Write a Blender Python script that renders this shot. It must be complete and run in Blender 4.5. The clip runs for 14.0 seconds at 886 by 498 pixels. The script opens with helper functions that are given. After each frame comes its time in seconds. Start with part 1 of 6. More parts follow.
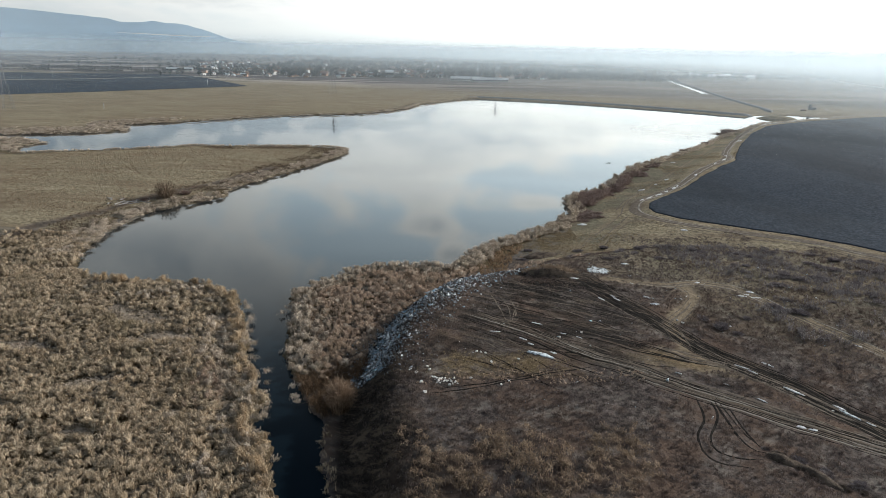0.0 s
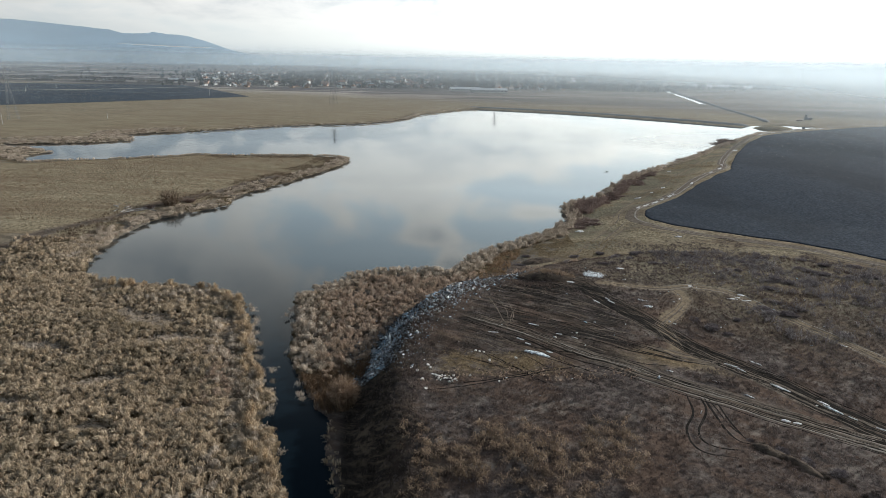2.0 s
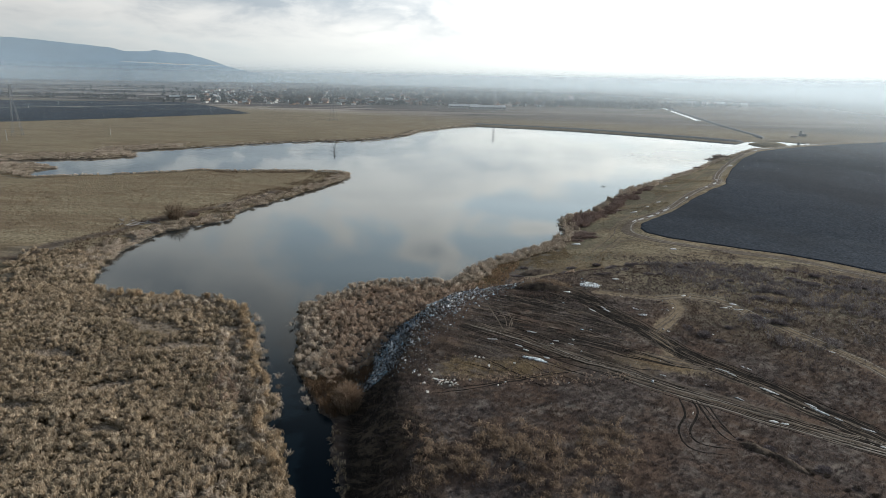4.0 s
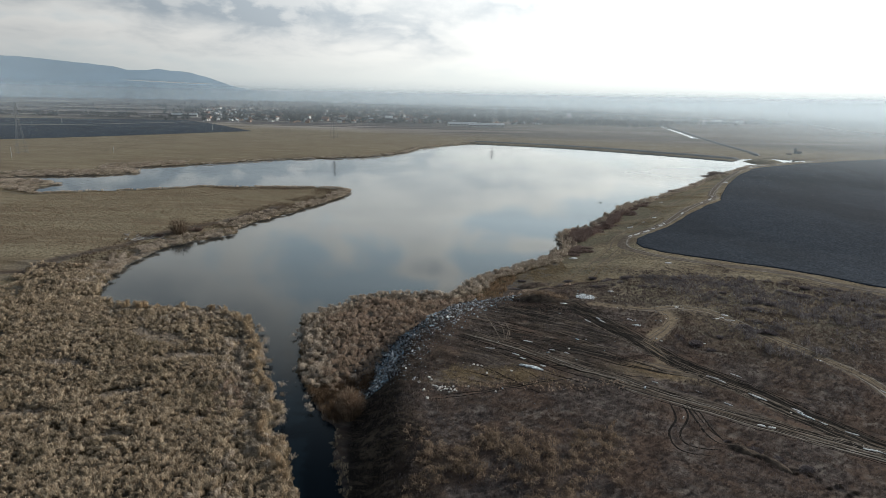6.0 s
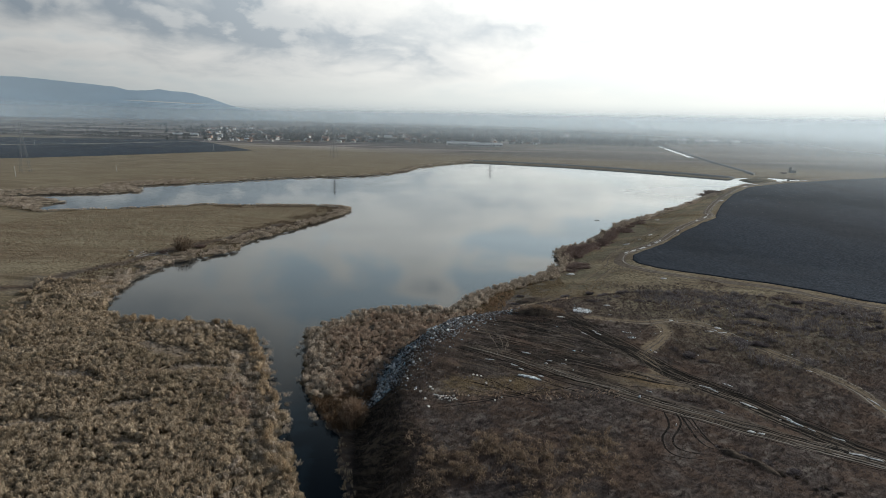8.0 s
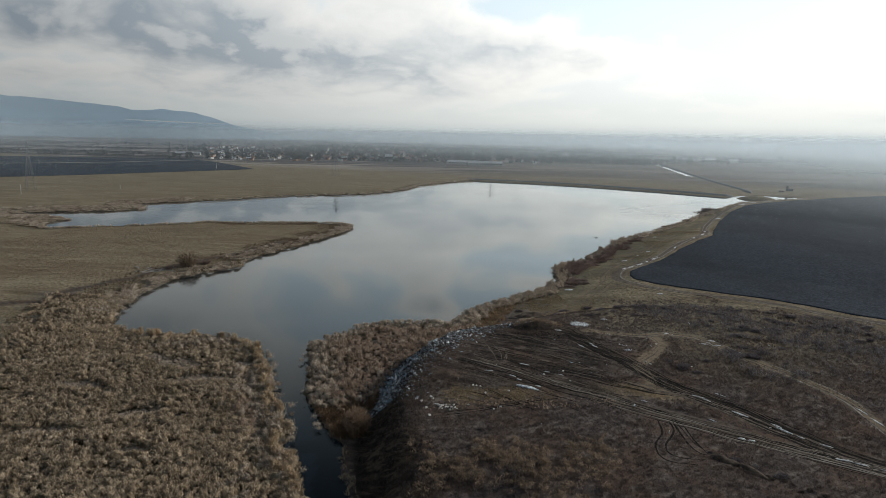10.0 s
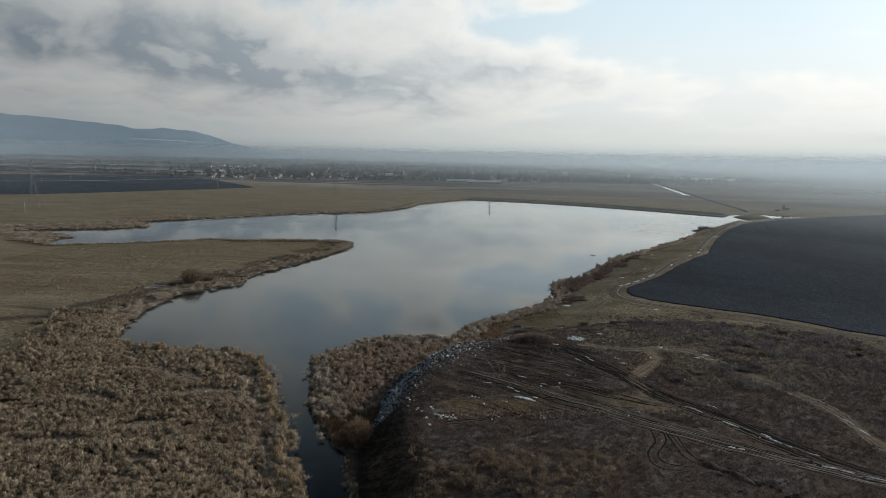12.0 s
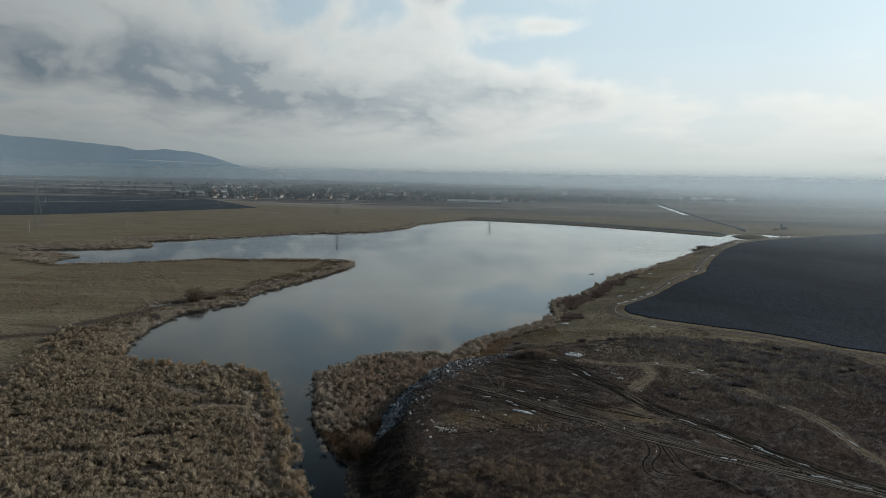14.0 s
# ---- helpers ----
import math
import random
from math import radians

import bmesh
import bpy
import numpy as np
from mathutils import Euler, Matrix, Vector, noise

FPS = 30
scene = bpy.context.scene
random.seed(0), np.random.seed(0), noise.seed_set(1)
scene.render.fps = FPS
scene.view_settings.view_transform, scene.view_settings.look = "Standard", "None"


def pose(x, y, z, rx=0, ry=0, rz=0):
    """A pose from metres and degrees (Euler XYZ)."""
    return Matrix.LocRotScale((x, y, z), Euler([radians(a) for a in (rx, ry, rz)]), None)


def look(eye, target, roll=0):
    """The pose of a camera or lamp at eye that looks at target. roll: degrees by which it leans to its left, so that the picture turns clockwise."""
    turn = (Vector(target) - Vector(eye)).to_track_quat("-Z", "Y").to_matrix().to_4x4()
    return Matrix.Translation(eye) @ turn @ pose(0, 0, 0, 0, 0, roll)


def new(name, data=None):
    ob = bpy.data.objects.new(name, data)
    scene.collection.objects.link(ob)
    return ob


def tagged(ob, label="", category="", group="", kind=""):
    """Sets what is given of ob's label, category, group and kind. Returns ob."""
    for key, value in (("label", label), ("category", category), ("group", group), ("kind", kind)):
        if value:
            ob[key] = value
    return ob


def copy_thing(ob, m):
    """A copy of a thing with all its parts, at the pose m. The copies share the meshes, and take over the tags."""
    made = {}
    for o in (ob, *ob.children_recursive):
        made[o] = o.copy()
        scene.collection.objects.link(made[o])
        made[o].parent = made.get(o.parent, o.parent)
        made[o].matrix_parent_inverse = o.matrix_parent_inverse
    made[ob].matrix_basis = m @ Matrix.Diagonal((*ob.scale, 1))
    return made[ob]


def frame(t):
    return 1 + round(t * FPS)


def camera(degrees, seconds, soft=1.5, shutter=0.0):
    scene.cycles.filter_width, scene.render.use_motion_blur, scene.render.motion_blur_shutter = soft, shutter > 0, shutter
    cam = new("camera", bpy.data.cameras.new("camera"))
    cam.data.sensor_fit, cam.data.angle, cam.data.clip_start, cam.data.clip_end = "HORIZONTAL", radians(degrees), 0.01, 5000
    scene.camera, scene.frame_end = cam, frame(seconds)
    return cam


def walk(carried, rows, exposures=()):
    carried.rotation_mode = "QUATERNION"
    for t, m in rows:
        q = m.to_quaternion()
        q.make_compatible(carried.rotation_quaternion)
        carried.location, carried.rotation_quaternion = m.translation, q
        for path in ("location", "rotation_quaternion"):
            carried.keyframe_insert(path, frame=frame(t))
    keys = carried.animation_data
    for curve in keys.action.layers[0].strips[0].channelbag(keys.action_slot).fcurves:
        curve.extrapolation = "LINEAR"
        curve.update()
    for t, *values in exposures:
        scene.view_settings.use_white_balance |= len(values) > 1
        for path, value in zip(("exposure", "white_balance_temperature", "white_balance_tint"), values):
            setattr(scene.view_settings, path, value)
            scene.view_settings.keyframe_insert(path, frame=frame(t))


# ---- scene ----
cam = camera(73.4, 14.0, 0.5)
PATH = [
    (0, (0.209, 8.699, 39.041), (0.183, 10.597, 38.409), 1.2),
    (0.5, (0.213, 7.873, 39.089), (0.186, 9.773, 38.465), 1.2),
    (1, (0.231, 7.107, 39.109), (0.204, 9.01, 38.493), 1.2),
    (1.5, (0.226, 6.446, 39.11), (0.2, 8.351, 38.502), 1.2),
    (2, (0.232, 5.768, 39.115), (0.206, 7.675, 38.515), 1.2),
    (4.5, (0.006, 2.194, 39.1), (-0.016, 4.121, 38.565), 1.2),
    (5, (0.016, 1.502, 39.116), (-0.005, 3.432, 38.594), 1.2),
    (5.5, (0.049, 0.737, 39.128), (0.027, 2.671, 38.621), 1.1),
    (6, (0.074, 0.003, 39.137), (0.052, 1.941, 38.644), 1.2),
    (6.5, (0.089, -0.699, 39.151), (0.067, 1.243, 38.671), 1.1),
    (7, (0.028, -1.421, 39.134), (0.007, 0.525, 38.671), 1.2),
    (7.5, (-0.072, -2.176, 39.118), (-0.092, -0.227, 38.671), 1.2),
    (8, (-0.131, -2.885, 39.121), (-0.15, -0.932, 38.69), 1.2),
    (10.5, (-0.082, -6.6, 39.109), (-0.104, -4.632, 38.754), 1.2),
    (11, (-0.048, -7.385, 39.125), (-0.07, -5.415, 38.786), 1.2),
    (11.5, (-0.058, -8.104, 39.146), (-0.08, -6.131, 38.822), 1.2),
    (12, (-0.144, -8.789, 39.153), (-0.165, -6.813, 38.844), 1.3),
    (12.5, (-0.225, -9.462, 39.156), (-0.246, -7.483, 38.863), 1.2),
    (13, (-0.238, -10.137, 39.153), (-0.259, -8.156, 38.876), 1.3),
    (13.5, (-0.143, -10.864, 39.158), (-0.165, -8.881, 38.898), 1.3),
    (14, (-0.052, -11.658, 39.159), (-0.076, -9.673, 38.917), 1.2),
]
EXPOSURES = [(0, 0.07, 6480, 10), (2, -0.02, 6480, 10), (5, -0.28, 6490, 10), (7.5, -0.50, 6500, 10), (11, -0.84, 6500, 10), (14, -1.15, 6270, 6.5)]
walk(cam, [(t, look(eye, target, roll)) for t, eye, target, roll in PATH], EXPOSURES)

# ---- world and sun ----
SUN_AZ, SUN_EL = 62.0, 23.0          # degrees right of +Y, and above the horizon
sun_way = Vector((math.sin(radians(SUN_AZ)) * math.cos(radians(SUN_EL)), math.cos(radians(SUN_AZ)) * math.cos(radians(SUN_EL)), math.sin(radians(SUN_EL))))


def build_world():
    w = bpy.data.worlds.new("sky")
    scene.world = w
    w.use_nodes = True
    t = w.node_tree
    t.nodes.clear()
    N, L = t.nodes.new, t.links.new

    def math_node(op, a, b=None, c=None, clamp=False):
        n = N("ShaderNodeMath")
        n.operation, n.use_clamp = op, clamp
        for i, v in enumerate((a, b, c)):
            if v is None:
                continue
            if isinstance(v, (int, float)):
                n.inputs[i].default_value = v
            else:
                L(v, n.inputs[i])
        return n.outputs[0]

    def mix(fac, a, b):
        n = N("ShaderNodeMix")
        n.data_type = "RGBA"
        for sock, v in ((n.inputs[0], fac), (n.inputs[6], a), (n.inputs[7], b)):
            if isinstance(v, (int, float)):
                sock.default_value = v
            elif isinstance(v, tuple):
                sock.default_value = (*v, 1)
            else:
                L(v, sock)
        return n.outputs[2]

    def ramp(v, *stops):
        n = N("ShaderNodeMapRange")
        n.interpolation_type = "SMOOTHSTEP"
        L(v, n.inputs[0])
        for i, s in enumerate(stops):
            n.inputs[i + 1].default_value = s
        return n.outputs[0]

    sky = N("ShaderNodeTexSky")
    sky.sky_type, sky.sun_disc = "NISHITA", False
    sky.sun_elevation, sky.sun_rotation = radians(SUN_EL), radians(SUN_AZ)
    sky.air_density, sky.dust_density = 1.0, 2.0
    skyc = N("ShaderNodeVectorMath")
    skyc.operation = "SCALE"
    L(sky.outputs[0], skyc.inputs[0])
    skyc.inputs[3].default_value = SKY_STRENGTH

    co = N("ShaderNodeTexCoord").outputs["Generated"]
    sep = N("ShaderNodeSeparateXYZ")
    L(co, sep.inputs[0])
    x, y, z = sep.outputs
    zc = math_node("MAXIMUM", z, 0.0)
    side = math_node("ARCTAN2", x, y)
    flat = math_node("SQRT", math_node("MAXIMUM", math_node("SUBTRACT", 1.0, math_node("MULTIPLY", z, z)), 0.0001))
    # clouds lie on a drum round the viewer, squeezed towards the horizon
    squeeze = math_node("MULTIPLY", math_node("LOGARITHM", math_node("ADD", zc, 0.06), math.e), 0.40)

    def cloud(scale, detail, rough, off, dist=0.0, lift=0.0, slide=0.0):
        cmb = N("ShaderNodeCombineXYZ")
        L(math_node("ADD", math_node("DIVIDE", x, flat), slide), cmb.inputs[0])
        L(math_node("DIVIDE", y, flat), cmb.inputs[1])
        L(math_node("ADD", squeeze, lift), cmb.inputs[2])
        mp = N("ShaderNodeMapping")
        L(cmb.outputs[0], mp.inputs[0])
        mp.inputs["Location"].default_value = off
        n = N("ShaderNodeTexNoise")
        n.inputs["Scale"].default_value, n.inputs["Detail"].default_value = scale, detail
        n.inputs["Roughness"].default_value, n.inputs["Distortion"].default_value = rough, dist
        L(mp.outputs[0], n.inputs["Vector"])
        return n.outputs[0]

    def bank(az, el, wide, tall, weight):
        """A swelling (or an opening, with a negative weight) of the cloud cover round one direction, in degrees."""
        a = math_node("DIVIDE", math_node("SUBTRACT", side, radians(az)), radians(wide))
        e = math_node("DIVIDE", math_node("SUBTRACT", z, math.sin(radians(el))), radians(tall))
        q = math_node("ADD", math_node("MULTIPLY", a, a), math_node("MULTIPLY", e, e))
        return math_node("MULTIPLY", math_node("POWER", math.e, math_node("MULTIPLY", q, -1.0)), weight)

    dot = N("ShaderNodeVectorMath")
    dot.operation = "DOT_PRODUCT"
    L(co, dot.inputs[0])
    dot.inputs[1].default_value = sun_way
    near_sun = dot.outputs["Value"]
    glow = ramp(near_sun, -0.25, 0.95, 0.0, 1.0)
    glow2 = ramp(near_sun, 0.80, 1.0, 0.0, 1.0)
    layout = 0.0
    for b in CLOUD_BANKS:
        layout = math_node("ADD", bank(*b), layout)

    def cover_at(lift, slide):
        big = cloud(2.8, 3, 0.5, (3.1, 1.7, 0.4), 0.3, lift, slide)
        fine = cloud(8.5, 6, 0.52, (0.4, 5.2, 2), 0.2, lift, slide)
        return math_node("ADD", math_node("MULTIPLY", big, 0.85), math_node("MULTIPLY_ADD", fine, 0.74, -0.295))
    cover = math_node("ADD", cover_at(0.0, 0.0), layout)
    # the sun's side of every billow is the bright one
    relief = math_node("SUBTRACT", math_node("ADD", cover_at(0.022, 0.02), layout), cover)
    lit_side = ramp(relief, 0.045, -0.085, 0.0, 1.0)
    have = ramp(cover, 0.42, 0.64, 0.0, 1.0)
    thick = ramp(cover, 0.52, 0.98, 0.0, 1.0)
    lit = mix(glow, CLOUD_LIT[0], CLOUD_LIT[1])
    dark = mix(glow, CLOUD_DARK[0], CLOUD_DARK[1])
    shade = math_node("MULTIPLY", math_node("MULTIPLY_ADD", thick, 0.85, 0.12), math_node("MULTIPLY_ADD", lit_side, -0.55, 1.18), clamp=True)
    cloudc = mix(shade, lit, dark)
    high = ramp(zc, 0.30, 0.60, 0.0, 1.0)
    clear = mix(ramp(zc, 0.07, 0.24, 0.0, 1.0), mix(glow, (0.70, 0.78, 0.82), (2.15, 2.24, 2.22)), mix(glow, (0.60, 0.76, 0.88), (1.72, 2.02, 2.18)))
    veil = mix(math_node("MULTIPLY_ADD", high, -0.7, 0.8), skyc.outputs[0], clear)
    c = mix(math_node("MULTIPLY", have, 0.94), veil, mix(high, cloudc, (0.16, 0.22, 0.30)))
    # pale haze low over the plain
    hz = ramp(zc, 0.012, 0.085, 1.0, 0.0)
    hazec = mix(ramp(zc, 0.0, 0.03, 0.85, 0.0), mix(glow, HAZE_SKY[0], HAZE_SKY[1]), mix(glow, (0.48, 0.55, 0.59), (0.98, 1.10, 1.15)))      # bluer at the very foot of the sky
    c = mix(math_node("MULTIPLY", hz, 0.93), c, hazec)
    add = N("ShaderNodeMix")
    add.data_type, add.blend_type = "RGBA", "ADD"
    add.inputs[0].default_value = 1.0
    L(c, add.inputs[6])
    g = N("ShaderNodeVectorMath")
    g.operation = "SCALE"
    g.inputs[0].default_value = (0.22, 0.23, 0.23)
    L(glow2, g.inputs[3])
    L(g.outputs[0], add.inputs[7])
    bg = N("ShaderNodeBackground")
    L(add.outputs[2], bg.inputs[0])
    L(ramp(zc, 0.05, 0.20, 0.92, 1.06), bg.inputs[1])
    out = N("ShaderNodeOutputWorld")
    L(bg.outputs[0], out.inputs[0])


SKY_STRENGTH = 0.06
# cloud cover by direction: degrees right of +Y, degrees up, half-width, half-height, more or less of it
CLOUD_BANKS = ((-30, 8.4, 22, 3.2, 0.34), (-14, 7.2, 10, 2.0, 0.18), (-9, 11.8, 8, 2.0, 0.12), (-26, 4.4, 18, 0.8, 0.06), (-33, 14.0, 6, 1.1, -0.16), (2, 7.0, 9, 3.0, 0.06), (21, 13.0, 12, 4.6, -0.34),
               (28, 6.4, 13, 1.1, 0.08), (-6, 5.6, 12, 1.3, 0.10), (12, 7.6, 8, 1.2, 0.08), (-28, 19, 14, 4.0, 0.24), (-2.5, 16.2, 3, 1.0, 0.26), (9, 13.5, 3.2, 0.8, 0.27), (0.3, 18.8, 1.8, 0.9, 0.30), (-9, 18.2, 4.5, 1.0, -0.30), (4, 15.6, 3, 1.0, -0.34), (5, 11.4, 3.5, 0.9, -0.24))
CLOUD_LIT = ((0.86, 0.86, 0.83), (2.20, 2.16, 2.03))
CLOUD_DARK = ((0.275, 0.335, 0.395), (1.10, 1.21, 1.28))
HAZE_SKY = ((0.57, 0.63, 0.65), (1.56, 1.63, 1.56))
build_world()
sun = new("sun", bpy.data.lights.new("sun", "SUN"))
sun.data.energy, sun.data.angle, sun.data.color = 5.0, radians(0.8), (1.0, 0.96, 0.89)
sun.matrix_world = look(sun_way * 100, (0, 0, 0))


# ---- materials ----
def material(name, rough=0.9, spec=0.3):
    m = bpy.data.materials.new(name)
    m.use_nodes = True
    b = m.node_tree.nodes["Principled BSDF"]
    b.inputs["Roughness"].default_value = rough
    b.inputs["Specular IOR Level"].default_value = spec
    return m, m.node_tree, b


class Nodes:
    """Short words for the nodes of one material."""

    def __init__(self, tree):
        self.t = tree
        self.co = tree.nodes.new("ShaderNodeTexCoord").outputs["Object"]

    def noise(self, scale, detail=4, rough=0.55, stretch=(1, 1, 1), turn=0.0, off=(0, 0, 0), dist=0.0):
        mp = self.t.nodes.new("ShaderNodeMapping")
        mp.inputs["Scale"].default_value = stretch
        mp.inputs["Rotation"].default_value = (0, 0, radians(turn))
        mp.inputs["Location"].default_value = off
        self.t.links.new(self.co, mp.inputs[0])
        n = self.t.nodes.new("ShaderNodeTexNoise")
        n.inputs["Scale"].default_value, n.inputs["Detail"].default_value = scale, detail
        n.inputs["Roughness"].default_value, n.inputs["Distortion"].default_value = rough, dist
        self.t.links.new(mp.outputs[0], n.inputs["Vector"])
        return n.outputs[0]

    def streaks(self, scale, along, across, turn, detail=6, rough=0.65, off=(0, 0, 0)):
        """Noise drawn out along one direction, degrees from +X."""
        rot = self.t.nodes.new("ShaderNodeMapping")
        rot.inputs["Rotation"].default_value = (0, 0, radians(-turn))
        rot.inputs["Location"].default_value = off
        self.t.links.new(self.co, rot.inputs[0])
        mp = self.t.nodes.new("ShaderNodeMapping")
        mp.inputs["Scale"].default_value = (along, across, 1)
        self.t.links.new(rot.outputs[0], mp.inputs[0])
        n = self.t.nodes.new("ShaderNodeTexNoise")
        n.inputs["Scale"].default_value, n.inputs["Detail"].default_value, n.inputs["Roughness"].default_value = scale, detail, rough
        self.t.links.new(mp.outputs[0], n.inputs["Vector"])
        return n.outputs[0]

    def ramp(self, v, a, b, lo=0.0, hi=1.0):
        n = self.t.nodes.new("ShaderNodeMapRange")
        n.interpolation_type = "SMOOTHSTEP"
        self.t.links.new(v, n.inputs[0])
        for i, s in enumerate((a, b, lo, hi)):
            n.inputs[i + 1].default_value = s
        return n.outputs[0]

    def mix(self, fac, a, b, blend="MIX"):
        n = self.t.nodes.new("ShaderNodeMix")
        n.data_type, n.blend_type = "RGBA", blend
        for sock, v in ((n.inputs[0], fac), (n.inputs[6], a), (n.inputs[7], b)):
            if isinstance(v, (int, float)):
                sock.default_value = v
            elif isinstance(v, tuple):
                sock.default_value = (*v, 1)
            else:
                self.t.links.new(v, sock)
        return n.outputs[2]

    def op(self, kind, a, b):
        n = self.t.nodes.new("ShaderNodeMath")
        n.operation = kind
        for i, v in enumerate((a, b)):
            if isinstance(v, (int, float)):
                n.inputs[i].default_value = v
            else:
                self.t.links.new(v, n.inputs[i])
        return n.outputs[0]

    def attribute(self, name):
        n = self.t.nodes.new("ShaderNodeAttribute")
        n.attribute_name = name
        s = self.t.nodes.new("ShaderNodeSeparateColor")
        self.t.links.new(n.outputs["Color"], s.inputs[0])
        return s.outputs

    def island(self):
        return self.t.nodes.new("ShaderNodeNewGeometry").outputs["Random Per Island"]

    def object_random(self):
        return self.t.nodes.new("ShaderNodeObjectInfo").outputs["Random"]

    def bump(self, b, height, strength=0.5, distance=0.1):
        n = self.t.nodes.new("ShaderNodeBump")
        n.inputs["Strength"].default_value, n.inputs["Distance"].default_value = strength, distance
        self.t.links.new(height, n.inputs["Height"])
        self.t.links.new(n.outputs[0], b.inputs["Normal"])

    def colour(self, b, v):
        self.t.links.new(v, b.inputs["Base Color"])


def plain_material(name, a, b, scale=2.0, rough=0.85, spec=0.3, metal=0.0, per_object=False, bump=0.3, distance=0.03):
    """Two tones of one surface, mottled, with a fine grain."""
    m, t, s = material(name, rough, spec)
    n = Nodes(t)
    s.inputs["Metallic"].default_value = metal
    f = n.noise(scale, 6, 0.65)
    c = n.mix(n.ramp(f, 0.3, 0.7), a, b)
    if per_object:
        c = n.mix(0.45, c, n.mix(n.object_random(), tuple(v * 0.55 for v in a), tuple(min(1, v * 1.35) for v in b)))
    n.colour(s, c)
    n.bump(s, n.noise(scale * 6, 4), bump, distance)
    return m


def ground_material():
    m, t, s = material("soil_and_dry_grass", 0.95, 0.03)
    n = Nodes(t)
    zone = n.attribute("zone")      # weeds, mud (with the west bank's shade), pale track
    zone2 = n.attribute("zone_b")   # marsh floor, far plain, green turf
    fine = n.noise(1.5, 8, 0.75)
    fine2 = n.noise(3.5, 5, 0.7)
    broad = n.noise(0.05, 6, 0.68, (0.4, 2.6, 1), 4)
    streak = n.noise(0.25, 5, 0.6, (0.25, 1.6, 1), 8)
    meadow = n.mix(n.ramp(fine, 0.41, 0.60), MEADOW[0], MEADOW[1])
    meadow = n.mix(n.ramp(broad, 0.44, 0.6, 0, 0.75), meadow, MEADOW[2])
    meadow = n.mix(n.ramp(streak, 0.5, 0.7, 0, 0.4), meadow, MEADOW[3])
    weeds = n.mix(n.ramp(fine, 0.35, 0.7), WEEDS[0], WEEDS[1])
    weeds = n.mix(n.ramp(n.noise(0.13, 6, 0.7), 0.42, 0.58, 0, 0.9), weeds, WEEDS[2])
    weeds = n.mix(n.ramp(n.noise(0.33, 6, 0.7, off=(9, 3, 0)), 0.5, 0.68, 0, 0.75), weeds, WEEDS[3])
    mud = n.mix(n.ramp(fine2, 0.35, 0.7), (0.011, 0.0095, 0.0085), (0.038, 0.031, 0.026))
    drag = n.streaks(0.9, 0.10, 1.5, -32)
    mud = n.mix(n.ramp(drag, 0.47, 0.60, 0, 0.8), mud, (0.105, 0.080, 0.058))
    mud = n.mix(n.ramp(drag, 0.46, 0.36, 0, 0.7), mud, (0.010, 0.0085, 0.0075))
    weeds = n.mix(n.ramp(n.streaks(0.5, 0.16, 1.2, -24, off=(4, 9, 0)), 0.5, 0.66, 0, 0.55), weeds, WEEDS[0])
    pale = n.mix(n.ramp(fine, 0.3, 0.7), (0.135, 0.106, 0.074), (0.25, 0.20, 0.14))
    marsh = n.mix(n.ramp(fine, 0.3, 0.7), (0.045, 0.034, 0.020), (0.13, 0.10, 0.06))
    marsh = n.mix(n.ramp(n.noise(0.12, 4, 0.6, off=(4, 1, 0)), 0.48, 0.6, 0, 0.5), marsh, (0.17, 0.165, 0.16))
    green = n.mix(n.ramp(fine, 0.3, 0.7), (0.066, 0.063, 0.044), (0.172, 0.162, 0.118))
    green = n.mix(n.ramp(n.noise(0.11, 6, 0.65, off=(1, 8, 0)), 0.45, 0.62, 0, 0.75), green, (0.10, 0.082, 0.064))
    strip = n.noise(0.0045, 3, 0.5, (0.22, 2.6, 1), 5)
    strip2 = n.noise(0.011, 3, 0.5, (0.25, 2.0, 1), -6, (40, 7, 0))
    far = n.mix(n.ramp(strip, 0.46, 0.49), (0.22, 0.19, 0.165), (0.085, 0.074, 0.072))
    far = n.mix(n.ramp(strip2, 0.52, 0.54), far, (0.055, 0.050, 0.052))
    far = n.mix(n.ramp(strip2, 0.40, 0.43, 0.8, 0.0), far, (0.33, 0.29, 0.255))
    place = t.nodes.new("ShaderNodeSeparateXYZ")
    t.links.new(n.co, place.inputs[0])
    far = n.mix(n.ramp(place.outputs[0], -150, 180, 0.0, 0.75), far, n.mix(n.ramp(broad, 0.35, 0.65), (0.145, 0.127, 0.108), (0.195, 0.170, 0.142)))      # one wide fallow east of the village road
    c = n.mix(zone2[1], meadow, far)
    c = n.mix(zone2[2], c, green)
    c = n.mix(zone2[0], c, marsh)
    c = n.mix(zone[0], c, weeds)
    c = n.mix(zone[2], c, pale)
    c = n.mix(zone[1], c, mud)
    c = n.mix(n.attribute("zone_c")[0], c, n.mix(n.ramp(fine2, 0.35, 0.75), (0.007, 0.0065, 0.0065), (0.026, 0.022, 0.020)))
    c = n.mix(n.attribute("zone_c")[1], c, n.mix(n.ramp(fine, 0.35, 0.68), (0.085, 0.060, 0.034), (0.22, 0.165, 0.10)))
    n.colour(s, c)
    rough = n.ramp(zone[1], 0.2, 1.0, 0.95, 0.8)
    t.links.new(rough, s.inputs["Roughness"])
    h = n.op("ADD", n.op("MULTIPLY", fine, 0.7), n.op("MULTIPLY", n.noise(6, 4, 0.7), 0.3))
    n.bump(s, h, 1.0, 0.30)
    return m


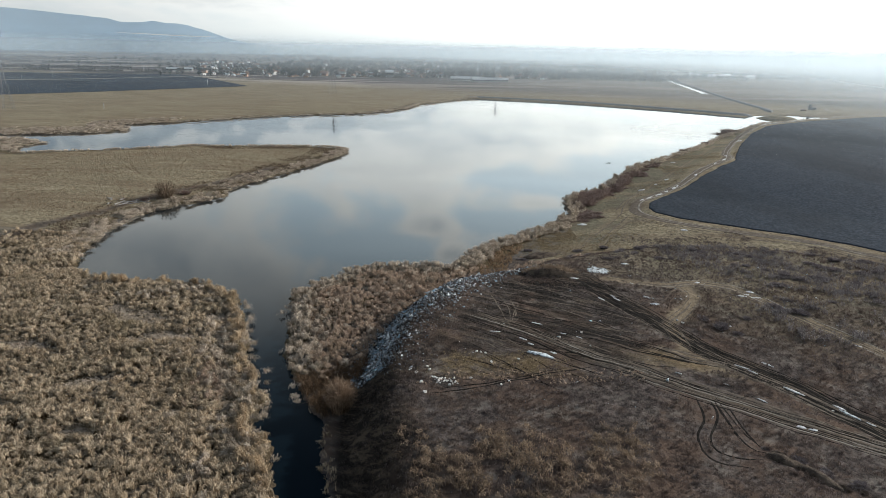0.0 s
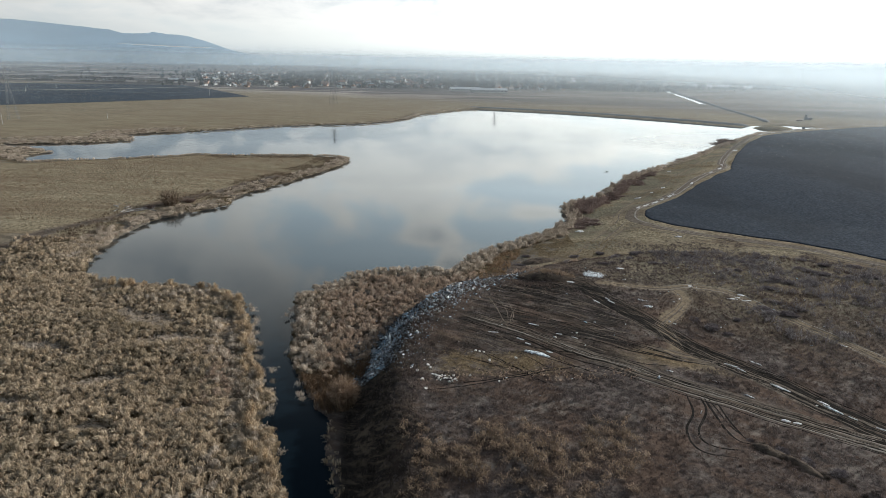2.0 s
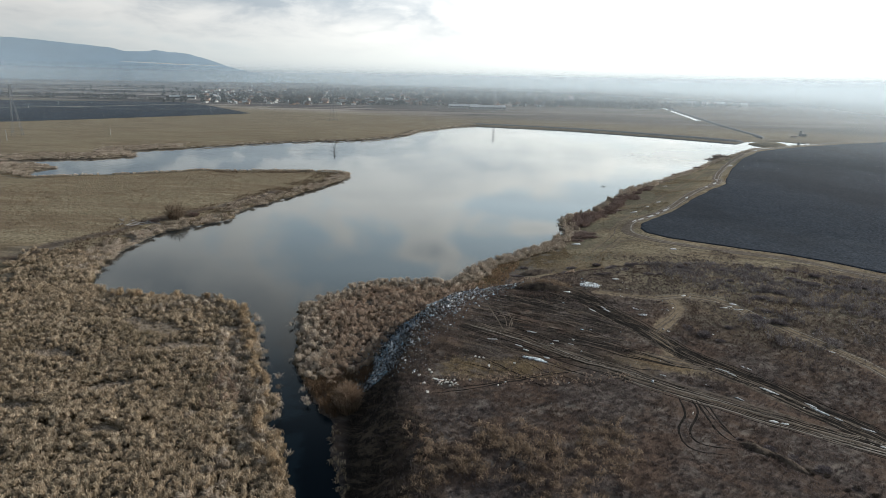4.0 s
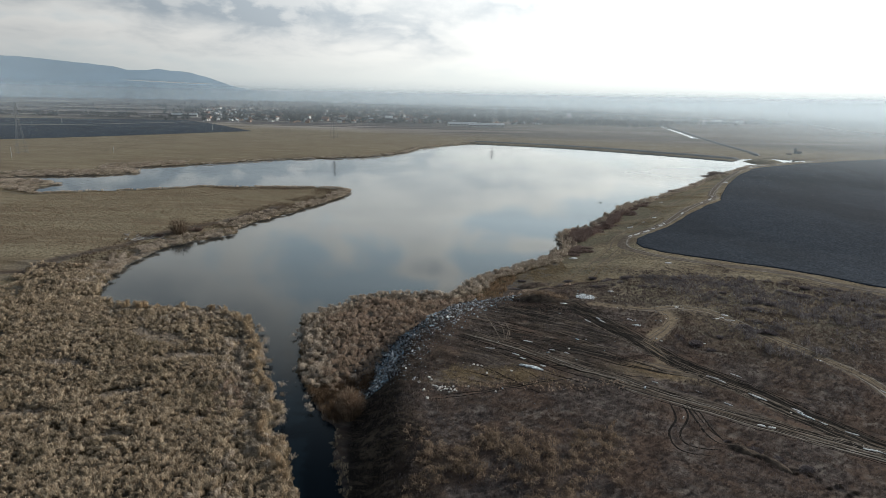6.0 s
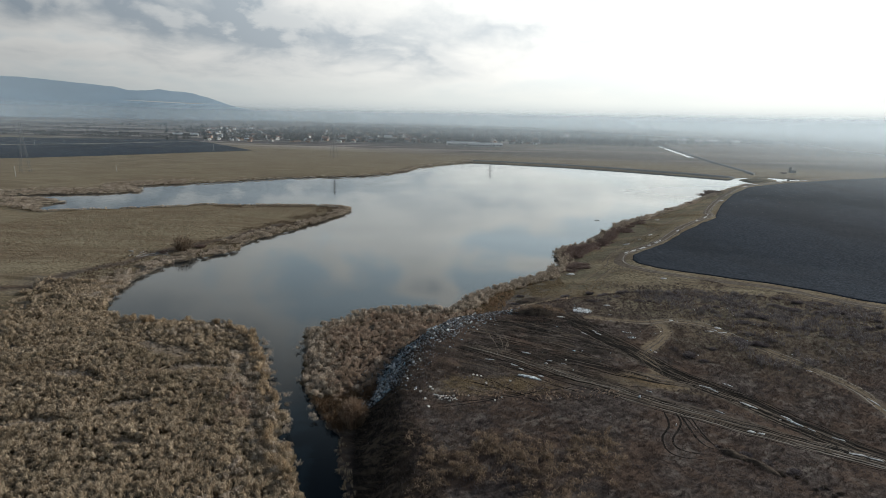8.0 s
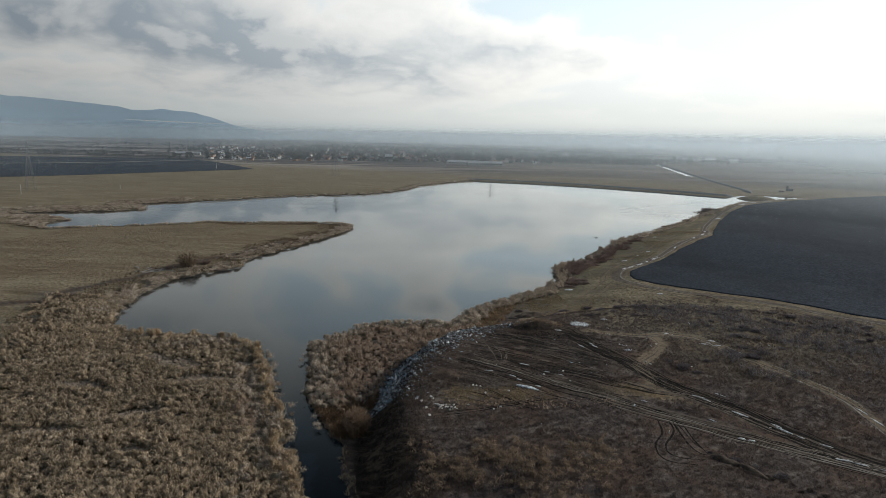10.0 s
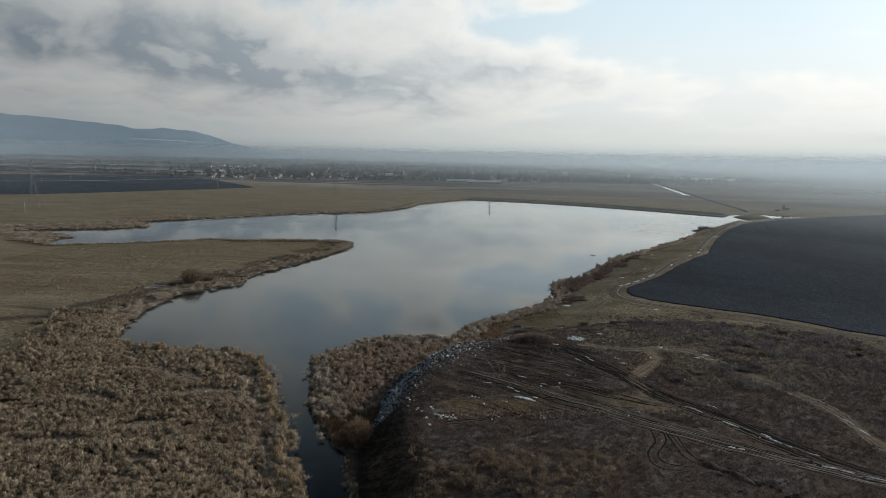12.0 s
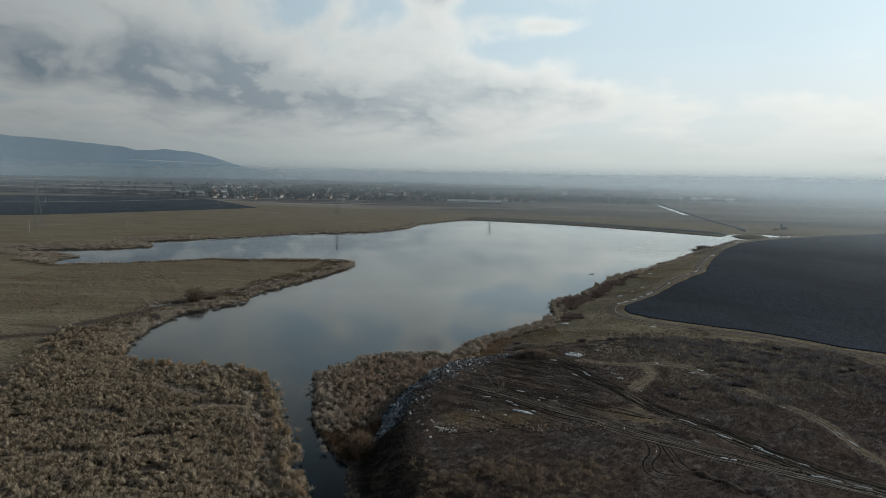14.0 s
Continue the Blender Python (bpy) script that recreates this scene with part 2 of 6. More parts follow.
MEADOW = ((0.106, 0.088, 0.058), (0.275, 0.234, 0.162), (0.148, 0.114, 0.076), (0.31, 0.27, 0.195))
WEEDS = ((0.042, 0.035, 0.033), (0.155, 0.130, 0.118), (0.105, 0.073, 0.056), (0.195, 0.172, 0.150))


def water_material():
    """Dark water under a mirror skin that strengthens towards a grazing view."""
    m, t, s = material("still_lake_water", 0.3, 0.0)
    n = Nodes(t)
    n.colour(s, n.mix(n.ramp(n.noise(0.02, 3), 0.35, 0.65), (0.003, 0.007, 0.011), (0.005, 0.010, 0.014)))
    shine, skin, facing, ripple, out = (t.nodes.new(k) for k in ("ShaderNodeBsdfGlossy", "ShaderNodeMixShader", "ShaderNodeLayerWeight", "ShaderNodeBump", "ShaderNodeOutputMaterial"))
    shine.inputs["Roughness"].default_value = 0.006
    shine.inputs["Color"].default_value = (0.97, 1.0, 1.0, 1)
    ripple.inputs["Strength"].default_value, ripple.inputs["Distance"].default_value = 0.012, 0.02
    t.links.new(n.noise(0.9, 3, 0.5, (1, 2.2, 1), 20), ripple.inputs["Height"])
    t.links.new(ripple.outputs[0], shine.inputs["Normal"])
    facing.inputs["Blend"].default_value = 0.5
    t.links.new(n.op("MULTIPLY", n.op("POWER", facing.outputs["Facing"], 5.3), 1.12), skin.inputs[0])
    t.links.new(s.outputs[0], skin.inputs[1])
    t.links.new(shine.outputs[0], skin.inputs[2])
    t.nodes.remove(t.nodes["Material Output"])
    t.links.new(skin.outputs[0], out.inputs[0])
    return m


def leafy(t, s, c, share=0.34):
    """Dry leaf lets part of the light through."""
    thin, both = t.nodes.new("ShaderNodeBsdfTranslucent"), t.nodes.new("ShaderNodeMixShader")
    t.links.new(c, thin.inputs["Color"])
    both.inputs[0].default_value = share
    t.links.new(s.outputs[0], both.inputs[1])
    t.links.new(thin.outputs[0], both.inputs[2])
    t.links.new(both.outputs[0], t.nodes["Material Output"].inputs[0])


def blade_material(name, dark, mid, pale, shine=0.75):
    """Dry stalks: each one its own tone, paler at the plumes by chance."""
    m, t, s = material(name, shine, 0.25)
    n = Nodes(t)
    r = n.island()
    c = n.mix(n.ramp(r, 0.0, 0.45), dark, mid)
    c = n.mix(n.ramp(r, 0.5, 1.0), c, pale)
    tone = n.attribute("tone")      # each tuft has its own: paler, darker
    c = n.mix(n.op("MULTIPLY", tone[0], 0.65), c, pale)
    c = n.mix(n.op("MULTIPLY", tone[1], 0.85), c, tuple(0.7 * v for v in dark))
    c = n.mix(n.ramp(n.noise(1.1, 5, 0.7, off=(2, 7, 0)), 0.48, 0.66, 0, 0.75), c, dark)
    c = n.mix(n.ramp(n.noise(0.9, 4, 0.65, off=(8, 1, 0)), 0.52, 0.68, 0, 0.6), c, pale)
    c = n.mix(n.ramp(n.noise(0.05, 4, 0.6), 0.38, 0.66, 0, 0.5), c, mid)
    c = n.mix(n.ramp(n.noise(0.16, 4, 0.6, off=(5, 5, 0)), 0.48, 0.7, 0, 0.6), c, tuple(0.5 * (a + b) * k for a, b, k in zip(dark, mid, (0.95, 0.98, 0.92))))
    n.colour(s, c)
    leafy(t, s, c)
    return m


M_GROUND = ground_material()
M_WATER = water_material()
M_REED = blade_material("dry_reed", (0.11, 0.083, 0.054), (0.43, 0.332, 0.225), (0.74, 0.610, 0.452))
M_FROST = blade_material("pinkish_dry_reed", (0.16, 0.128, 0.097), (0.46, 0.375, 0.292), (0.74, 0.635, 0.52))
M_TAN = blade_material("tan_creek_reed", (0.14, 0.095, 0.056), (0.45, 0.33, 0.208), (0.70, 0.565, 0.40))
M_STRAW = blade_material("straw_grass", (0.095, 0.064, 0.042), (0.25, 0.176, 0.118), (0.43, 0.325, 0.232))
M_GOLD = blade_material("golden_short_grass", (0.10, 0.076, 0.044), (0.24, 0.185, 0.112), (0.38, 0.305, 0.20))
M_ORANGE = blade_material("orange_sedge", (0.05, 0.031, 0.019), (0.135, 0.082, 0.046), (0.24, 0.158, 0.095))
# carries the steep bank's shade in its colour; the brambles use it too
M_DARK_WEED = blade_material("dark_weed_with_shade", (0.022, 0.018, 0.015), (0.06, 0.048, 0.039), (0.12, 0.098, 0.08))
M_BROWN = blade_material("brown_weed", (0.055, 0.038, 0.026), (0.15, 0.108, 0.075), (0.26, 0.20, 0.145))
M_RUST = blade_material("rusty_reed", (0.165, 0.115, 0.083), (0.44, 0.325, 0.245), (0.64, 0.515, 0.40))


def weed_material():
    m, t, s = material("withered_weed", 0.85, 0.15)
    n = Nodes(t)
    r = n.island()
    c = n.mix(n.ramp(r, 0.1, 1.0), (0.074, 0.060, 0.057), (0.180, 0.148, 0.139))
    c = n.mix(n.ramp(n.noise(0.09, 6, 0.7), 0.44, 0.58, 0, 0.85), c, n.mix(r, (0.062, 0.046, 0.039), (0.165, 0.122, 0.102)))
    c = n.mix(n.ramp(n.noise(0.16, 6, 0.7, off=(9, 3, 0)), 0.52, 0.66, 0, 0.8), c, n.mix(r, (0.092, 0.077, 0.065), (0.225, 0.190, 0.155)))
    c = n.mix(n.ramp(n.noise(0.3, 5, 0.7, off=(3, 13, 0)), 0.52, 0.7, 0, 0.7), c, (0.05, 0.041, 0.037))
    n.colour(s, c)
    leafy(t, s, c, 0.45)
    return m


M_WEED = weed_material()
M_GREY_WEED = blade_material("grey_weed", (0.070, 0.063, 0.066), (0.155, 0.138, 0.141), (0.27, 0.245, 0.245))
M_SHRUB = blade_material("bare_twigs", (0.075, 0.05, 0.043), (0.185, 0.13, 0.112), (0.33, 0.255, 0.225))


def plough_material():
    m, t, s = material("black_soil_with_glare", 1.0, 0.06)
    n = Nodes(t)
    clods = n.noise(1.5, 6, 0.7)
    furrow = n.noise(0.5, 5, 0.65, (2.6, 0.22, 1), 13)
    # the blue lift in these soil tones stands for glare over the field
    c = n.mix(n.ramp(clods, 0.35, 0.7), (0.014, 0.0195, 0.028), (0.043, 0.058, 0.081))
    c = n.mix(n.ramp(furrow, 0.5, 0.75, 0, 0.55), c, (0.047, 0.057, 0.070))
    c = n.mix(n.ramp(n.noise(0.03, 4, 0.6, (1, 0.5, 1), 13), 0.4, 0.65, 0, 0.5), c, (0.018, 0.022, 0.028))
    n.colour(s, c)
    n.bump(s, n.op("ADD", clods, furrow), 1.0, 0.18)
    return m


M_PLOUGH = plough_material()
M_DAM = plain_material("stone_facing", (0.07, 0.073, 0.074), (0.13, 0.133, 0.132), 0.6)
M_ROAD = plain_material("worn_dirt", (0.115, 0.104, 0.09), (0.30, 0.275, 0.24), 0.35, 0.9, 0.2, bump=0.6, distance=0.1)
M_RUT = plain_material("wet_mud", (0.007, 0.0063, 0.006), (0.024, 0.0205, 0.018), 1.2, 0.9, 0.03, bump=0.8, distance=0.08)
M_DRYRUT = plain_material("dry_mud", (0.07, 0.058, 0.047), (0.16, 0.134, 0.108), 1.2, 0.95, 0.03, bump=0.8, distance=0.08)
M_ICE = plain_material("grey_ice", (0.08, 0.09, 0.10), (0.62, 0.68, 0.70), 3.0, 0.25, 0.5, bump=0.2)
M_SNOW = plain_material("old_snow", (0.26, 0.265, 0.27), (0.66, 0.67, 0.68), 4.0, 0.7, 0.3)
M_STEEL = plain_material("galvanised_steel", (0.09, 0.093, 0.097), (0.16, 0.163, 0.167), 3.0, 0.6, 0.5, 0.3)
M_CONCRETE = plain_material("pale_concrete", (0.36, 0.35, 0.33), (0.50, 0.49, 0.46), 1.5)
M_WOODS = blade_material("far_bare_woods", (0.03, 0.028, 0.027), (0.07, 0.064, 0.058), (0.115, 0.104, 0.092))
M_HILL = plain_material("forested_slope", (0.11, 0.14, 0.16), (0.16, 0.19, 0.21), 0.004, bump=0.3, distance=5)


def rubbish_material():
    m, t, s = material("mixed_plastic_rubbish", 0.5, 0.4)
    n = Nodes(t)
    r = n.island()
    c = n.mix(n.ramp(r, 0.12, 0.5), (0.025, 0.026, 0.030), (0.36, 0.41, 0.46))
    c = n.mix(n.ramp(r, 0.62, 0.68), c, (0.70, 0.73, 0.75))
    c = n.mix(n.ramp(r, 0.80, 0.84), c, (0.22, 0.36, 0.46))
    c = n.mix(n.ramp(r, 0.94, 0.96), c, (0.20, 0.16, 0.12))
    n.colour(s, c)
    return m


def haze_material(name, reach, share, slopes=False):
    """An upright sheet that stands for winter haze: it scatters what falls on it and lets the rest through, thickens
    from the ground up and thins out overhead.
    """
    m = bpy.data.materials.new(name)
    m.use_nodes = True
    t = m.node_tree
    t.nodes.clear()
    n = Nodes(t)
    sep = t.nodes.new("ShaderNodeSeparateXYZ")
    t.links.new(n.co, sep.inputs[0])
    x, z = sep.outputs[0], sep.outputs[2]
    east = n.op("MULTIPLY", n.ramp(x, -0.35 * reach, 0.45 * reach, 0.72, 1.22), n.ramp(x, 0.36 * reach, 0.64 * reach, 1.0, 1.9 if reach < 1000 else 1.35))      # denser to the east, standing for the glare towards the sun
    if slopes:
        # the sheet before the hills veils them more towards their eastern end
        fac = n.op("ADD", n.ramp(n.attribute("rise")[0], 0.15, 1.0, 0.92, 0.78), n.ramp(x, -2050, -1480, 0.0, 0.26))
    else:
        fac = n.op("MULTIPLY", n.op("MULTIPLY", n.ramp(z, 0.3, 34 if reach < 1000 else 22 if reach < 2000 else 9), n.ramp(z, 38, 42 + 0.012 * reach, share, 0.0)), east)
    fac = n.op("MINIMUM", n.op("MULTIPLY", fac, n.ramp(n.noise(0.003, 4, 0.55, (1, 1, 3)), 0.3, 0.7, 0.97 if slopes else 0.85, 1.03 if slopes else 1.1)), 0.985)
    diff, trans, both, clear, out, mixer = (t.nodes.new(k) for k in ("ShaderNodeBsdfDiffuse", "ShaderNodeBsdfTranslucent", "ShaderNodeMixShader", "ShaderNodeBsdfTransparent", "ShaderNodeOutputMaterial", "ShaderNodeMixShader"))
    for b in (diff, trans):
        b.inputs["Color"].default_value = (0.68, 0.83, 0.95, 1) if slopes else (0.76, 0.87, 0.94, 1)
    both.inputs[0].default_value = 0.5
    t.links.new(diff.outputs[0], both.inputs[1])
    t.links.new(trans.outputs[0], both.inputs[2])
    t.links.new(fac, mixer.inputs[0])
    t.links.new(clear.outputs[0], mixer.inputs[1])
    t.links.new(both.outputs[0], mixer.inputs[2])
    t.links.new(mixer.outputs[0], out.inputs[0])
    return m


M_RUBBISH = rubbish_material()
M_WALLS = [plain_material("lime_plaster", (0.42, 0.40, 0.37), (0.66, 0.64, 0.60), 0.8, per_object=True), plain_material("brick_wall", (0.26, 0.15, 0.10), (0.38, 0.24, 0.17), 1.0, per_object=True),
           plain_material("grey_render", (0.30, 0.29, 0.27), (0.46, 0.45, 0.42), 1.0, per_object=True)]
M_ROOFS = [plain_material("clay_tiles", (0.12, 0.075, 0.055), (0.20, 0.125, 0.095), 2.0, per_object=True), plain_material("grey_sheet_roof", (0.16, 0.17, 0.18), (0.30, 0.31, 0.32), 2.0, per_object=True),
           plain_material("bright_sheet_roof", (0.44, 0.46, 0.48), (0.62, 0.64, 0.66), 1.0, 0.4, 0.5)]
M_PANE = plain_material("dark_pane", (0.02, 0.025, 0.03), (0.05, 0.055, 0.06), 1.0, 0.15, 0.5)
M_DOOR = plain_material("brown_door", (0.07, 0.045, 0.03), (0.13, 0.085, 0.055), 3.0)
M_BARK = plain_material("grey_bark", (0.06, 0.05, 0.042), (0.13, 0.11, 0.09), 5.0)
M_FIR = blade_material("dark_fir_needles", (0.012, 0.018, 0.012), (0.026, 0.036, 0.022), (0.045, 0.055, 0.035))
M_TAWNY = blade_material("tawny_twigs", (0.13, 0.083, 0.05), (0.28, 0.185, 0.112), (0.42, 0.31, 0.205))
M_BIG = blade_material("tawny_bush_twigs", (0.115, 0.076, 0.05), (0.245, 0.170, 0.118), (0.39, 0.29, 0.21))
M_STONE = plain_material("pale_stone", (0.50, 0.48, 0.44), (0.74, 0.72, 0.68), 4.0, per_object=True)
M_TIMBER = plain_material("weathered_timber", (0.16, 0.155, 0.15), (0.34, 0.33, 0.32), 4.0, per_object=True)


# ---- the lie of the land ----
def grain(x, y, seed=0):
    """Smooth random field between 0 and 1, one cell a metre."""
    xi, yi = np.floor(x), np.floor(y)
    fx, fy = x - xi, y - yi
    fx, fy = fx * fx * (3 - 2 * fx), fy * fy * (3 - 2 * fy)

    def h(a, b):
        v = np.sin(a * 127.1 + b * 311.7 + seed * 74.7) * 43758.5453
        return v - np.floor(v)
    return (h(xi, yi) * (1 - fx) + h(xi + 1, yi) * fx) * (1 - fy) + (h(xi, yi + 1) * (1 - fx) + h(xi + 1, yi + 1) * fx) * fy


def fbm(x, y, scale, octaves=4, seed=0):
    v, a, tot = 0, 1.0, 0
    for o in range(octaves):
        v = v + a * grain(x * scale * 2 ** o + 17.3 * o, y * scale * 2 ** o - 9.1 * o, seed + o)
        tot += a
        a *= 0.5
    return v / tot


def smooth(v, a, b):
    t = np.clip((v - a) / (b - a), 0, 1)
    return t * t * (3 - 2 * t)


def inside_distance(x, y, ring):
    """Distance to a closed ring, positive inside."""
    p = np.array(ring, float)
    q = np.roll(p, -1, 0)
    best = np.full(x.shape, 1e12)
    odd = np.zeros(x.shape, bool)
    for (ax, ay), (bx, by) in zip(p, q):
        dx, dy = bx - ax, by - ay
        t = np.clip(((x - ax) * dx + (y - ay) * dy) / (dx * dx + dy * dy), 0, 1)
        best = np.minimum(best, (x - ax - t * dx) ** 2 + (y - ay - t * dy) ** 2)
        if dy != 0:
            odd ^= ((ay > y) != (by > y)) & (x < ax + (y - ay) * dx / dy)
    return np.where(odd, 1, -1) * np.sqrt(best)


def line_distance(x, y, line):
    best = np.full(x.shape, 1e12)
    for (ax, ay), (bx, by) in zip(line, line[1:]):
        dx, dy = bx - ax, by - ay
        t = np.clip(((x - ax) * dx + (y - ay) * dy) / (dx * dx + dy * dy), 0, 1)
        best = np.minimum(best, (x - ax - t * dx) ** 2 + (y - ay - t * dy) ** 2)
    return np.sqrt(best)


CREEK_WEST = [(-6, -60), (-9, 20), (-12, 40), (-15.2, 53), (-17.6, 59), (-20.2, 64), (-20.6, 68), (-24, 74), (-27.4, 82), (-31.3, 91), (-34, 97.5),
              (-37.5, 99.8), (-41.6, 102.5), (-47.4, 103.5), (-55.7, 103), (-62.8, 105), (-69.3, 110.5)]
BAY = [(-73.3, 120.6), (-74.7, 130), (-74.5, 139), (-74.3, 149), (-71.3, 153.5), (-67.2, 157.4), (-62.1, 165.5), (-63, 172), (-62, 181), (-57, 193),
       (-51.8, 208), (-47.2, 222), (-43.5, 235), (-42.4, 250)]
INLET = [(-46, 253), (-57, 257), (-74, 255.5), (-92, 254), (-106, 254), (-120, 245), (-134, 238), (-148, 233), (-160, 226), (-166, 229), (-170, 241),
         (-167, 250), (-175, 256), (-191, 260), (-207, 262), (-199, 268.5), (-188, 274), (-168, 279.5), (-155, 290), (-158, 299), (-163, 303), (-170, 312)]
NORTH = [(-146, 329), (-132, 340), (-110, 363), (-84, 378), (-58, 391), (-42.6, 413), (-33, 435.5), (-27, 469.6), (-6.3, 507), (17, 544.5), (92, 516.6),
         (160, 468), (200, 428), (211, 441), (232, 452), (258, 442), (248, 424), (222, 407), (200, 393)]
EAST = [(189, 385), (148, 334), (108, 277), (75, 235), (66, 225), (54, 203), (44, 185), (34, 176), (31, 167.5), (31, 159), (25, 146), (15.5, 136), (7, 128.5),
        (2, 117), (-0.5, 114.5), (-10, 115), (-16.4, 113), (-22, 105), (-24, 103), (-25.9, 100), (-24.4, 91.4), (-22, 80), (-19, 73), (-16, 68.6),
        (-13.9, 66.4), (-12.7, 62), (-11.5, 57.7), (-10, 53), (-6.5, 40), (-3, 20), (0, -60)]
SHORE = CREEK_WEST + BAY + INLET + NORTH + EAST
MOUND = [(-7, 20), (-9.2, 50), (-10.6, 58), (-11.6, 64), (-11.4, 71), (-10.9, 76), (-10.2, 83), (-8.0, 90.5), (-4.2, 97), (0.4, 102), (8, 106), (14, 111), (24, 117), (40, 124),
         (60, 125), (90, 107), (130, 84), (200, 50), (200, 0), (60, -60), (-6, -60)]
ROAD = [(340, 470), (248, 424), (205, 392.5), (184, 376), (153, 329), (129, 288), (111.5, 254), (107, 241), (99, 230), (86.5, 214), (71.5, 191), (64.5, 181), (57, 172.5), (51, 165.5), (47.6, 158.5), (47.2, 151.5), (50.5, 144.8), (58, 138.6), (68.5, 133.6), (78, 128.2), (87, 119.5), (130, 93), (220, 50)]
TRACK_A = [(3, 82), (8.3, 78.2), (11.8, 75.1), (14.8, 72.3), (17.6, 70.2), (20, 69), (22.8, 66.9), (25.2, 65), (28.2, 62.8), (30.5, 61.2), (33.4, 58.9), (36, 56.9), (38.7, 54.9), (42.8, 51.7), (46, 49.2), (50, 46.4), (60, 39)]
TRACK_B = [(21, 97), (23.4, 90), (25.3, 85.5), (27.2, 81.8), (29.1, 77), (30.6, 73.9), (32.4, 71.3), (34.5, 68.5), (36.7, 66), (38.2, 63.4), (39.6, 60.8), (41, 58.4), (42.6, 55.2), (44.5, 52), (47.5, 49), (52, 45.6), (61, 39)]
TRACK_C = [(35.6, 95), (36.1, 93), (35.9, 89.9), (34, 86.8), (31.2, 82.9), (29.1, 80), (28.9, 76.3), (28.4, 72.7)]
TRACK_D = [(24.9, 96.4), (28.6, 95.2), (33.6, 94.3), (38.6, 95.6), (43.4, 93.6), (45.8, 89), (46.8, 85.6), (49, 80.9), (50.9, 77.2), (52.7, 72.7), (53.4, 68.4), (53.1, 64.6), (52.8, 59.5), (54, 52)]


LANES = [[(24, 120), (33, 138), (41, 152), (47, 165), (62, 190), (84, 225), (120, 285)], [(30, 122), (36, 136), (43, 148), (47, 155)]]
LOOPS = [[(25.9, 62.8), (25.2, 58.8), (23.4, 55.7), (22.8, 52.9), (23.5, 51.2), (26, 50.6)], [(27.2, 63.1), (26.8, 59.4), (24.4, 55.2), (24.1, 53.1), (25.5, 51.9), (28, 51.8)],
         [(27.7, 62.6), (27.2, 56.8), (27.3, 53.6), (28.4, 53)], [(28.6, 61.7), (28.2, 57), (28.1, 53.3)], [(-2.0, 63.3), (2.4, 64), (6.5, 65.3), (12.6, 67.3), (16.5, 68.5)]]


def water_distance(x, y):
    wx = x + 2.2 * (fbm(x, y, 0.22, 3, 5) - 0.5) + 0.8 * (grain(x * 1.1, y * 1.1, 9) - 0.5)
    wy = y + 2.2 * (fbm(x, y, 0.22, 3, 11) - 0.5) + 0.8 * (grain(x * 1.1, y * 1.1, 13) - 0.5)
    return inside_distance(wx, wy, SHORE)


def land(x, y, dw=None):
    """Height of the ground, with the water's level at 0."""
    if dw is None:
        dw = water_distance(x, y)
    out = -dw
    z = np.where(dw > 0, -np.minimum(2.0, 0.35 * dw) - 0.05, 0.10 + 0.05 * np.minimum(out, 8))
    rise = 0.9 * smooth(out, 3, 30) + 0.8 * smooth(y, 300, 700)
    marsh_west = (x < -10) & (y < 128)
    rise = np.where(marsh_west, 0.9 * smooth(-x - 0.35 * y, 42, 70), rise)
    z = z + np.where(dw > 0, 0, rise)
    m = inside_distance(x + 1.6 * (fbm(x, y, 0.25, 3, 21) - 0.5), y + 1.6 * (fbm(x, y, 0.25, 3, 23) - 0.5), MOUND)
    hill = 4.2 * smooth(m, 0, 6.5) * (1 - 0.55 * smooth(y, 92, 135)) + 1.2 * smooth(50 - y, -12, 6) * smooth(m, 4, 20)
    z = np.where(dw > 0, z, z + hill)
    east = (y > 100) & (dw < 0)
    z = z + np.where(east, 0.9 * smooth(out, 6, 22) * smooth(m, 10, -10) * smooth(x, 4, 30) * smooth(y, 520, 340), 0)
    isl = np.hypot((x - 219) / 14, (y - 424) / 5.5)
    z = np.maximum(z, 2.2 * (1 - isl ** 2))
    rough = 0.35 * (fbm(x, y, 0.12, 3, 31) - 0.5) + 0.22 * (fbm(x, y, 0.7, 3, 37) - 0.5) * smooth(m, 0, 6)
    near = np.clip(1 - np.hypot(x, y - 80) / 900, 0.2, 1)
    z = z + np.where(out > 0.8, rough * near * smooth(out, 0.8, 6), 0)
    return z


def axis(*spans):
    """Grid lines: (start, end, step) spans, then ever wider to the rim."""
    v = np.concatenate([np.arange(a, b, s) for a, b, s in spans])
    lo, hi = [v[0]], [v[-1]]
    s = spans[0][2]
    while lo[-1] > -4800:
        s *= 1.11
        lo.append(lo[-1] - s)
    s = spans[-1][2]
    while hi[-1] < 4800:
        s *= 1.11
        hi.append(hi[-1] + s)
    return np.concatenate([lo[::-1][:-1], v, hi[1:]])


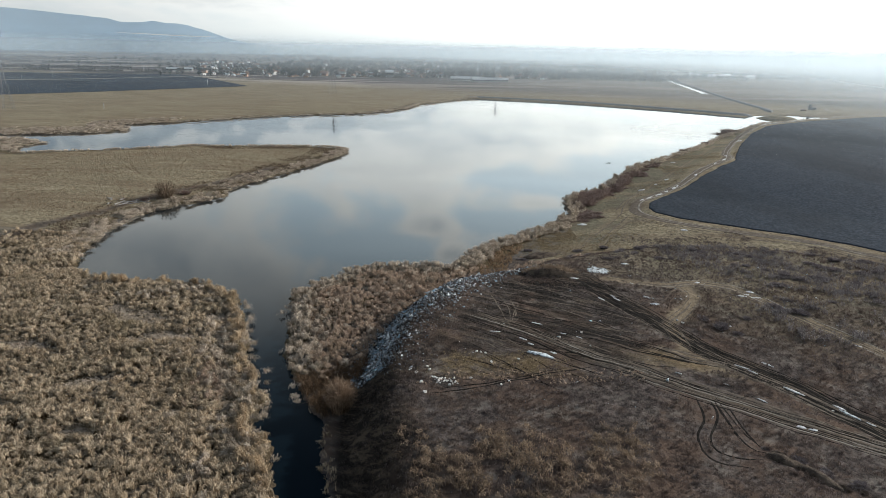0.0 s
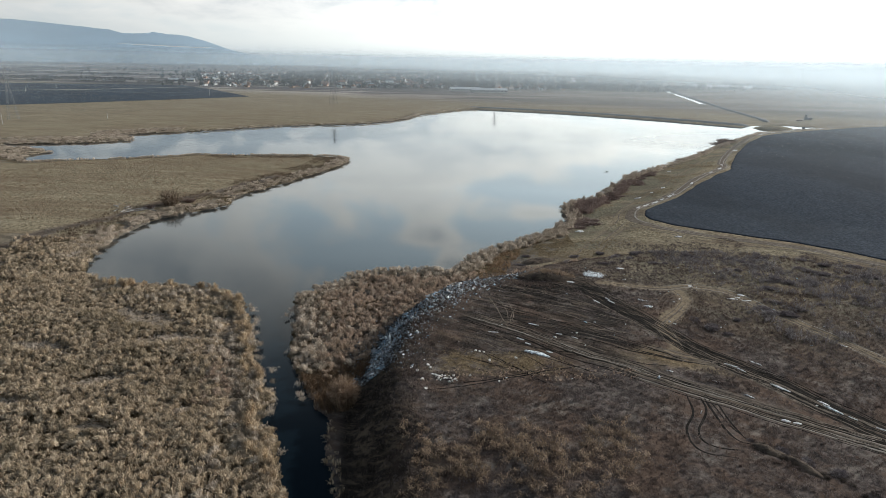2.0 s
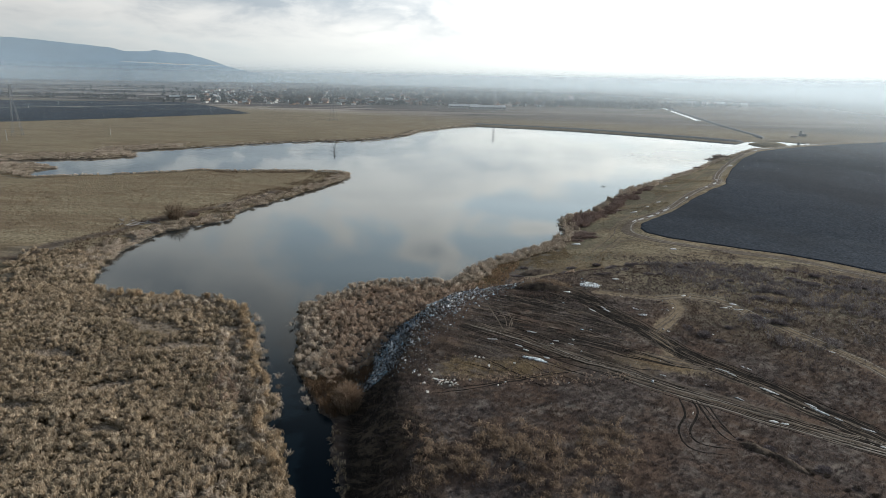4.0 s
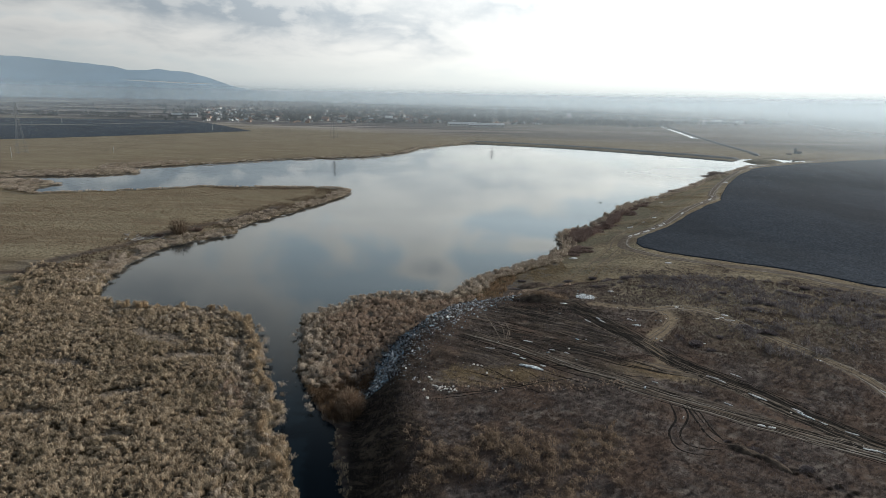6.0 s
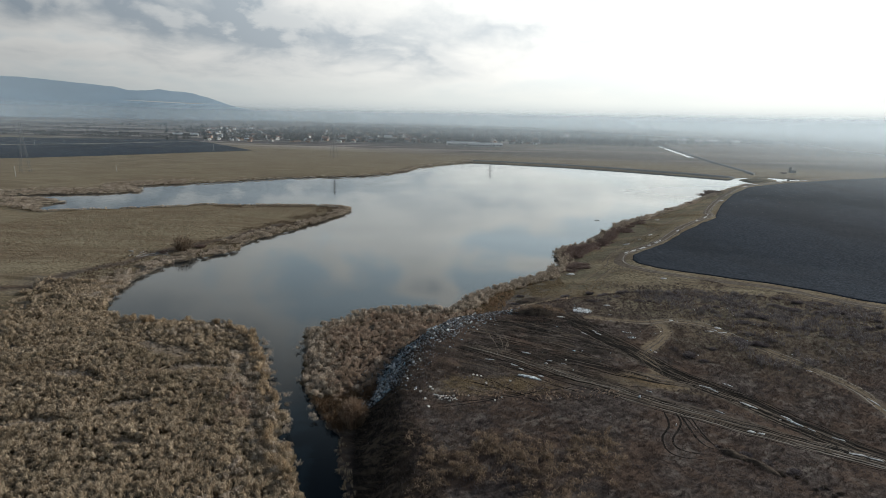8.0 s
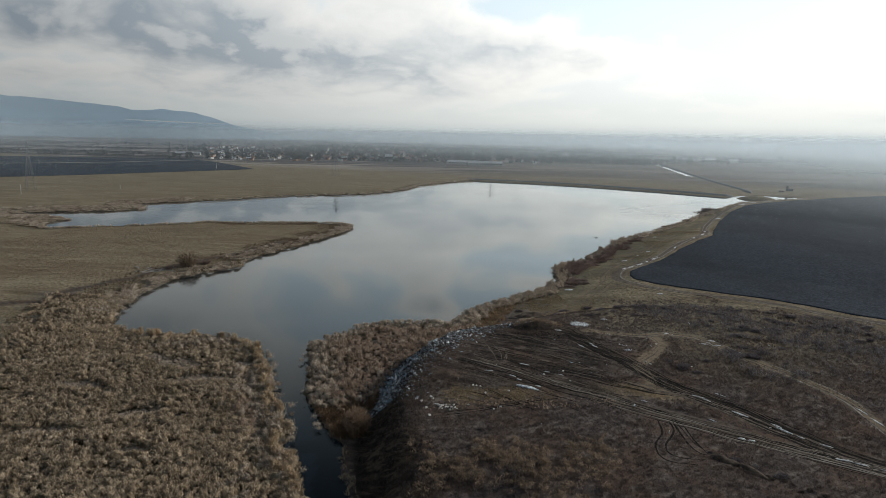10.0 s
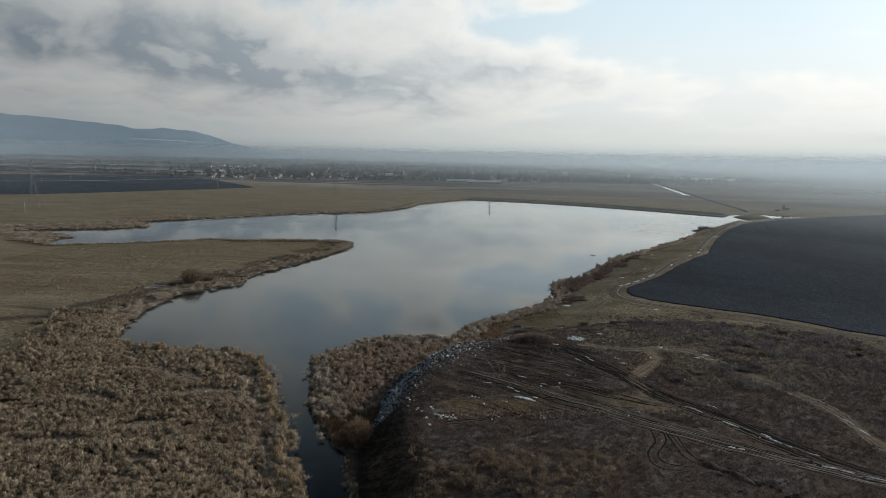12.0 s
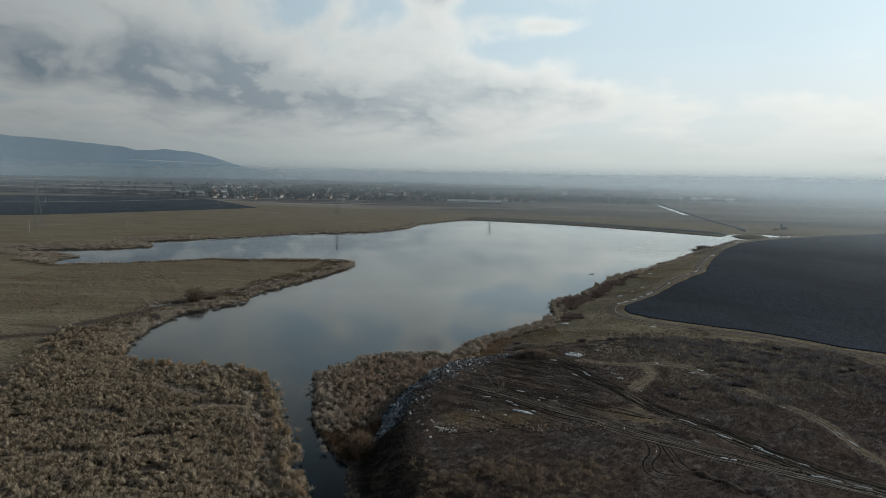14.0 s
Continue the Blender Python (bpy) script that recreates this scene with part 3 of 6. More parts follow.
def grid_object(name, X, Y, Z, mat, keep=None):
    ny, nx = X.shape
    me = bpy.data.meshes.new(name)
    idx = np.arange(nx * ny).reshape(ny, nx)
    q = np.stack([idx[:-1, :-1], idx[:-1, 1:], idx[1:, 1:], idx[1:, :-1]], -1).reshape(-1, 4)
    if keep is not None:
        q = q[keep.reshape(-1)]
    me.vertices.add(nx * ny)
    me.vertices.foreach_set("co", np.stack([X, Y, Z], -1).astype(np.float32).reshape(-1))
    me.loops.add(q.size)
    me.loops.foreach_set("vertex_index", q.reshape(-1).astype(np.int32))
    me.polygons.add(len(q))
    me.polygons.foreach_set("loop_start", np.arange(0, q.size, 4, dtype=np.int32))
    me.polygons.foreach_set("use_smooth", np.ones(len(q), bool))
    me.update(calc_edges=True)
    me.materials.append(mat)
    return new(name, me)


gx = axis((-110, -14, 0.6), (-14, 62, 0.26), (62, 130, 0.8), (130, 260, 2.0))
gy = axis((42, 118, 0.26), (118, 190, 0.6), (190, 320, 1.0), (320, 560, 2.0))
GX, GY = np.meshgrid(gx, gy)
DW = water_distance(GX, GY)
GZ = land(GX, GY, DW)

mound_in = inside_distance(GX, GY, MOUND)
ta, tb, tc, td = (line_distance(GX + 1.2 * (fbm(GX, GY, 0.5, 3, 41) - 0.5), GY, l) for l in (TRACK_A, TRACK_B, TRACK_C, TRACK_D))
patch = fbm(GX, GY, 0.16, 4, 51)
speck = fbm(GX, GY, 0.9, 3, 53)
bare = smooth(9 - np.hypot((GX - 13) / 1.6, (GY - 82) / 1.7) + 9 * (patch - 0.5), -2, 4)
burnt = smooth(4.4 - np.hypot((GX - 14) / 2.2, (GY - 100) / 1.0) + 4 * (patch - 0.5), -0.5, 2)
mud = np.maximum.reduce([0.85 * burnt, 0.95 * smooth(2.5 - tb + 2.4 * (speck - 0.5), 0, 1.4), 0.55 * smooth(2.2 - ta + 2.4 * (speck - 0.5), 0, 1.6),
                         # the last term blackens the mound's west face, standing for its shade
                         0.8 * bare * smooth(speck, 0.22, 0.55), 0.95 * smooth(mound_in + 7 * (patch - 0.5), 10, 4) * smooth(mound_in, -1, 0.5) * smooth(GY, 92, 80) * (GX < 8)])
pale = np.maximum.reduce([0.95 * smooth(1.2 - tc + 0.9 * smooth(3.2 - np.hypot(GX - 31.5, GY - 83), 0, 2), 0, 0.8), 0.95 * smooth(1.4 - td, 0, 0.9), 0.35 * smooth(1.0 - ta, 0, 0.8),
                          0.9 * smooth(5.2 - np.hypot((GX - 26.5) / 1.7, (GY - 71.2) / 0.8), 0, 3) * smooth(speck, 0.3, 0.5)])
weeds = smooth(mound_in + np.where(GY > 100, 30 * (patch - 0.5) + 5 * smooth(GX, 24, 40), 0), -9, 0)
weeds = weeds * (1 - 0.8 * smooth(GX + 0.5 * GY + 14 * (patch - 0.5), 66, 92) * smooth(0.5 * GY - 0.25 * GX, 20, 34))
weeds = np.maximum(weeds, smooth(GX, 14, 26) * smooth(-DW, 5, 1) * (GY > 125) * (GY < 260) * 0.8)
MEADOW_PATH = [(-120, 108), (-92.1, 122.9), (-90.5, 134.7), (-85.2, 144.1), (-82.5, 155.7), (-79.8, 161.5), (-72, 176), (-67, 188), (-60, 208)]
pathw = line_distance(GX, GY, MEADOW_PATH)
mud = mud * (1 - 0.9 * smooth(1.2 - tc, 0, 0.8))
mud = np.maximum(mud, 0.45 * smooth(1.6 - pathw + 2 * (patch - 0.5), 0, 1.2) * (GX < -40))
weeds = np.maximum(weeds, 0.8 * smooth(3.0 - pathw + 3 * (patch - 0.5), 0, 2) * (GX < -40))
marsh = np.where((GX < -10) & (GY < 130), smooth(-GX - 0.35 * GY, 62, 40), 0)
marsh = np.maximum(marsh, smooth(-DW, 9, 3) * (GX < -30))
marsh = np.maximum(marsh, ((GX > -32) & (GX < 28) & (GY > 60) & (GY < 150)) * smooth(-mound_in, 0, 2) * smooth(-DW, 16, 8))
plain = smooth(GY + 0.35 * GX, 560, 700)
lane = np.minimum(line_distance(GX, GY, LANES[0]), line_distance(GX, GY, LANES[1]))
pale = np.maximum(pale, 0.45 * smooth(1.3 - lane, 0, 0.8))
pale = np.maximum(pale, 0.9 * smooth(1.3 - np.hypot((GX - 29.2) / 4.6, (GY - 69.2 + 0.45 * (GX - 29.2)) / 1.5) + 0.8 * (speck - 0.5), 0, 0.7))
straw = smooth(1.35 - np.hypot((GX - 6.5) / 8, (GY - 68.8) / 2.6) + 1.2 * (patch - 0.5), 0, 0.8) * smooth(speck, 0.25, 0.6)
pale = np.maximum(pale, 0.55 * straw)
turf = 0.6 * straw + 0.55 * smooth(mound_in, -3, 6) * smooth(patch, 0.25, 0.6) + 0.8 * np.where((GX > 5) & (GY > 100), smooth(13 - line_distance(GX, GY, [(14, 118), (32, 138), (42, 160), (62, 200), (100, 260), (160, 340)]), 0, 8), 0) * smooth(patch, 0.3, 0.6)

# black earth dragged out by the wheels, and straw trodden into the bare earth
ca, sa = math.cos(radians(-30)), math.sin(radians(-30))
drag = fbm((GX * ca + GY * sa) * 0.16, GY * ca - GX * sa, 0.9, 4, 57)
black = np.maximum.reduce([smooth(1.2 - np.hypot((GX - 14.5) / 11, (GY - 92.6) / 3.2), 0, 0.7), smooth(1.2 - np.hypot((GX - 18.8) / 7, (GY - 75.2 + 0.2 * (GX - 18.8)) / 2.2), 0, 0.7), 0.7 * bare])
black = 0.85 * black * smooth(drag + 0.15 * black, 0.52, 0.66) * (1 - straw)
trodden = np.maximum(0.9 * straw * smooth(drag, 0.32, 0.52), 0.8 * smooth(1.25 - np.hypot((GX - 28.4) / 4.8, (GY - 70.6 + 0.25 * (GX - 28.4)) / 2.0), 0, 0.6) * smooth(drag, 0.36, 0.54))

ground = grid_object("ground", GX, GY, GZ, M_GROUND)
for name, chans in (("zone", (weeds, mud, pale)), ("zone_b", (marsh, plain, turf)), ("zone_c", (black, trodden, 0 * turf))):
    col = np.ones((GX.size, 4), np.float32)
    for i, c in enumerate(chans):
        col[:, i] = np.clip(c, 0, 1).reshape(-1)
    a = ground.data.attributes.new(name, "FLOAT_COLOR", "POINT")
    a.data.foreach_set("color", col.reshape(-1))
tagged(ground, "winter ground of dry grass, weeds and bare mud", "ground", kind="structure")


def height(x, y):
    """Height of the ground mesh at any place, read between its grid lines."""
    x, y = np.asarray(x, float), np.asarray(y, float)
    i = np.clip(np.searchsorted(gx, x) - 1, 0, len(gx) - 2)
    j = np.clip(np.searchsorted(gy, y) - 1, 0, len(gy) - 2)
    u, v = (x - gx[i]) / (gx[i + 1] - gx[i]), (y - gy[j]) / (gy[j + 1] - gy[j])
    return (GZ[j, i] * (1 - u) + GZ[j, i + 1] * u) * (1 - v) + (GZ[j + 1, i] * (1 - u) + GZ[j + 1, i + 1] * u) * v


def part(name, bm, mat, parent=None, label="", shade=False):
    me = bpy.data.meshes.new(name)
    bm.to_mesh(me)
    bm.free()
    if shade:
        me.shade_smooth()
    me.materials.append(mat)
    ob = new(name, me)
    ob.parent = parent
    return tagged(ob, label)


def soup(name, verts, faces, mat, parent=None):
    """A mesh from arrays: verts n x 3, faces m x k."""
    me = bpy.data.meshes.new(name)
    verts, faces = np.asarray(verts, np.float32), np.asarray(faces, np.int32)
    k = faces.shape[1]
    me.vertices.add(len(verts))
    me.vertices.foreach_set("co", verts.reshape(-1))
    me.loops.add(faces.size)
    me.loops.foreach_set("vertex_index", faces.reshape(-1))
    me.polygons.add(len(faces))
    me.polygons.foreach_set("loop_start", np.arange(0, faces.size, k, dtype=np.int32))
    me.update(calc_edges=True)
    me.materials.append(mat)
    ob = new(name, me)
    ob.parent = parent
    return ob


# the lake and creek: one level sheet in the hollow of the ground
bm = bmesh.new()
bmesh.ops.create_grid(bm, x_segments=8, y_segments=8, size=0.5)
bmesh.ops.transform(bm, verts=bm.verts, matrix=Matrix.Translation((20, 250, 0)) @ Matrix.Diagonal((640, 640, 1, 1)))
tagged(part("water", bm, M_WATER), "still reservoir water reflecting the cloudy sky", "lake", kind="structure")


def spline(points, step):
    """Evenly spaced places and side directions along a smooth line through the points."""
    p = np.array(points, float)
    ext = np.vstack([2 * p[0] - p[1], p, 2 * p[-1] - p[-2]])
    out = []
    for i in range(1, len(ext) - 2):
        a, b, c, d = ext[i - 1:i + 3]
        n = max(2, int(np.hypot(*(c - b)) / step))
        for t in np.arange(n) / n:
            out.append(0.5 * (2 * b + (c - a) * t + (2 * a - 5 * b + 4 * c - d) * t ** 2 + (3 * b - a - 3 * c + d) * t ** 3))
    out.append(p[-1])
    q = np.array(out)
    g = np.gradient(q, axis=0)
    g /= np.linalg.norm(g, axis=1)[:, None] + 1e-9
    return q, np.stack([g[:, 1], -g[:, 0]], 1)


def ribbon(name, points, width, mat, offset=0.0, step=0.8, lift=0.04, across=5, wobble=0.25, crown=0.0, seed=0, start=0.0, end=1.0):
    q, s = spline(points, step)
    k = len(q)
    a, b = int(start * k), max(int(end * k), int(start * k) + 3)
    q, s = q[a:b], s[a:b]
    i = np.arange(len(q)) * step
    mid = offset + wobble * 2 * (fbm(i, i * 0, 0.11, 3, seed) - 0.5)
    w = width * (0.75 + 0.5 * fbm(i, i * 0, 0.35, 3, seed + 3))
    taper = np.minimum(1, np.minimum(i, i[::-1]) / 2.0 + 0.1)
    u = np.linspace(-1, 1, across)
    off = mid[:, None] + 0.5 * (w * taper)[:, None] * u[None, :]
    X, Y = q[:, :1] + s[:, :1] * off, q[:, 1:] + s[:, 1:] * off
    Z = height(X, Y) + lift * (1 - u[None, :] ** 4) + crown * (1 - u[None, :] ** 2) - 0.01
    return grid_object(name, X, Y, Z, mat)


# the dam across the far end, with a stone-faced slope
def dam():
    q, s = spline([(10, 549), (92, 518), (160, 469.5), (203, 430)], 4)
    prof = [(-1.5, -0.6), (2.2, 0.8), (3.8, 1.5), (4.4, 1.7), (7.4, 1.7), (8.4, 1.6), (14, 0.9)]
    o = np.array([p[0] for p in prof])
    z = np.array([p[1] for p in prof])
    X, Y = q[:, :1] - s[:, :1] * o, q[:, 1:] - s[:, 1:] * o
    Z = np.repeat(z[None, :], len(q), 0) + 0.25 * (fbm(X, Y, 0.3, 3, 3) - 0.5)
    Z[[0, -1]] -= 1.5
    ob = grid_object("dam", X, Y, Z, M_DAM)
    tagged(ob, "long low earth dam with dark stone facing", "dam", kind="structure")


dam()


def field(name, rows, right, mat, lift, label, clods):
    """A worked field: rows of (y, left edge), reaching to the line x = right."""
    ys = np.array([r[0] for r in rows], float)
    xs = np.array([r[1] for r in rows], float)
    t = np.concatenate([np.linspace(0, 0.25, 60, endpoint=False), np.linspace(0.25, 1, 90)])
    yy = np.concatenate([np.arange(ys[0], 200, 0.9), np.arange(200, 330, 1.6), np.arange(330, ys[-1], 4)]) if ys[0] < 200 else np.linspace(ys[0], ys[-1], 90)
    edge = np.interp(yy, ys, xs) + 1.2 * (fbm(yy, yy * 0, 0.15, 3, 2) - 0.5)
    X = edge[:, None] + (right - edge)[:, None] * t[None, :] ** 1.6
    Y = np.repeat(yy[:, None], len(t), 1)
    Z = height(X, Y) + lift * smooth(np.minimum(np.arange(len(t))[None, :], 3), 0, 3) + clods * (fbm(X * 1.6, Y * 0.55, 0.6, 3, 6) - 0.4) - 0.05
    Z = np.where(np.arange(len(t))[None, :] == 0, height(X, Y) - 0.15, Z)
    ob = grid_object(name, X, Y, Z, mat)
    tagged(ob, label, "field", kind="structure")


field("ploughed_field", [(60, 222), (103, 122), (122, 89), (129, 83), (135, 74.5), (140.5, 64.6), (143, 59.2), (147, 54), (152, 50.8), (157.5, 50.4), (162, 52), (167.6, 56.2), (178, 65.4), (200, 80.6), (217, 92.9),
                         (235, 107), (259, 118.4), (289, 134.3), (332, 159), (369, 185), (410, 238), (428, 290), (640, 660)], 900, M_PLOUGH, 0.25, "freshly ploughed black field with rough clods", 0.10)


def far_field(name, ring, mat, label, lift=0.25):
    bm = bmesh.new()
    vs = [bm.verts.new((x, y, float(height(x, y)) + lift)) for x, y in ring]
    f = bm.faces.new(vs)
    bmesh.ops.extrude_face_region(bm, geom=[f])
    for v in vs:
        v.co.z -= 1.5
    bmesh.ops.recalc_face_normals(bm, faces=bm.faces)
    tagged(part(name, bm, mat), label, "field", kind="structure")


far_field("dark_field", [(-700, 300), (-339, 459), (-299, 499), (-255, 553), (-206, 616), (-293, 740), (-365, 825), (-900, 740)], M_PLOUGH, "distant ploughed black field beyond the meadow")

# ---- dirt roads and tyre tracks ----
tagged(ribbon("dirt_road", ROAD, 3.2, M_DRYRUT, step=1.0, lift=0.05, across=9, wobble=0.5, seed=3), "rutted dirt road beside the ploughed field", "road", kind="structure")


def tracks(line, n, spread, mats, seed, width=0.42):
    r = random.Random(seed)
    for i in range(n):
        o = (i / max(1, n - 1) - 0.5) * 2 * spread + r.uniform(-0.25, 0.25)
        a = r.uniform(0, 0.35) if r.random() < 0.6 else 0
        b = r.uniform(0.75, 1) if r.random() < 0.5 else 1
        ob = ribbon("tyre_track", line, width * r.uniform(0.6, 1.5), mats[i % len(mats)], o, 0.5, 0.035, 5, 0.5, 0, seed * 31 + i, a, b)
        tagged(ob, "tyre rut pressed into the mud", "tyre track", "tyre tracks over the mound", "structure")


tracks(TRACK_B, 19, 1.75, (M_RUT, M_RUT, M_DRYRUT, M_RUT, M_RUT), 1, 0.2)
tracks(TRACK_A, 17, 1.7, (M_DRYRUT, M_RUT, M_DRYRUT, M_ROAD, M_RUT), 2, 0.24)
tracks(TRACK_C, 3, 0.8, (M_DRYRUT,), 3, 0.22)
tracks(TRACK_D, 5, 0.9, (M_ROAD, M_DRYRUT, M_DRYRUT), 4, 0.26)
tracks([(37, 56.2), (40, 54), (42.8, 51.9), (46, 49.4), (50, 46.5), (58, 41)], 9, 1.0, (M_ROAD, M_DRYRUT, M_RUT, M_ROAD), 8, 0.2)
tracks([(26, 73), (28.8, 71), (31.8, 69.6), (34.2, 67.3), (36.2, 64.9), (38.6, 61.2), (40.2, 58.9), (42.5, 55.6)], 4, 0.7, (M_DRYRUT,), 5, 0.3)
tracks([(33, 84.6), (36, 86.4), (39.5, 86.9), (43.5, 86.3)], 2, 0.7, (M_DRYRUT,), 6, 0.35)


# ---- reeds and weeds ----
def blades(name, places, tall, wide, lean, n, mat, seed, down=0.35, plume=0.0, clump=0.22):
    """Clumps of bent stalks at the places: n stalks a clump, each a tapered strip bent over by the wind."""
    rng = np.random.default_rng(seed)
    k = len(places)
    p = np.repeat(places, n, 0)
    m = k * n
    lump = 0.35 + 1.1 * fbm(places[:, 0], places[:, 1], 0.35, 3, seed + 7)
    hgt = np.repeat(tall * lump * rng.uniform(0.8, 1.15, k), n) * rng.uniform(0.7, 1.1, m)
    ox, oy = rng.normal(0, clump, m) * tall / 2, rng.normal(0, clump, m) * tall / 2
    p = p + np.stack([ox, oy, np.zeros(m)], 1)
    rim = np.minimum(1.5, np.hypot(ox, oy) / (clump * tall / 2)) / 1.5
    hgt = hgt * (1.08 - 0.45 * rim ** 2)
    face = rng.uniform(0, 2 * np.pi, m)
    swirl = 2.4 * (fbm(places[:, 0], places[:, 1], 0.12, 2, seed + 19) - 0.5)
    away = np.repeat(rng.normal(lean, 0.45, k) + swirl, n) + rng.normal(0, 0.85, m)
    out = 0.6 / (clump * tall / 2)
    lx, ly = np.cos(away) * 0.8 + out * ox, np.sin(away) * 0.8 + out * oy
    bend = hgt * rng.uniform(0.08, 0.30, m)
    w = wide * rng.uniform(0.6, 1.4, m)
    sx, sy = np.cos(face) * w / 2, np.sin(face) * w / 2
    droop = 2.3 + plume
    base = p - np.array([0, 0, 0.1])
    mid = p + np.stack([lx * bend * 0.3, ly * bend * 0.3, hgt * 0.78], 1)
    top = p + np.stack([lx * bend, ly * bend, hgt], 1)
    tip = p + np.stack([lx * bend * droop, ly * bend * droop, hgt * (1.02 - down * rng.uniform(0, 1, m))], 1)
    side = np.stack([sx, sy, np.zeros(m)], 1)
    foot, waist, head = 0.5, 0.8, 1.0 + plume
    v = np.stack([base - side * foot, base + side * foot, mid + side * waist, mid - side * waist, top + side * head, top - side * head, tip], 1)
    b = np.arange(m)[:, None] * 7
    f = np.concatenate([b + c for c in ([0, 1, 2], [0, 2, 3], [3, 2, 4], [3, 4, 5], [5, 4, 6])], 0)
    return tagged(soup(name, v.reshape(-1, 3), f, mat), kind="stuff")


def tufts(name, places, tall, reach, n, mat, seed, wide=0.035, lean=2.6, wild=0.7, shape=None, droop=0.5, soft=0.16, foot=0.55):
    """Wind-combed tufts: stalks rise from one foot, bow over in the wind's direction and hang at the tip. shape: height factor by place."""
    rng = np.random.default_rng(seed)
    k = len(places)
    m = k * n
    lump = 0.5 + 1.0 * fbm(places[:, 0], places[:, 1], 0.45, 3, seed + 7)
    if shape is not None:
        lump = lump * shape(places[:, 0], places[:, 1])
    big = rng.uniform(0.6, 1.35, k)
    hgt = np.repeat(tall * lump * big, n) * rng.uniform(0.72, 1.08, m)
    far = np.repeat(reach * (0.55 + 0.45 * lump) * big, n) * rng.uniform(0.35, 1.25, m)
    way = np.repeat(lean + 3.4 * (fbm(places[:, 0], places[:, 1], 0.10, 3, seed + 19) - 0.5) + rng.normal(0, 0.35, k), n) + rng.normal(0, wild, m)
    d = np.stack([np.cos(way), np.sin(way), np.zeros(m)], 1)
    up = np.array([0.0, 0.0, 1.0])
    c = np.repeat(places, n, 0) + np.stack([rng.normal(0, soft, m), rng.normal(0, soft, m), np.zeros(m)], 1)
    a = c + up * (foot * hgt)[:, None]
    b = c + d * (0.22 * far)[:, None] + up * (0.9 * hgt)[:, None]
    e = c + d * (0.62 * far)[:, None] + up * hgt[:, None]
    tip = c + d * far[:, None] + up * np.maximum(hgt - droop * far * rng.uniform(0.4, 1.4, m), 0.02)[:, None]
    t = way + np.pi / 2 + rng.normal(0, 0.5, m)
    w = (wide * rng.uniform(0.6, 1.5, m) * 0.5)[:, None]
    u = np.stack([np.cos(t), np.sin(t), rng.normal(0, 0.35, m)], 1) * w
    v = np.stack([a - u * 0.6, a + u * 0.6, b + u, b - u, e + u * 0.9, e - u * 0.9, tip], 1).reshape(-1, 3)
    i = np.arange(m)[:, None] * 7
    f = np.concatenate([i + q for q in ([0, 1, 2], [0, 2, 3], [3, 2, 4], [3, 4, 5], [5, 4, 6])], 0)
    ob = soup(name, v, f, mat)
    tone = rng.normal(0, 0.55, k)
    col = np.ones((k, 4), np.float32)
    col[:, 0], col[:, 1] = np.clip(tone, 0, 1), np.clip(-tone, 0, 1)
    ob.data.attributes.new("tone", "FLOAT_COLOR", "POINT").data.foreach_set("color", np.repeat(col, n * 7, 0).reshape(-1))
    return tagged(ob, kind="stuff")


def scatter(box, density, seed, test):
    rng = np.random.default_rng(seed)
    x0, y0, x1, y1 = box
    n = int((x1 - x0) * (y1 - y0) * density)
    x, y = rng.uniform(x0, x1, n), rng.uniform(y0, y1, n)
    d = water_distance(x, y)
    ok = test(x, y, d, rng.uniform(0, 1, n))
    x, y = x[ok], y[ok]
    return np.stack([x, y, np.maximum(height(x, y), -0.1)], 1)


TIP = [(-9.6, 70.5), (-8.6, 76), (-7.4, 82), (-5.0, 88), (-1.8, 94), (2.4, 99), (7.2, 103.5)]
LEAN = 2.6     # the wind has laid the stalks over towards -x


def open_patch(x, y):
    return smooth(fbm(x, y, 0.07, 3, 71), 0.66, 0.76) * 0.6 + smooth(fbm(x, y, 0.2, 2, 75), 0.66, 0.74) * 0.95


FLAT = ((-46.7, 89, 6.5, 2.2, -20), (-39.5, 82, 6, 1.8, 10), (-42.4, 70, 4.5, 1.4, 20), (-33, 88, 4, 1.2, -30), (-52, 64, 4, 1.2, 15), (-38, 60, 3, 1.0, 0), (-29, 64, 2.2, 0.9, 40), (-56, 78, 5, 1.1, -8))


def flattened(x, y):
    """Where wind and snow have laid the reeds flat: some broad patches and a lane along the creek."""
    v = np.zeros(np.shape(x))
    wx, wy = x + 2.5 * (fbm(x, y, 0.25, 3, 61) - 0.5), y + 2.5 * (fbm(x, y, 0.25, 3, 63) - 0.5)
    for cx, cy, a, b, t in FLAT:
        ca, sa = math.cos(radians(t)), math.sin(radians(t))
        v = np.maximum(v, smooth(1.25 - np.hypot(((wx - cx) * ca + (wy - cy) * sa) / a, ((wy - cy) * ca - (wx - cx) * sa) / b), 0, 0.6))
    lane = line_distance(wx, wy, [(-34, 90), (-31.4, 81.2), (-28.4, 75.3), (-26.1, 69.9), (-23.5, 64)])
    return np.maximum(v, 0.9 * smooth(1.1 - lane, 0, 0.7))


def bed_shape(x, y):
    return (1 - 0.72 * flattened(x, y)) * (0.72 + 0.5 * fbm(x, y, 0.16, 3, 65))


def west_bed(x, y, d, r):
    return (d < -0.4) & (y < 128) & (x > -(y + 30) * 0.82) & (x < -12.5 - (y - 53) * 0.4) & (-x - 0.35 * y < 35 + 16 * r)


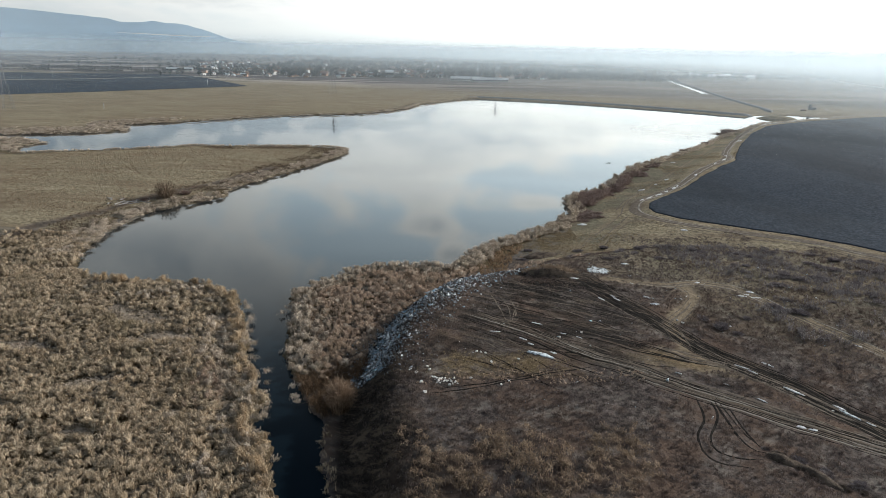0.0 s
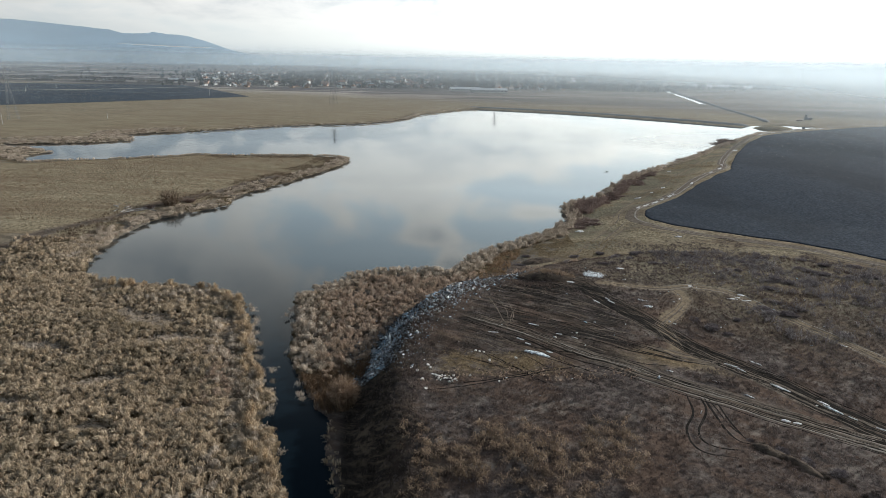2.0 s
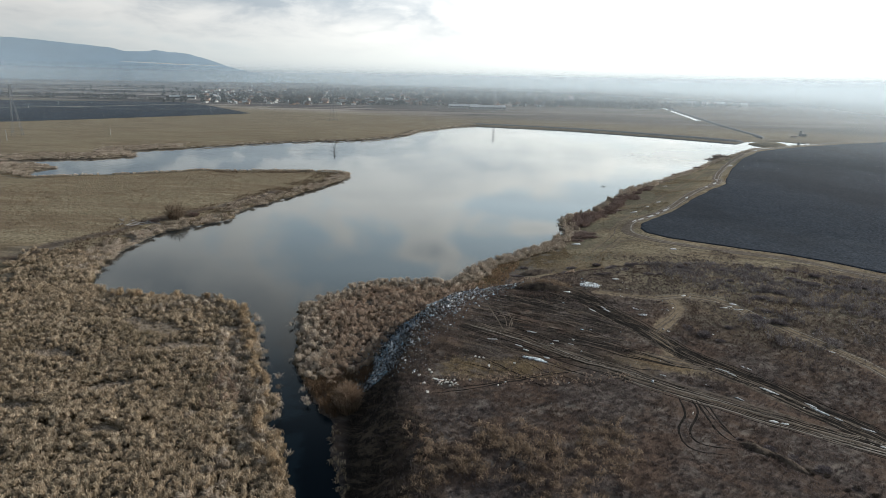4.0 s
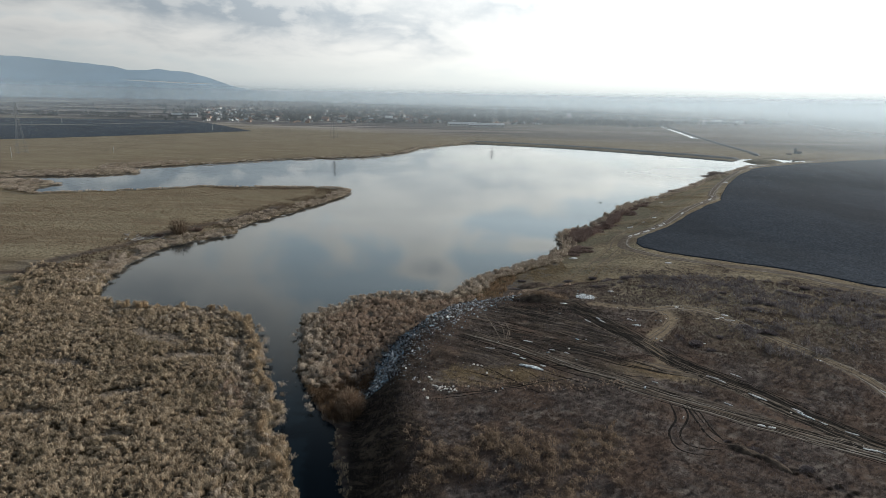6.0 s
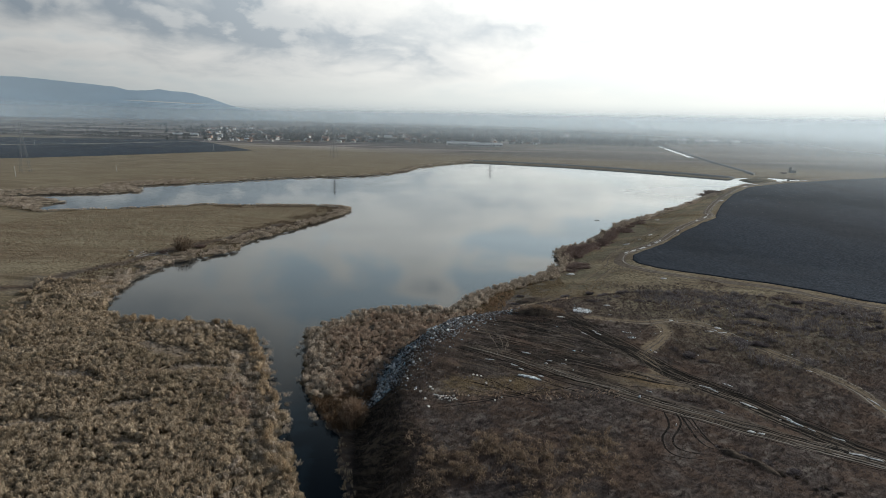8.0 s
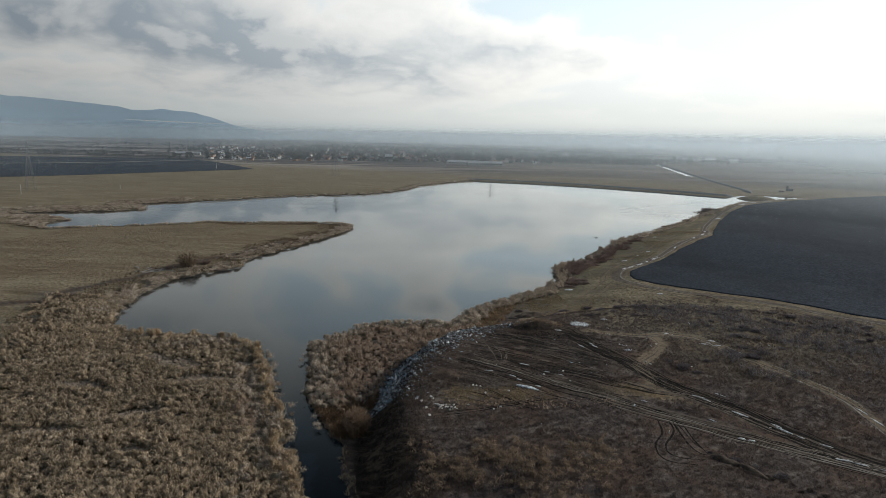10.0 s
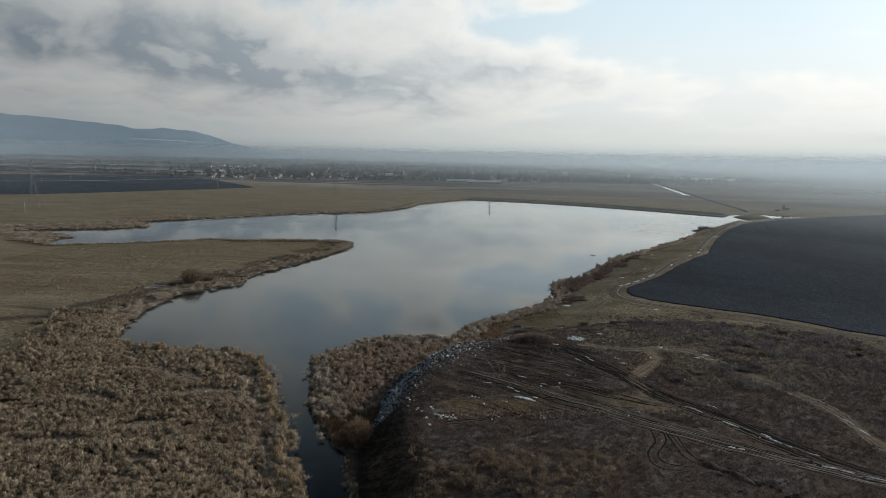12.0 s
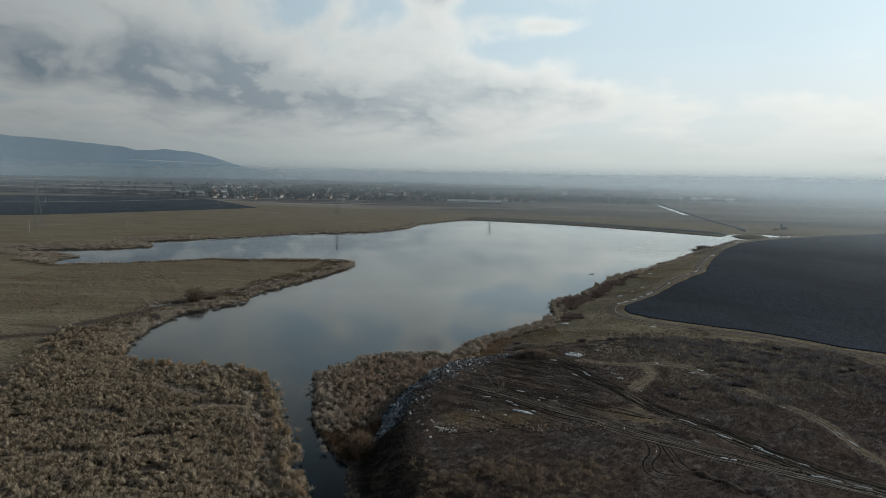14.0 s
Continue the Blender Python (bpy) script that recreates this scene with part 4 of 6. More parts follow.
tagged(tufts("reed_bed", scatter((-100, 40, -8, 128), 4.6, 1, lambda x, y, d, r: west_bed(x, y, d, r) & (r > 0.5 * flattened(x, y))), 0.82, 0.62, 24, M_REED, 1, 0.050, 2.7, 0.75, bed_shape, 1.5, 0.10), "dense wind-combed bed of dry straw-coloured reeds", "reeds")
tagged(tufts("reed_bed", scatter((-60, 42, -10, 112), 1.3, 30, lambda x, y, d, r: west_bed(x, y, d, np.ones_like(r) * 0.5) & (-d > 0.8) & (-d < 11) & (r < smooth(-d, 11, 3) * smooth(fbm(x, y, 0.22, 3, 67), 0.35, 0.6)) & (flattened(x, y) < 0.5)), 0.98, 0.75, 34, M_FROST, 30, 0.046, 2.8, 0.65, None, 1.5, 0.12), "paler frosted reed tufts near the creek", "reeds")
tagged(tufts("reed_bed", scatter((-70, 44, -20, 100), 2.6, 25, lambda x, y, d, r: west_bed(x, y, d, np.ones_like(r) * 0.5) & (r < flattened(x, y))), 0.30, 1.5, 16, M_FROST, 25, 0.045, 2.9, 0.35, None, 0.15, 0.4), "pale reeds laid flat by wind and snow", "reeds")
tagged(tufts("reed_bed", scatter((-60, 42, -8, 122), 1.5, 21, lambda x, y, d, r: west_bed(x, y, d, np.ones_like(r)) & (-d < 1.0 + 2.2 * fbm(x, y, 0.3, 2, 5)) & (r < 0.2 + fbm(x, y, 0.4, 2, 6))), 1.32, 0.70, 56, M_TAN, 21, 0.042, 2.7, 1.0, None, 1.6, 0.15), "taller ragged tan reeds at the creek's edge", "reeds")
tagged(tufts("reed_bed", scatter((-60, 42, -8, 122), 0.35, 26, lambda x, y, d, r: (d > -0.3) & (d < 0.9) & (x < -12.5 - (y - 53) * 0.4) & (y > 50) & (r < 0.6)), 0.8, 0.6, 36, M_FROST, 26, 0.034, 1.0, 1.6, None, 0.6, 0.2), "low reed tussocks standing in the creek's edge", "reeds")


def spit(x, y, d, r):
    return (d < -0.3) & (inside_distance(x, y, MOUND) < 0.1 + 0.9 * r) & (-d < 24 - 19 * smooth(x, -6, 13)) & (y - 0.5 * x > 73.5 + 1.5 * r)


def spit_tip(x, y, d, r):
    return (d < -0.2) & (inside_distance(x, y, MOUND) < 0.1 + 0.9 * r) & (y - 0.5 * x < 80.5 + 3 * r) & (y - 0.5 * x > 71.5) & (x > -12.5 - (y - 53) * 0.4) & (x < -10)


tagged(tufts("reed_bed", scatter((-30, 60, 30, 150), 1.9, 2, lambda x, y, d, r: spit(x, y, d, r) & (y - 0.5 * x > 81 + 3 * r) & (r < 0.06 + 0.94 * smooth(-d, 6.0, 2.6)) & (x < 3 + 5 * r)), 0.98, 0.62, 44, M_FROST, 2, 0.042, 2.5, 0.85, None, 1.6, 0.12), "pale pinkish dry reeds along the spit's water edge", "reeds")
tagged(tufts("reed_bed", scatter((-30, 60, 30, 150), 3.6, 3, lambda x, y, d, r: spit(x, y, d, r) & (r < smooth(-d, 1.8, 5.5)) & (x < 1 + 6 * r) & (y - 0.5 * x > 79 + 4 * r)), 0.85, 0.40, 26, M_RUST, 3, 0.034, 2.6, 0.9, None, 1.6, 0.12), "rust-brown dry reeds inside the spit", "reeds")
tagged(blades("reed_bed", scatter((-28, 64, -8, 84), 6.0, 23, spit_tip), 0.95, 0.032, LEAN, 15, M_ORANGE, 23, 0.5, 0.5, 0.34), "deep orange-brown sedge at the spit's tip", "sedge")
tagged(tufts("reed_bed", scatter((-32, 64, 0, 122), 0.42, 27, lambda x, y, d, r: (d > -0.4) & (d < 1.1) & (x > -13 - (y - 53) * 0.4 - 3) & (r < 0.75)), 0.85, 0.55, 40, M_FROST, 27, 0.034, 2.6, 1.6, None, 0.6, 0.2), "pale reed tussocks standing in the water off the spit", "reeds")

tagged(tufts("reed_bed", scatter((0, 100, 32, 152), 2.4, 22, lambda x, y, d, r: (d < -0.3) & (-d < 3.2 + 2.2 * fbm(x, y, 0.15, 2, 8)) & (x > 1 + 6 * r) & (inside_distance(x, y, MOUND) < 0.5)), 0.95, 0.6, 34, M_FROST, 22, 0.042, 2.4, 0.9, None, 1.6, 0.13), "pinkish dry reeds along the narrow bank", "reeds")


def west_band(x, y, d, r):
    w = np.where(y < 200, 6.5, 4.0) + 4 * (fbm(x, y, 0.08, 3, 81) - 0.5)
    return (d < 0.3) & (-d < w) & (y > 115) & (y < 262) & (r > open_patch(x, y))


tagged(tufts("reed_bed", scatter((-165, 115, -38, 262), 1.0, 4, lambda x, y, d, r: west_band(x, y, d, r) & ((y < 215) | (x > -56)) & (r < 0.25 + 0.75 * smooth(-d, 6, 2))), 0.85, 0.85, 46, M_FROST, 4, 0.05, 2.6, 1.3, None, 0.9, 0.28), "band of pale dry reeds round the meadow tongue", "reeds")
tagged(tufts("reed_bed", scatter((-85, 108, -38, 256), 0.5, 29, lambda x, y, d, r: (d > -0.8) & (d < 0.5) & (x < -38) & (r < 0.3 + 0.9 * fbm(x, y, 0.2, 2, 4))), 0.75, 0.8, 44, M_FROST, 29, 0.055, 5.6, 1.6, None, 0.7, 0.25), "low pale reed tussocks at the tongue's waterline", "reeds")
tagged(blades("dry_weeds", scatter((-110, 112, -38, 250), 1.6, 24, lambda x, y, d, r: (-d > 3) & (-d < 9 + 8 * fbm(x, y, 0.07, 3, 83)) & (y > 112) & (x > -100) & (r < smooth(fbm(x, y, 0.12, 3, 85), 0.3, 0.55) * smooth(-d, 17, 8)) & (line_distance(x, y, MEADOW_PATH) > 1.0)), 0.5, 0.07, LEAN, 10, M_BROWN, 24, 0.6, 0.3, 0.6), "brown withered weeds behind the reed band", "weeds")


def inlet_bed(x, y, d, r):
    return (d < 0.3) & (((-d < 14) & (x < -150) & (y > 228)) | ((-d < 3.5 * fbm(x, y, 0.05, 2, 7)) & (y > 300)))


tagged(tufts("reed_bed", scatter((-240, 225, 20, 550), 0.55, 5, inlet_bed), 0.75, 1.2, 26, M_FROST, 5, 0.12, 2.6, 1.4, None, 0.6, 0.4), "low dry reeds along the far inlet", "reeds")
tagged(blades("dry_weeds", scatter((-10, 42, 80, 136), 7.5, 6, lambda x, y, d, r: (d < -1) & (inside_distance(x, y, MOUND) + np.where(y > 100, 30 * (fbm(x, y, 0.16, 4, 51) - 0.5) + 5 * smooth(x, 24, 40), 0) > 1) & (np.minimum.reduce([line_distance(x, y, l) for l in LOOPS]) > 0.35) & (x < (y + 15) * 0.85) & (r > 0.2 + 0.9 * smooth(3.2 - np.minimum(line_distance(x, y, TRACK_A), line_distance(x, y, TRACK_B)), 0, 2)) & (r > smooth(9.5 - np.hypot((x - 12) / 1.5, (y - 80) / 1.6), -2, 3)) & (r > smooth(1.8 - line_distance(x, y, TRACK_C), 0, 1)) & (r > 0.92 * smooth(1.3 - np.hypot((x - 6.5) / 8, (y - 68.8) / 2.6) + 1.2 * (fbm(x, y, 0.16, 4, 51) - 0.5), 0, 0.6)) & (r > 0.95 * smooth(1.7 - line_distance(x, y, TRACK_D), 0, 1)) & (r > 1.15 * smooth(5.2 - np.hypot((x - 26.5) / 1.7, (y - 71.2) / 0.8), 0, 3)) & ((x > 1) | (y > 95) | (inside_distance(x, y, MOUND) > 1 + 8 * (1 - r))) & (r > 0.75 * smooth(x + 0.5 * y, 72, 98) * smooth(0.5 * y - 0.25 * x, 20, 34) * smooth(fbm(x, y, 0.3, 3, 55), 0.35, 0.6))), 0.27, 0.032, LEAN, 10, M_WEED, 6, 0.8, 0.3, 0.6), "withered brown weeds covering the mound", "weeds")
tagged(tufts("reed_bed", scatter((-2, 110, 260, 420), 1.2, 7, lambda x, y, d, r: (d < 0.4) & (-d < 1.5 + 3.5 * fbm(x, y, 0.06, 3, 87)) & (x > -2) & (y - 110 > 0.4 * x)), 0.8, 0.6, 24, M_FROST, 7, 0.06, 2.4, 1.2, None, 0.6, 0.3), "dry reeds along the bank", "reeds")
tagged(tufts("reed_bed", scatter((26, 150, 82, 246), 0.8, 28, lambda x, y, d, r: (d < -0.2) & (-d < 2.2 + 1.8 * r) & (r < 0.1 + 0.9 * fbm(x, y, 0.2, 2, 9))), 1.55, 0.42, 46, M_FROST, 28, 0.055, 2.4, 3.0, None, 2.6, 0.2), "tall pale pointed reed clumps along the east bank", "reeds")
tagged(blades("reed_bed", scatter((-16, 44, -4, 70), 2.5, 8, lambda x, y, d, r: (d < 0.2) & (-d < 0.5 + 0.5 * r) & (x > -12.5 - (y - 53) * 0.4)), 0.5, 0.04, LEAN, 9, M_REED, 8, 0.7, 0.3, 0.4), "thin fringe of dry reeds under the bank", "reeds")
tagged(blades("dry_weeds", scatter((-13, 42, 4, 92), 5.0, 16, lambda x, y, d, r: (d < -0.8) & (inside_distance(x, y, MOUND) > 0.3) & (inside_distance(x, y, MOUND) < 6 + 4 * r) & (r < 0.25 + fbm(x, y, 0.35, 3, 94)) & (line_distance(x, y, TIP) > 1.6)), 0.45, 0.03, LEAN, 9, M_DARK_WEED, 16, 0.6, 0.2, 0.45), "brown weeds on the steep bank, darkened to stand for its shade", "weeds")
tagged(blades("dry_grass", scatter((-4, 65, 18, 73), 6.0, 19, lambda x, y, d, r: r < smooth(1.35 - np.hypot((x - 6.5) / 8, (y - 68.8) / 2.6) + 1.2 * (fbm(x, y, 0.16, 4, 51) - 0.5), 0, 0.9)), 0.2, 0.03, LEAN, 8, M_GOLD, 19, 0.6, 0.3, 0.6), "short straw-coloured grass on the bare mound", "grass")
tagged(blades("dry_grass", scatter((-3, 62, 22, 69), 4.0, 17, lambda x, y, d, r: (np.abs(y - 66.2 - 0.4 * np.sin(x * 0.4)) < 0.5 + 1.6 * fbm(x, y, 0.3, 3, 95)) & (r < 0.15 + 0.9 * fbm(x, y, 0.5, 3, 96))), 0.26, 0.03, LEAN, 9, M_RUST, 17, 0.6, 0.3, 0.5), "rusty short grass in a strip over the mound", "grass")
tagged(blades("dry_grass", scatter((-150, 140, -42, 256), 1.5, 18, lambda x, y, d, r: (-d > 5) & (x > -(y + 12) * 0.78) & (x < -42) & (line_distance(x, y, MEADOW_PATH) > 1.5) & (r < 0.2 + 0.9 * fbm(x, y, 0.08, 3, 97))), 0.2, 0.07, LEAN, 7, M_STRAW, 18, 0.6, 0.3, 0.9), "short dry stubble tufts over the meadow tongue", "grass")
tagged(blades("dry_weeds", scatter((34, 76, 84, 122), 1.4, 12, lambda x, y, d, r: (x + 0.15 * y > 56) & (r > 0.55 * smooth(2 - line_distance(x, y, TRACK_D), 0, 1.5)) & (r < 0.15 + 1.1 * smooth(fbm(x, y, 0.16, 3, 91), 0.38, 0.6))), 0.75, 0.045, LEAN, 14, M_GREY_WEED, 12, 0.5, 0.3, 0.5), "grey-brown weed tussocks on the far slope", "weeds")
tagged(tufts("dry_weeds", scatter((-4, 42, 18, 57), 2.4, 13, lambda x, y, d, r: (inside_distance(x, y, MOUND) > 5) & (r < smooth(fbm(x, y, 0.2, 3, 93) + 0.10 * smooth(np.hypot((x - 7) / 7, (y - 51) / 5), 1.2, 0.3), 0.42, 0.62))), 0.5, 0.45, 26, M_STRAW, 13, 0.03, 2.6, 1.3, None, 0.9, 0.2), "straw-coloured tall dry grass on the mound", "grass")
tagged(blades("reed_bed", scatter((-165, 215, -56, 262), 1.4, 14, lambda x, y, d, r: west_band(x, y, d, r) & (-d < 3)), 0.75, 0.14, LEAN, 12, M_FROST, 14, 0.9, 0.3, 0.42), "low dry reeds along the back of the meadow tongue", "reeds")
for lane in LANES:
    tracks(lane, 2, 0.75, (M_DRYRUT,), 7, 0.45)
for i, (o, w, a, b) in enumerate(((-0.8, 0.45, 0.0, 0.72), (0.75, 0.4, 0.0, 0.66), (0.9, 0.3, 0.7, 1.0), (-1.6, 0.25, 0.3, 0.55))):
    tagged(ribbon("tyre_track", ROAD, w, M_ROAD, o, 0.8, 0.09, 5, 0.55, 0, 303 + i, a, b), "pale worn wheel track along the dirt road", "tyre track", "wheel tracks of the dirt road", "structure")
for i, (line, o) in enumerate(((ROAD[15:], -3.2), (ROAD[15:], -4.4))):
    tagged(ribbon("tyre_track", line, 0.35, M_DRYRUT, -o, 0.8, 0.05, 5, 1.4, 0, 323 + i), "faint wheel track in the turf by the road", "tyre track", "wheel tracks of the dirt road", "structure")


# ---- the far plain: hills, woods, village, haze ----
def hills():
    az = np.radians(np.linspace(-100, -14.5, 260))
    dep = np.linspace(0, 1, 12)
    A, D = np.meshgrid(az, dep)
    R = 3700 + 1000 * D
    deg = -np.degrees(A)
    crest = np.interp(deg, [15, 18, 20, 21, 22, 23.2, 24.5, 25.7, 26.8, 28, 29, 30.5, 32.4, 34.2, 36, 45, 70], [0, 60, 96, 122, 150, 174, 181, 193, 178, 174, 196, 211, 221, 230, 238, 262, 320]) + 10 * (fbm(deg, deg * 0, 0.8, 4, 3) - 0.5)
    Z = crest * smooth(D, 0, 1) ** 1.3 * (1 + 0.3 * (fbm(deg * 0.8, D * 8, 1.0, 3, 8) - 0.5) * (1 - D)) + 1
    X, Y = R * np.sin(A), R * np.cos(A)
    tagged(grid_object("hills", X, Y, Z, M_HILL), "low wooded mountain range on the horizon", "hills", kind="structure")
    # a blue sheet cut to the range's outline stands for the haze before it
    A, D = np.meshgrid(az, np.linspace(0, 1, 9))
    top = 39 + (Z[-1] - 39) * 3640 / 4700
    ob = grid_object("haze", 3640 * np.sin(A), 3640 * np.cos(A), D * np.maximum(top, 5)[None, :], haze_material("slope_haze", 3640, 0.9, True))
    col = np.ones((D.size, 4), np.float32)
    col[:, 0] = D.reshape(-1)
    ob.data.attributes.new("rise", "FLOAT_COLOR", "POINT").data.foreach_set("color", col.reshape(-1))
    tagged(ob, "blue sheet before the hills standing for distance haze", "haze", kind="stuff")
    for a0, a1, h, d in ((-28.6, -20.6, 93, 4.5),):
        A2, D2 = np.meshgrid(np.radians(np.linspace(a0, a1, 30)), np.array([0.0, 1.0]))
        R2 = 3390 - 10 * D2
        Z2 = h - 8 * smooth(np.degrees(A2), a0, a1) - d * D2 * np.sqrt(np.abs(np.sin(np.pi * (np.degrees(A2) - a0) / (a1 - a0))))
        tagged(grid_object("snow_streak", R2 * np.sin(A2), R2 * np.cos(A2), Z2, M_SNOW), "pale streak of snow below the hills", "snow", kind="structure")


hills()

# rings of thin sheets added to stand for the haze of distance
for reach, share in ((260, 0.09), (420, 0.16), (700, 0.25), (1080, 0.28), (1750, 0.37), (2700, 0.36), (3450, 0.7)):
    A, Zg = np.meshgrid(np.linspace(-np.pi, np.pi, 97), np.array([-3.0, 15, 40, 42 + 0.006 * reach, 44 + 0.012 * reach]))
    tagged(grid_object("haze", reach * np.sin(A), reach * np.cos(A), Zg, haze_material("haze_sheet", reach, share)), "upright bluish sheet standing for winter haze across the plain", "haze", kind="stuff")


def box(bm, x0, y0, z0, x1, y1, z1):
    vs = [bm.verts.new(c) for c in ((x0, y0, z0), (x1, y0, z0), (x1, y1, z0), (x0, y1, z0), (x0, y0, z1), (x1, y0, z1), (x1, y1, z1), (x0, y1, z1))]
    for f in ((3, 2, 1, 0), (4, 5, 6, 7), (0, 1, 5, 4), (1, 2, 6, 5), (2, 3, 7, 6), (3, 0, 4, 7)):
        bm.faces.new([vs[i] for i in f])


def boxes(name, mat, parent, *dims, label=""):
    bm = bmesh.new()
    for d in dims:
        box(bm, *d)
    return part(name, bm, mat, parent, label)


def house(w, d, h, rise, wall, roof, label, hip=False):
    ob = tagged(new("house"), label, "house", "houses of the village")
    bm = bmesh.new()
    box(bm, -w / 2, -d / 2, -1, w / 2, d / 2, h)
    if not hip:
        for s in (-1, 1):
            x = s * w / 2
            bm.faces.new([bm.verts.new(c) for c in ((x, -d / 2, h), (x, d / 2, h), (x, 0, h + rise))])
    part("wall", bm, wall, ob)
    bm = bmesh.new()
    o, t = 0.5, 0.25
    inset = w * 0.25 if hip else 0
    low = [(-w / 2 - o, -d / 2 - o, h - 0.1), (w / 2 + o, -d / 2 - o, h - 0.1), (w / 2 + o, d / 2 + o, h - 0.1), (-w / 2 - o, d / 2 + o, h - 0.1)]
    ridge = [(-w / 2 - o + inset, 0, h + rise + 0.1), (w / 2 + o - inset, 0, h + rise + 0.1)]
    lo, hi = [bm.verts.new(c) for c in low + ridge], [bm.verts.new((x, y, z + t)) for x, y, z in low + ridge]
    for f in ((0, 1, 5, 4), (2, 3, 4, 5), (1, 2, 5), (3, 0, 4)):
        bm.faces.new([hi[i] for i in f])
        bm.faces.new([lo[i] for i in reversed(f)])
    for i in range(4):
        j = (i + 1) % 4
        bm.faces.new([lo[i], lo[j], hi[j], hi[i]])
    r = part("roof", bm, roof, ob)
    boxes("chimney", M_WALLS[1], r, (w * 0.2, 0.4, h + rise * 0.4, w * 0.2 + 0.7, 1.1, h + rise + 1.1))
    n = max(2, int(w / 3.2))
    for i in range(n):
        x = (i + 0.5) / n * w - w / 2
        if i == n // 2:
            boxes("door", M_DOOR, ob, (x - 0.5, -d / 2 - 0.08, 0, x + 0.5, -d / 2 + 0.05, 2.1))
        else:
            boxes("window", M_PANE, ob, (x - 0.6, -d / 2 - 0.06, 1.0, x + 0.6, -d / 2 + 0.05, 2.3))
        if h > 4.5:
            boxes("window", M_PANE, ob, (x - 0.6, -d / 2 - 0.06, 3.9, x + 0.6, -d / 2 + 0.05, 5.2))
    return ob


def twigs(name, n, radius, tall, mat, seed, parent=None, width=0.05, spread=0.45, arch=0.6):
    """Bare twigs that rise from the foot and fan out."""
    rng = np.random.default_rng(seed)
    a = rng.uniform(0, 2 * np.pi, n)
    f = np.sqrt(rng.uniform(0, 1, n))
    b = np.stack([np.cos(a) * f * radius * (1 - spread), np.sin(a) * f * radius * (1 - spread), np.full(n, -0.1)], 1)
    hh = tall * rng.uniform(0.6, 1.05, n) * (1 - 0.35 * f ** 2)
    e = np.stack([np.cos(a) * f * radius * rng.uniform(0.8, 1.15, n), np.sin(a) * f * radius * rng.uniform(0.8, 1.15, n), hh], 1)
    m = 0.5 * (b + e) + np.stack([rng.normal(0, 0.06 * radius, n), rng.normal(0, 0.06 * radius, n), arch * hh * 0.3], 1)
    t = rng.uniform(0, 2 * np.pi, n)
    s = np.stack([np.cos(t), np.sin(t), np.zeros(n)], 1) * (width * rng.uniform(0.6, 1.4, n))[:, None]
    fork = e + np.stack([rng.normal(0, 0.14 * radius, n), rng.normal(0, 0.14 * radius, n), -0.08 * hh], 1)
    v = np.stack([b - s, b + s, m + s, m - s, e, fork], 1).reshape(-1, 3)
    i = np.arange(n)[:, None] * 6
    return soup(name, v, np.concatenate([i + c for c in ([0, 1, 2], [0, 2, 3], [3, 2, 4], [3, 2, 5])], 0), mat, parent)


def bush(radius, tall, n, mat, label, seed, group="", width=0.05):
    ob = tagged(new("bush"), label, "bush", group)
    twigs("crown", n, radius, tall, mat, seed, ob, width)
    bm = bmesh.new()
    for k in range(7):
        a = k * 0.9
        r = bmesh.ops.create_cone(bm, segments=5, radius1=0.07, radius2=0.03, depth=tall * 0.45, cap_ends=True)
        bmesh.ops.transform(bm, verts=r["verts"], matrix=Matrix.Rotation(0.45, 4, Vector((math.cos(a), math.sin(a), 0))) @ Matrix.Translation((0, 0, tall * 0.2)))
    part("stem", bm, M_BARK, ob)
    return ob


def fuzz(name, n, radius, tall, mat, seed, parent, width=0.02):
    """A loose round head of fine crossing twigs."""
    rng = np.random.default_rng(seed)
    u = rng.normal(0, 1, (n, 3))
    u /= np.linalg.norm(u, axis=1)[:, None]
    f = rng.uniform(0.1, 1, (n, 1)) ** 0.5
    lump = 0.75 + 0.4 * np.abs(np.sin(2.3 * np.arctan2(u[:, 1:2], u[:, :1]) + seed) * np.cos(3 * u[:, 2:3] + seed))
    p = u * f * lump * np.array([radius, radius, tall * 0.45]) + np.array([0, 0, tall * 0.5])
    e = p + (u * 0.35 + rng.normal(0, 0.2, (n, 3)) + np.array([0, 0, 0.15])) * radius * 0.45
    t = rng.normal(0, width, (n, 3))
    v = np.stack([p - t, p + t, e], 1).reshape(-1, 3)
    v[:, 2] = np.maximum(v[:, 2], -0.1)
    return soup(name, v, np.arange(3 * n).reshape(-1, 3), mat, parent)


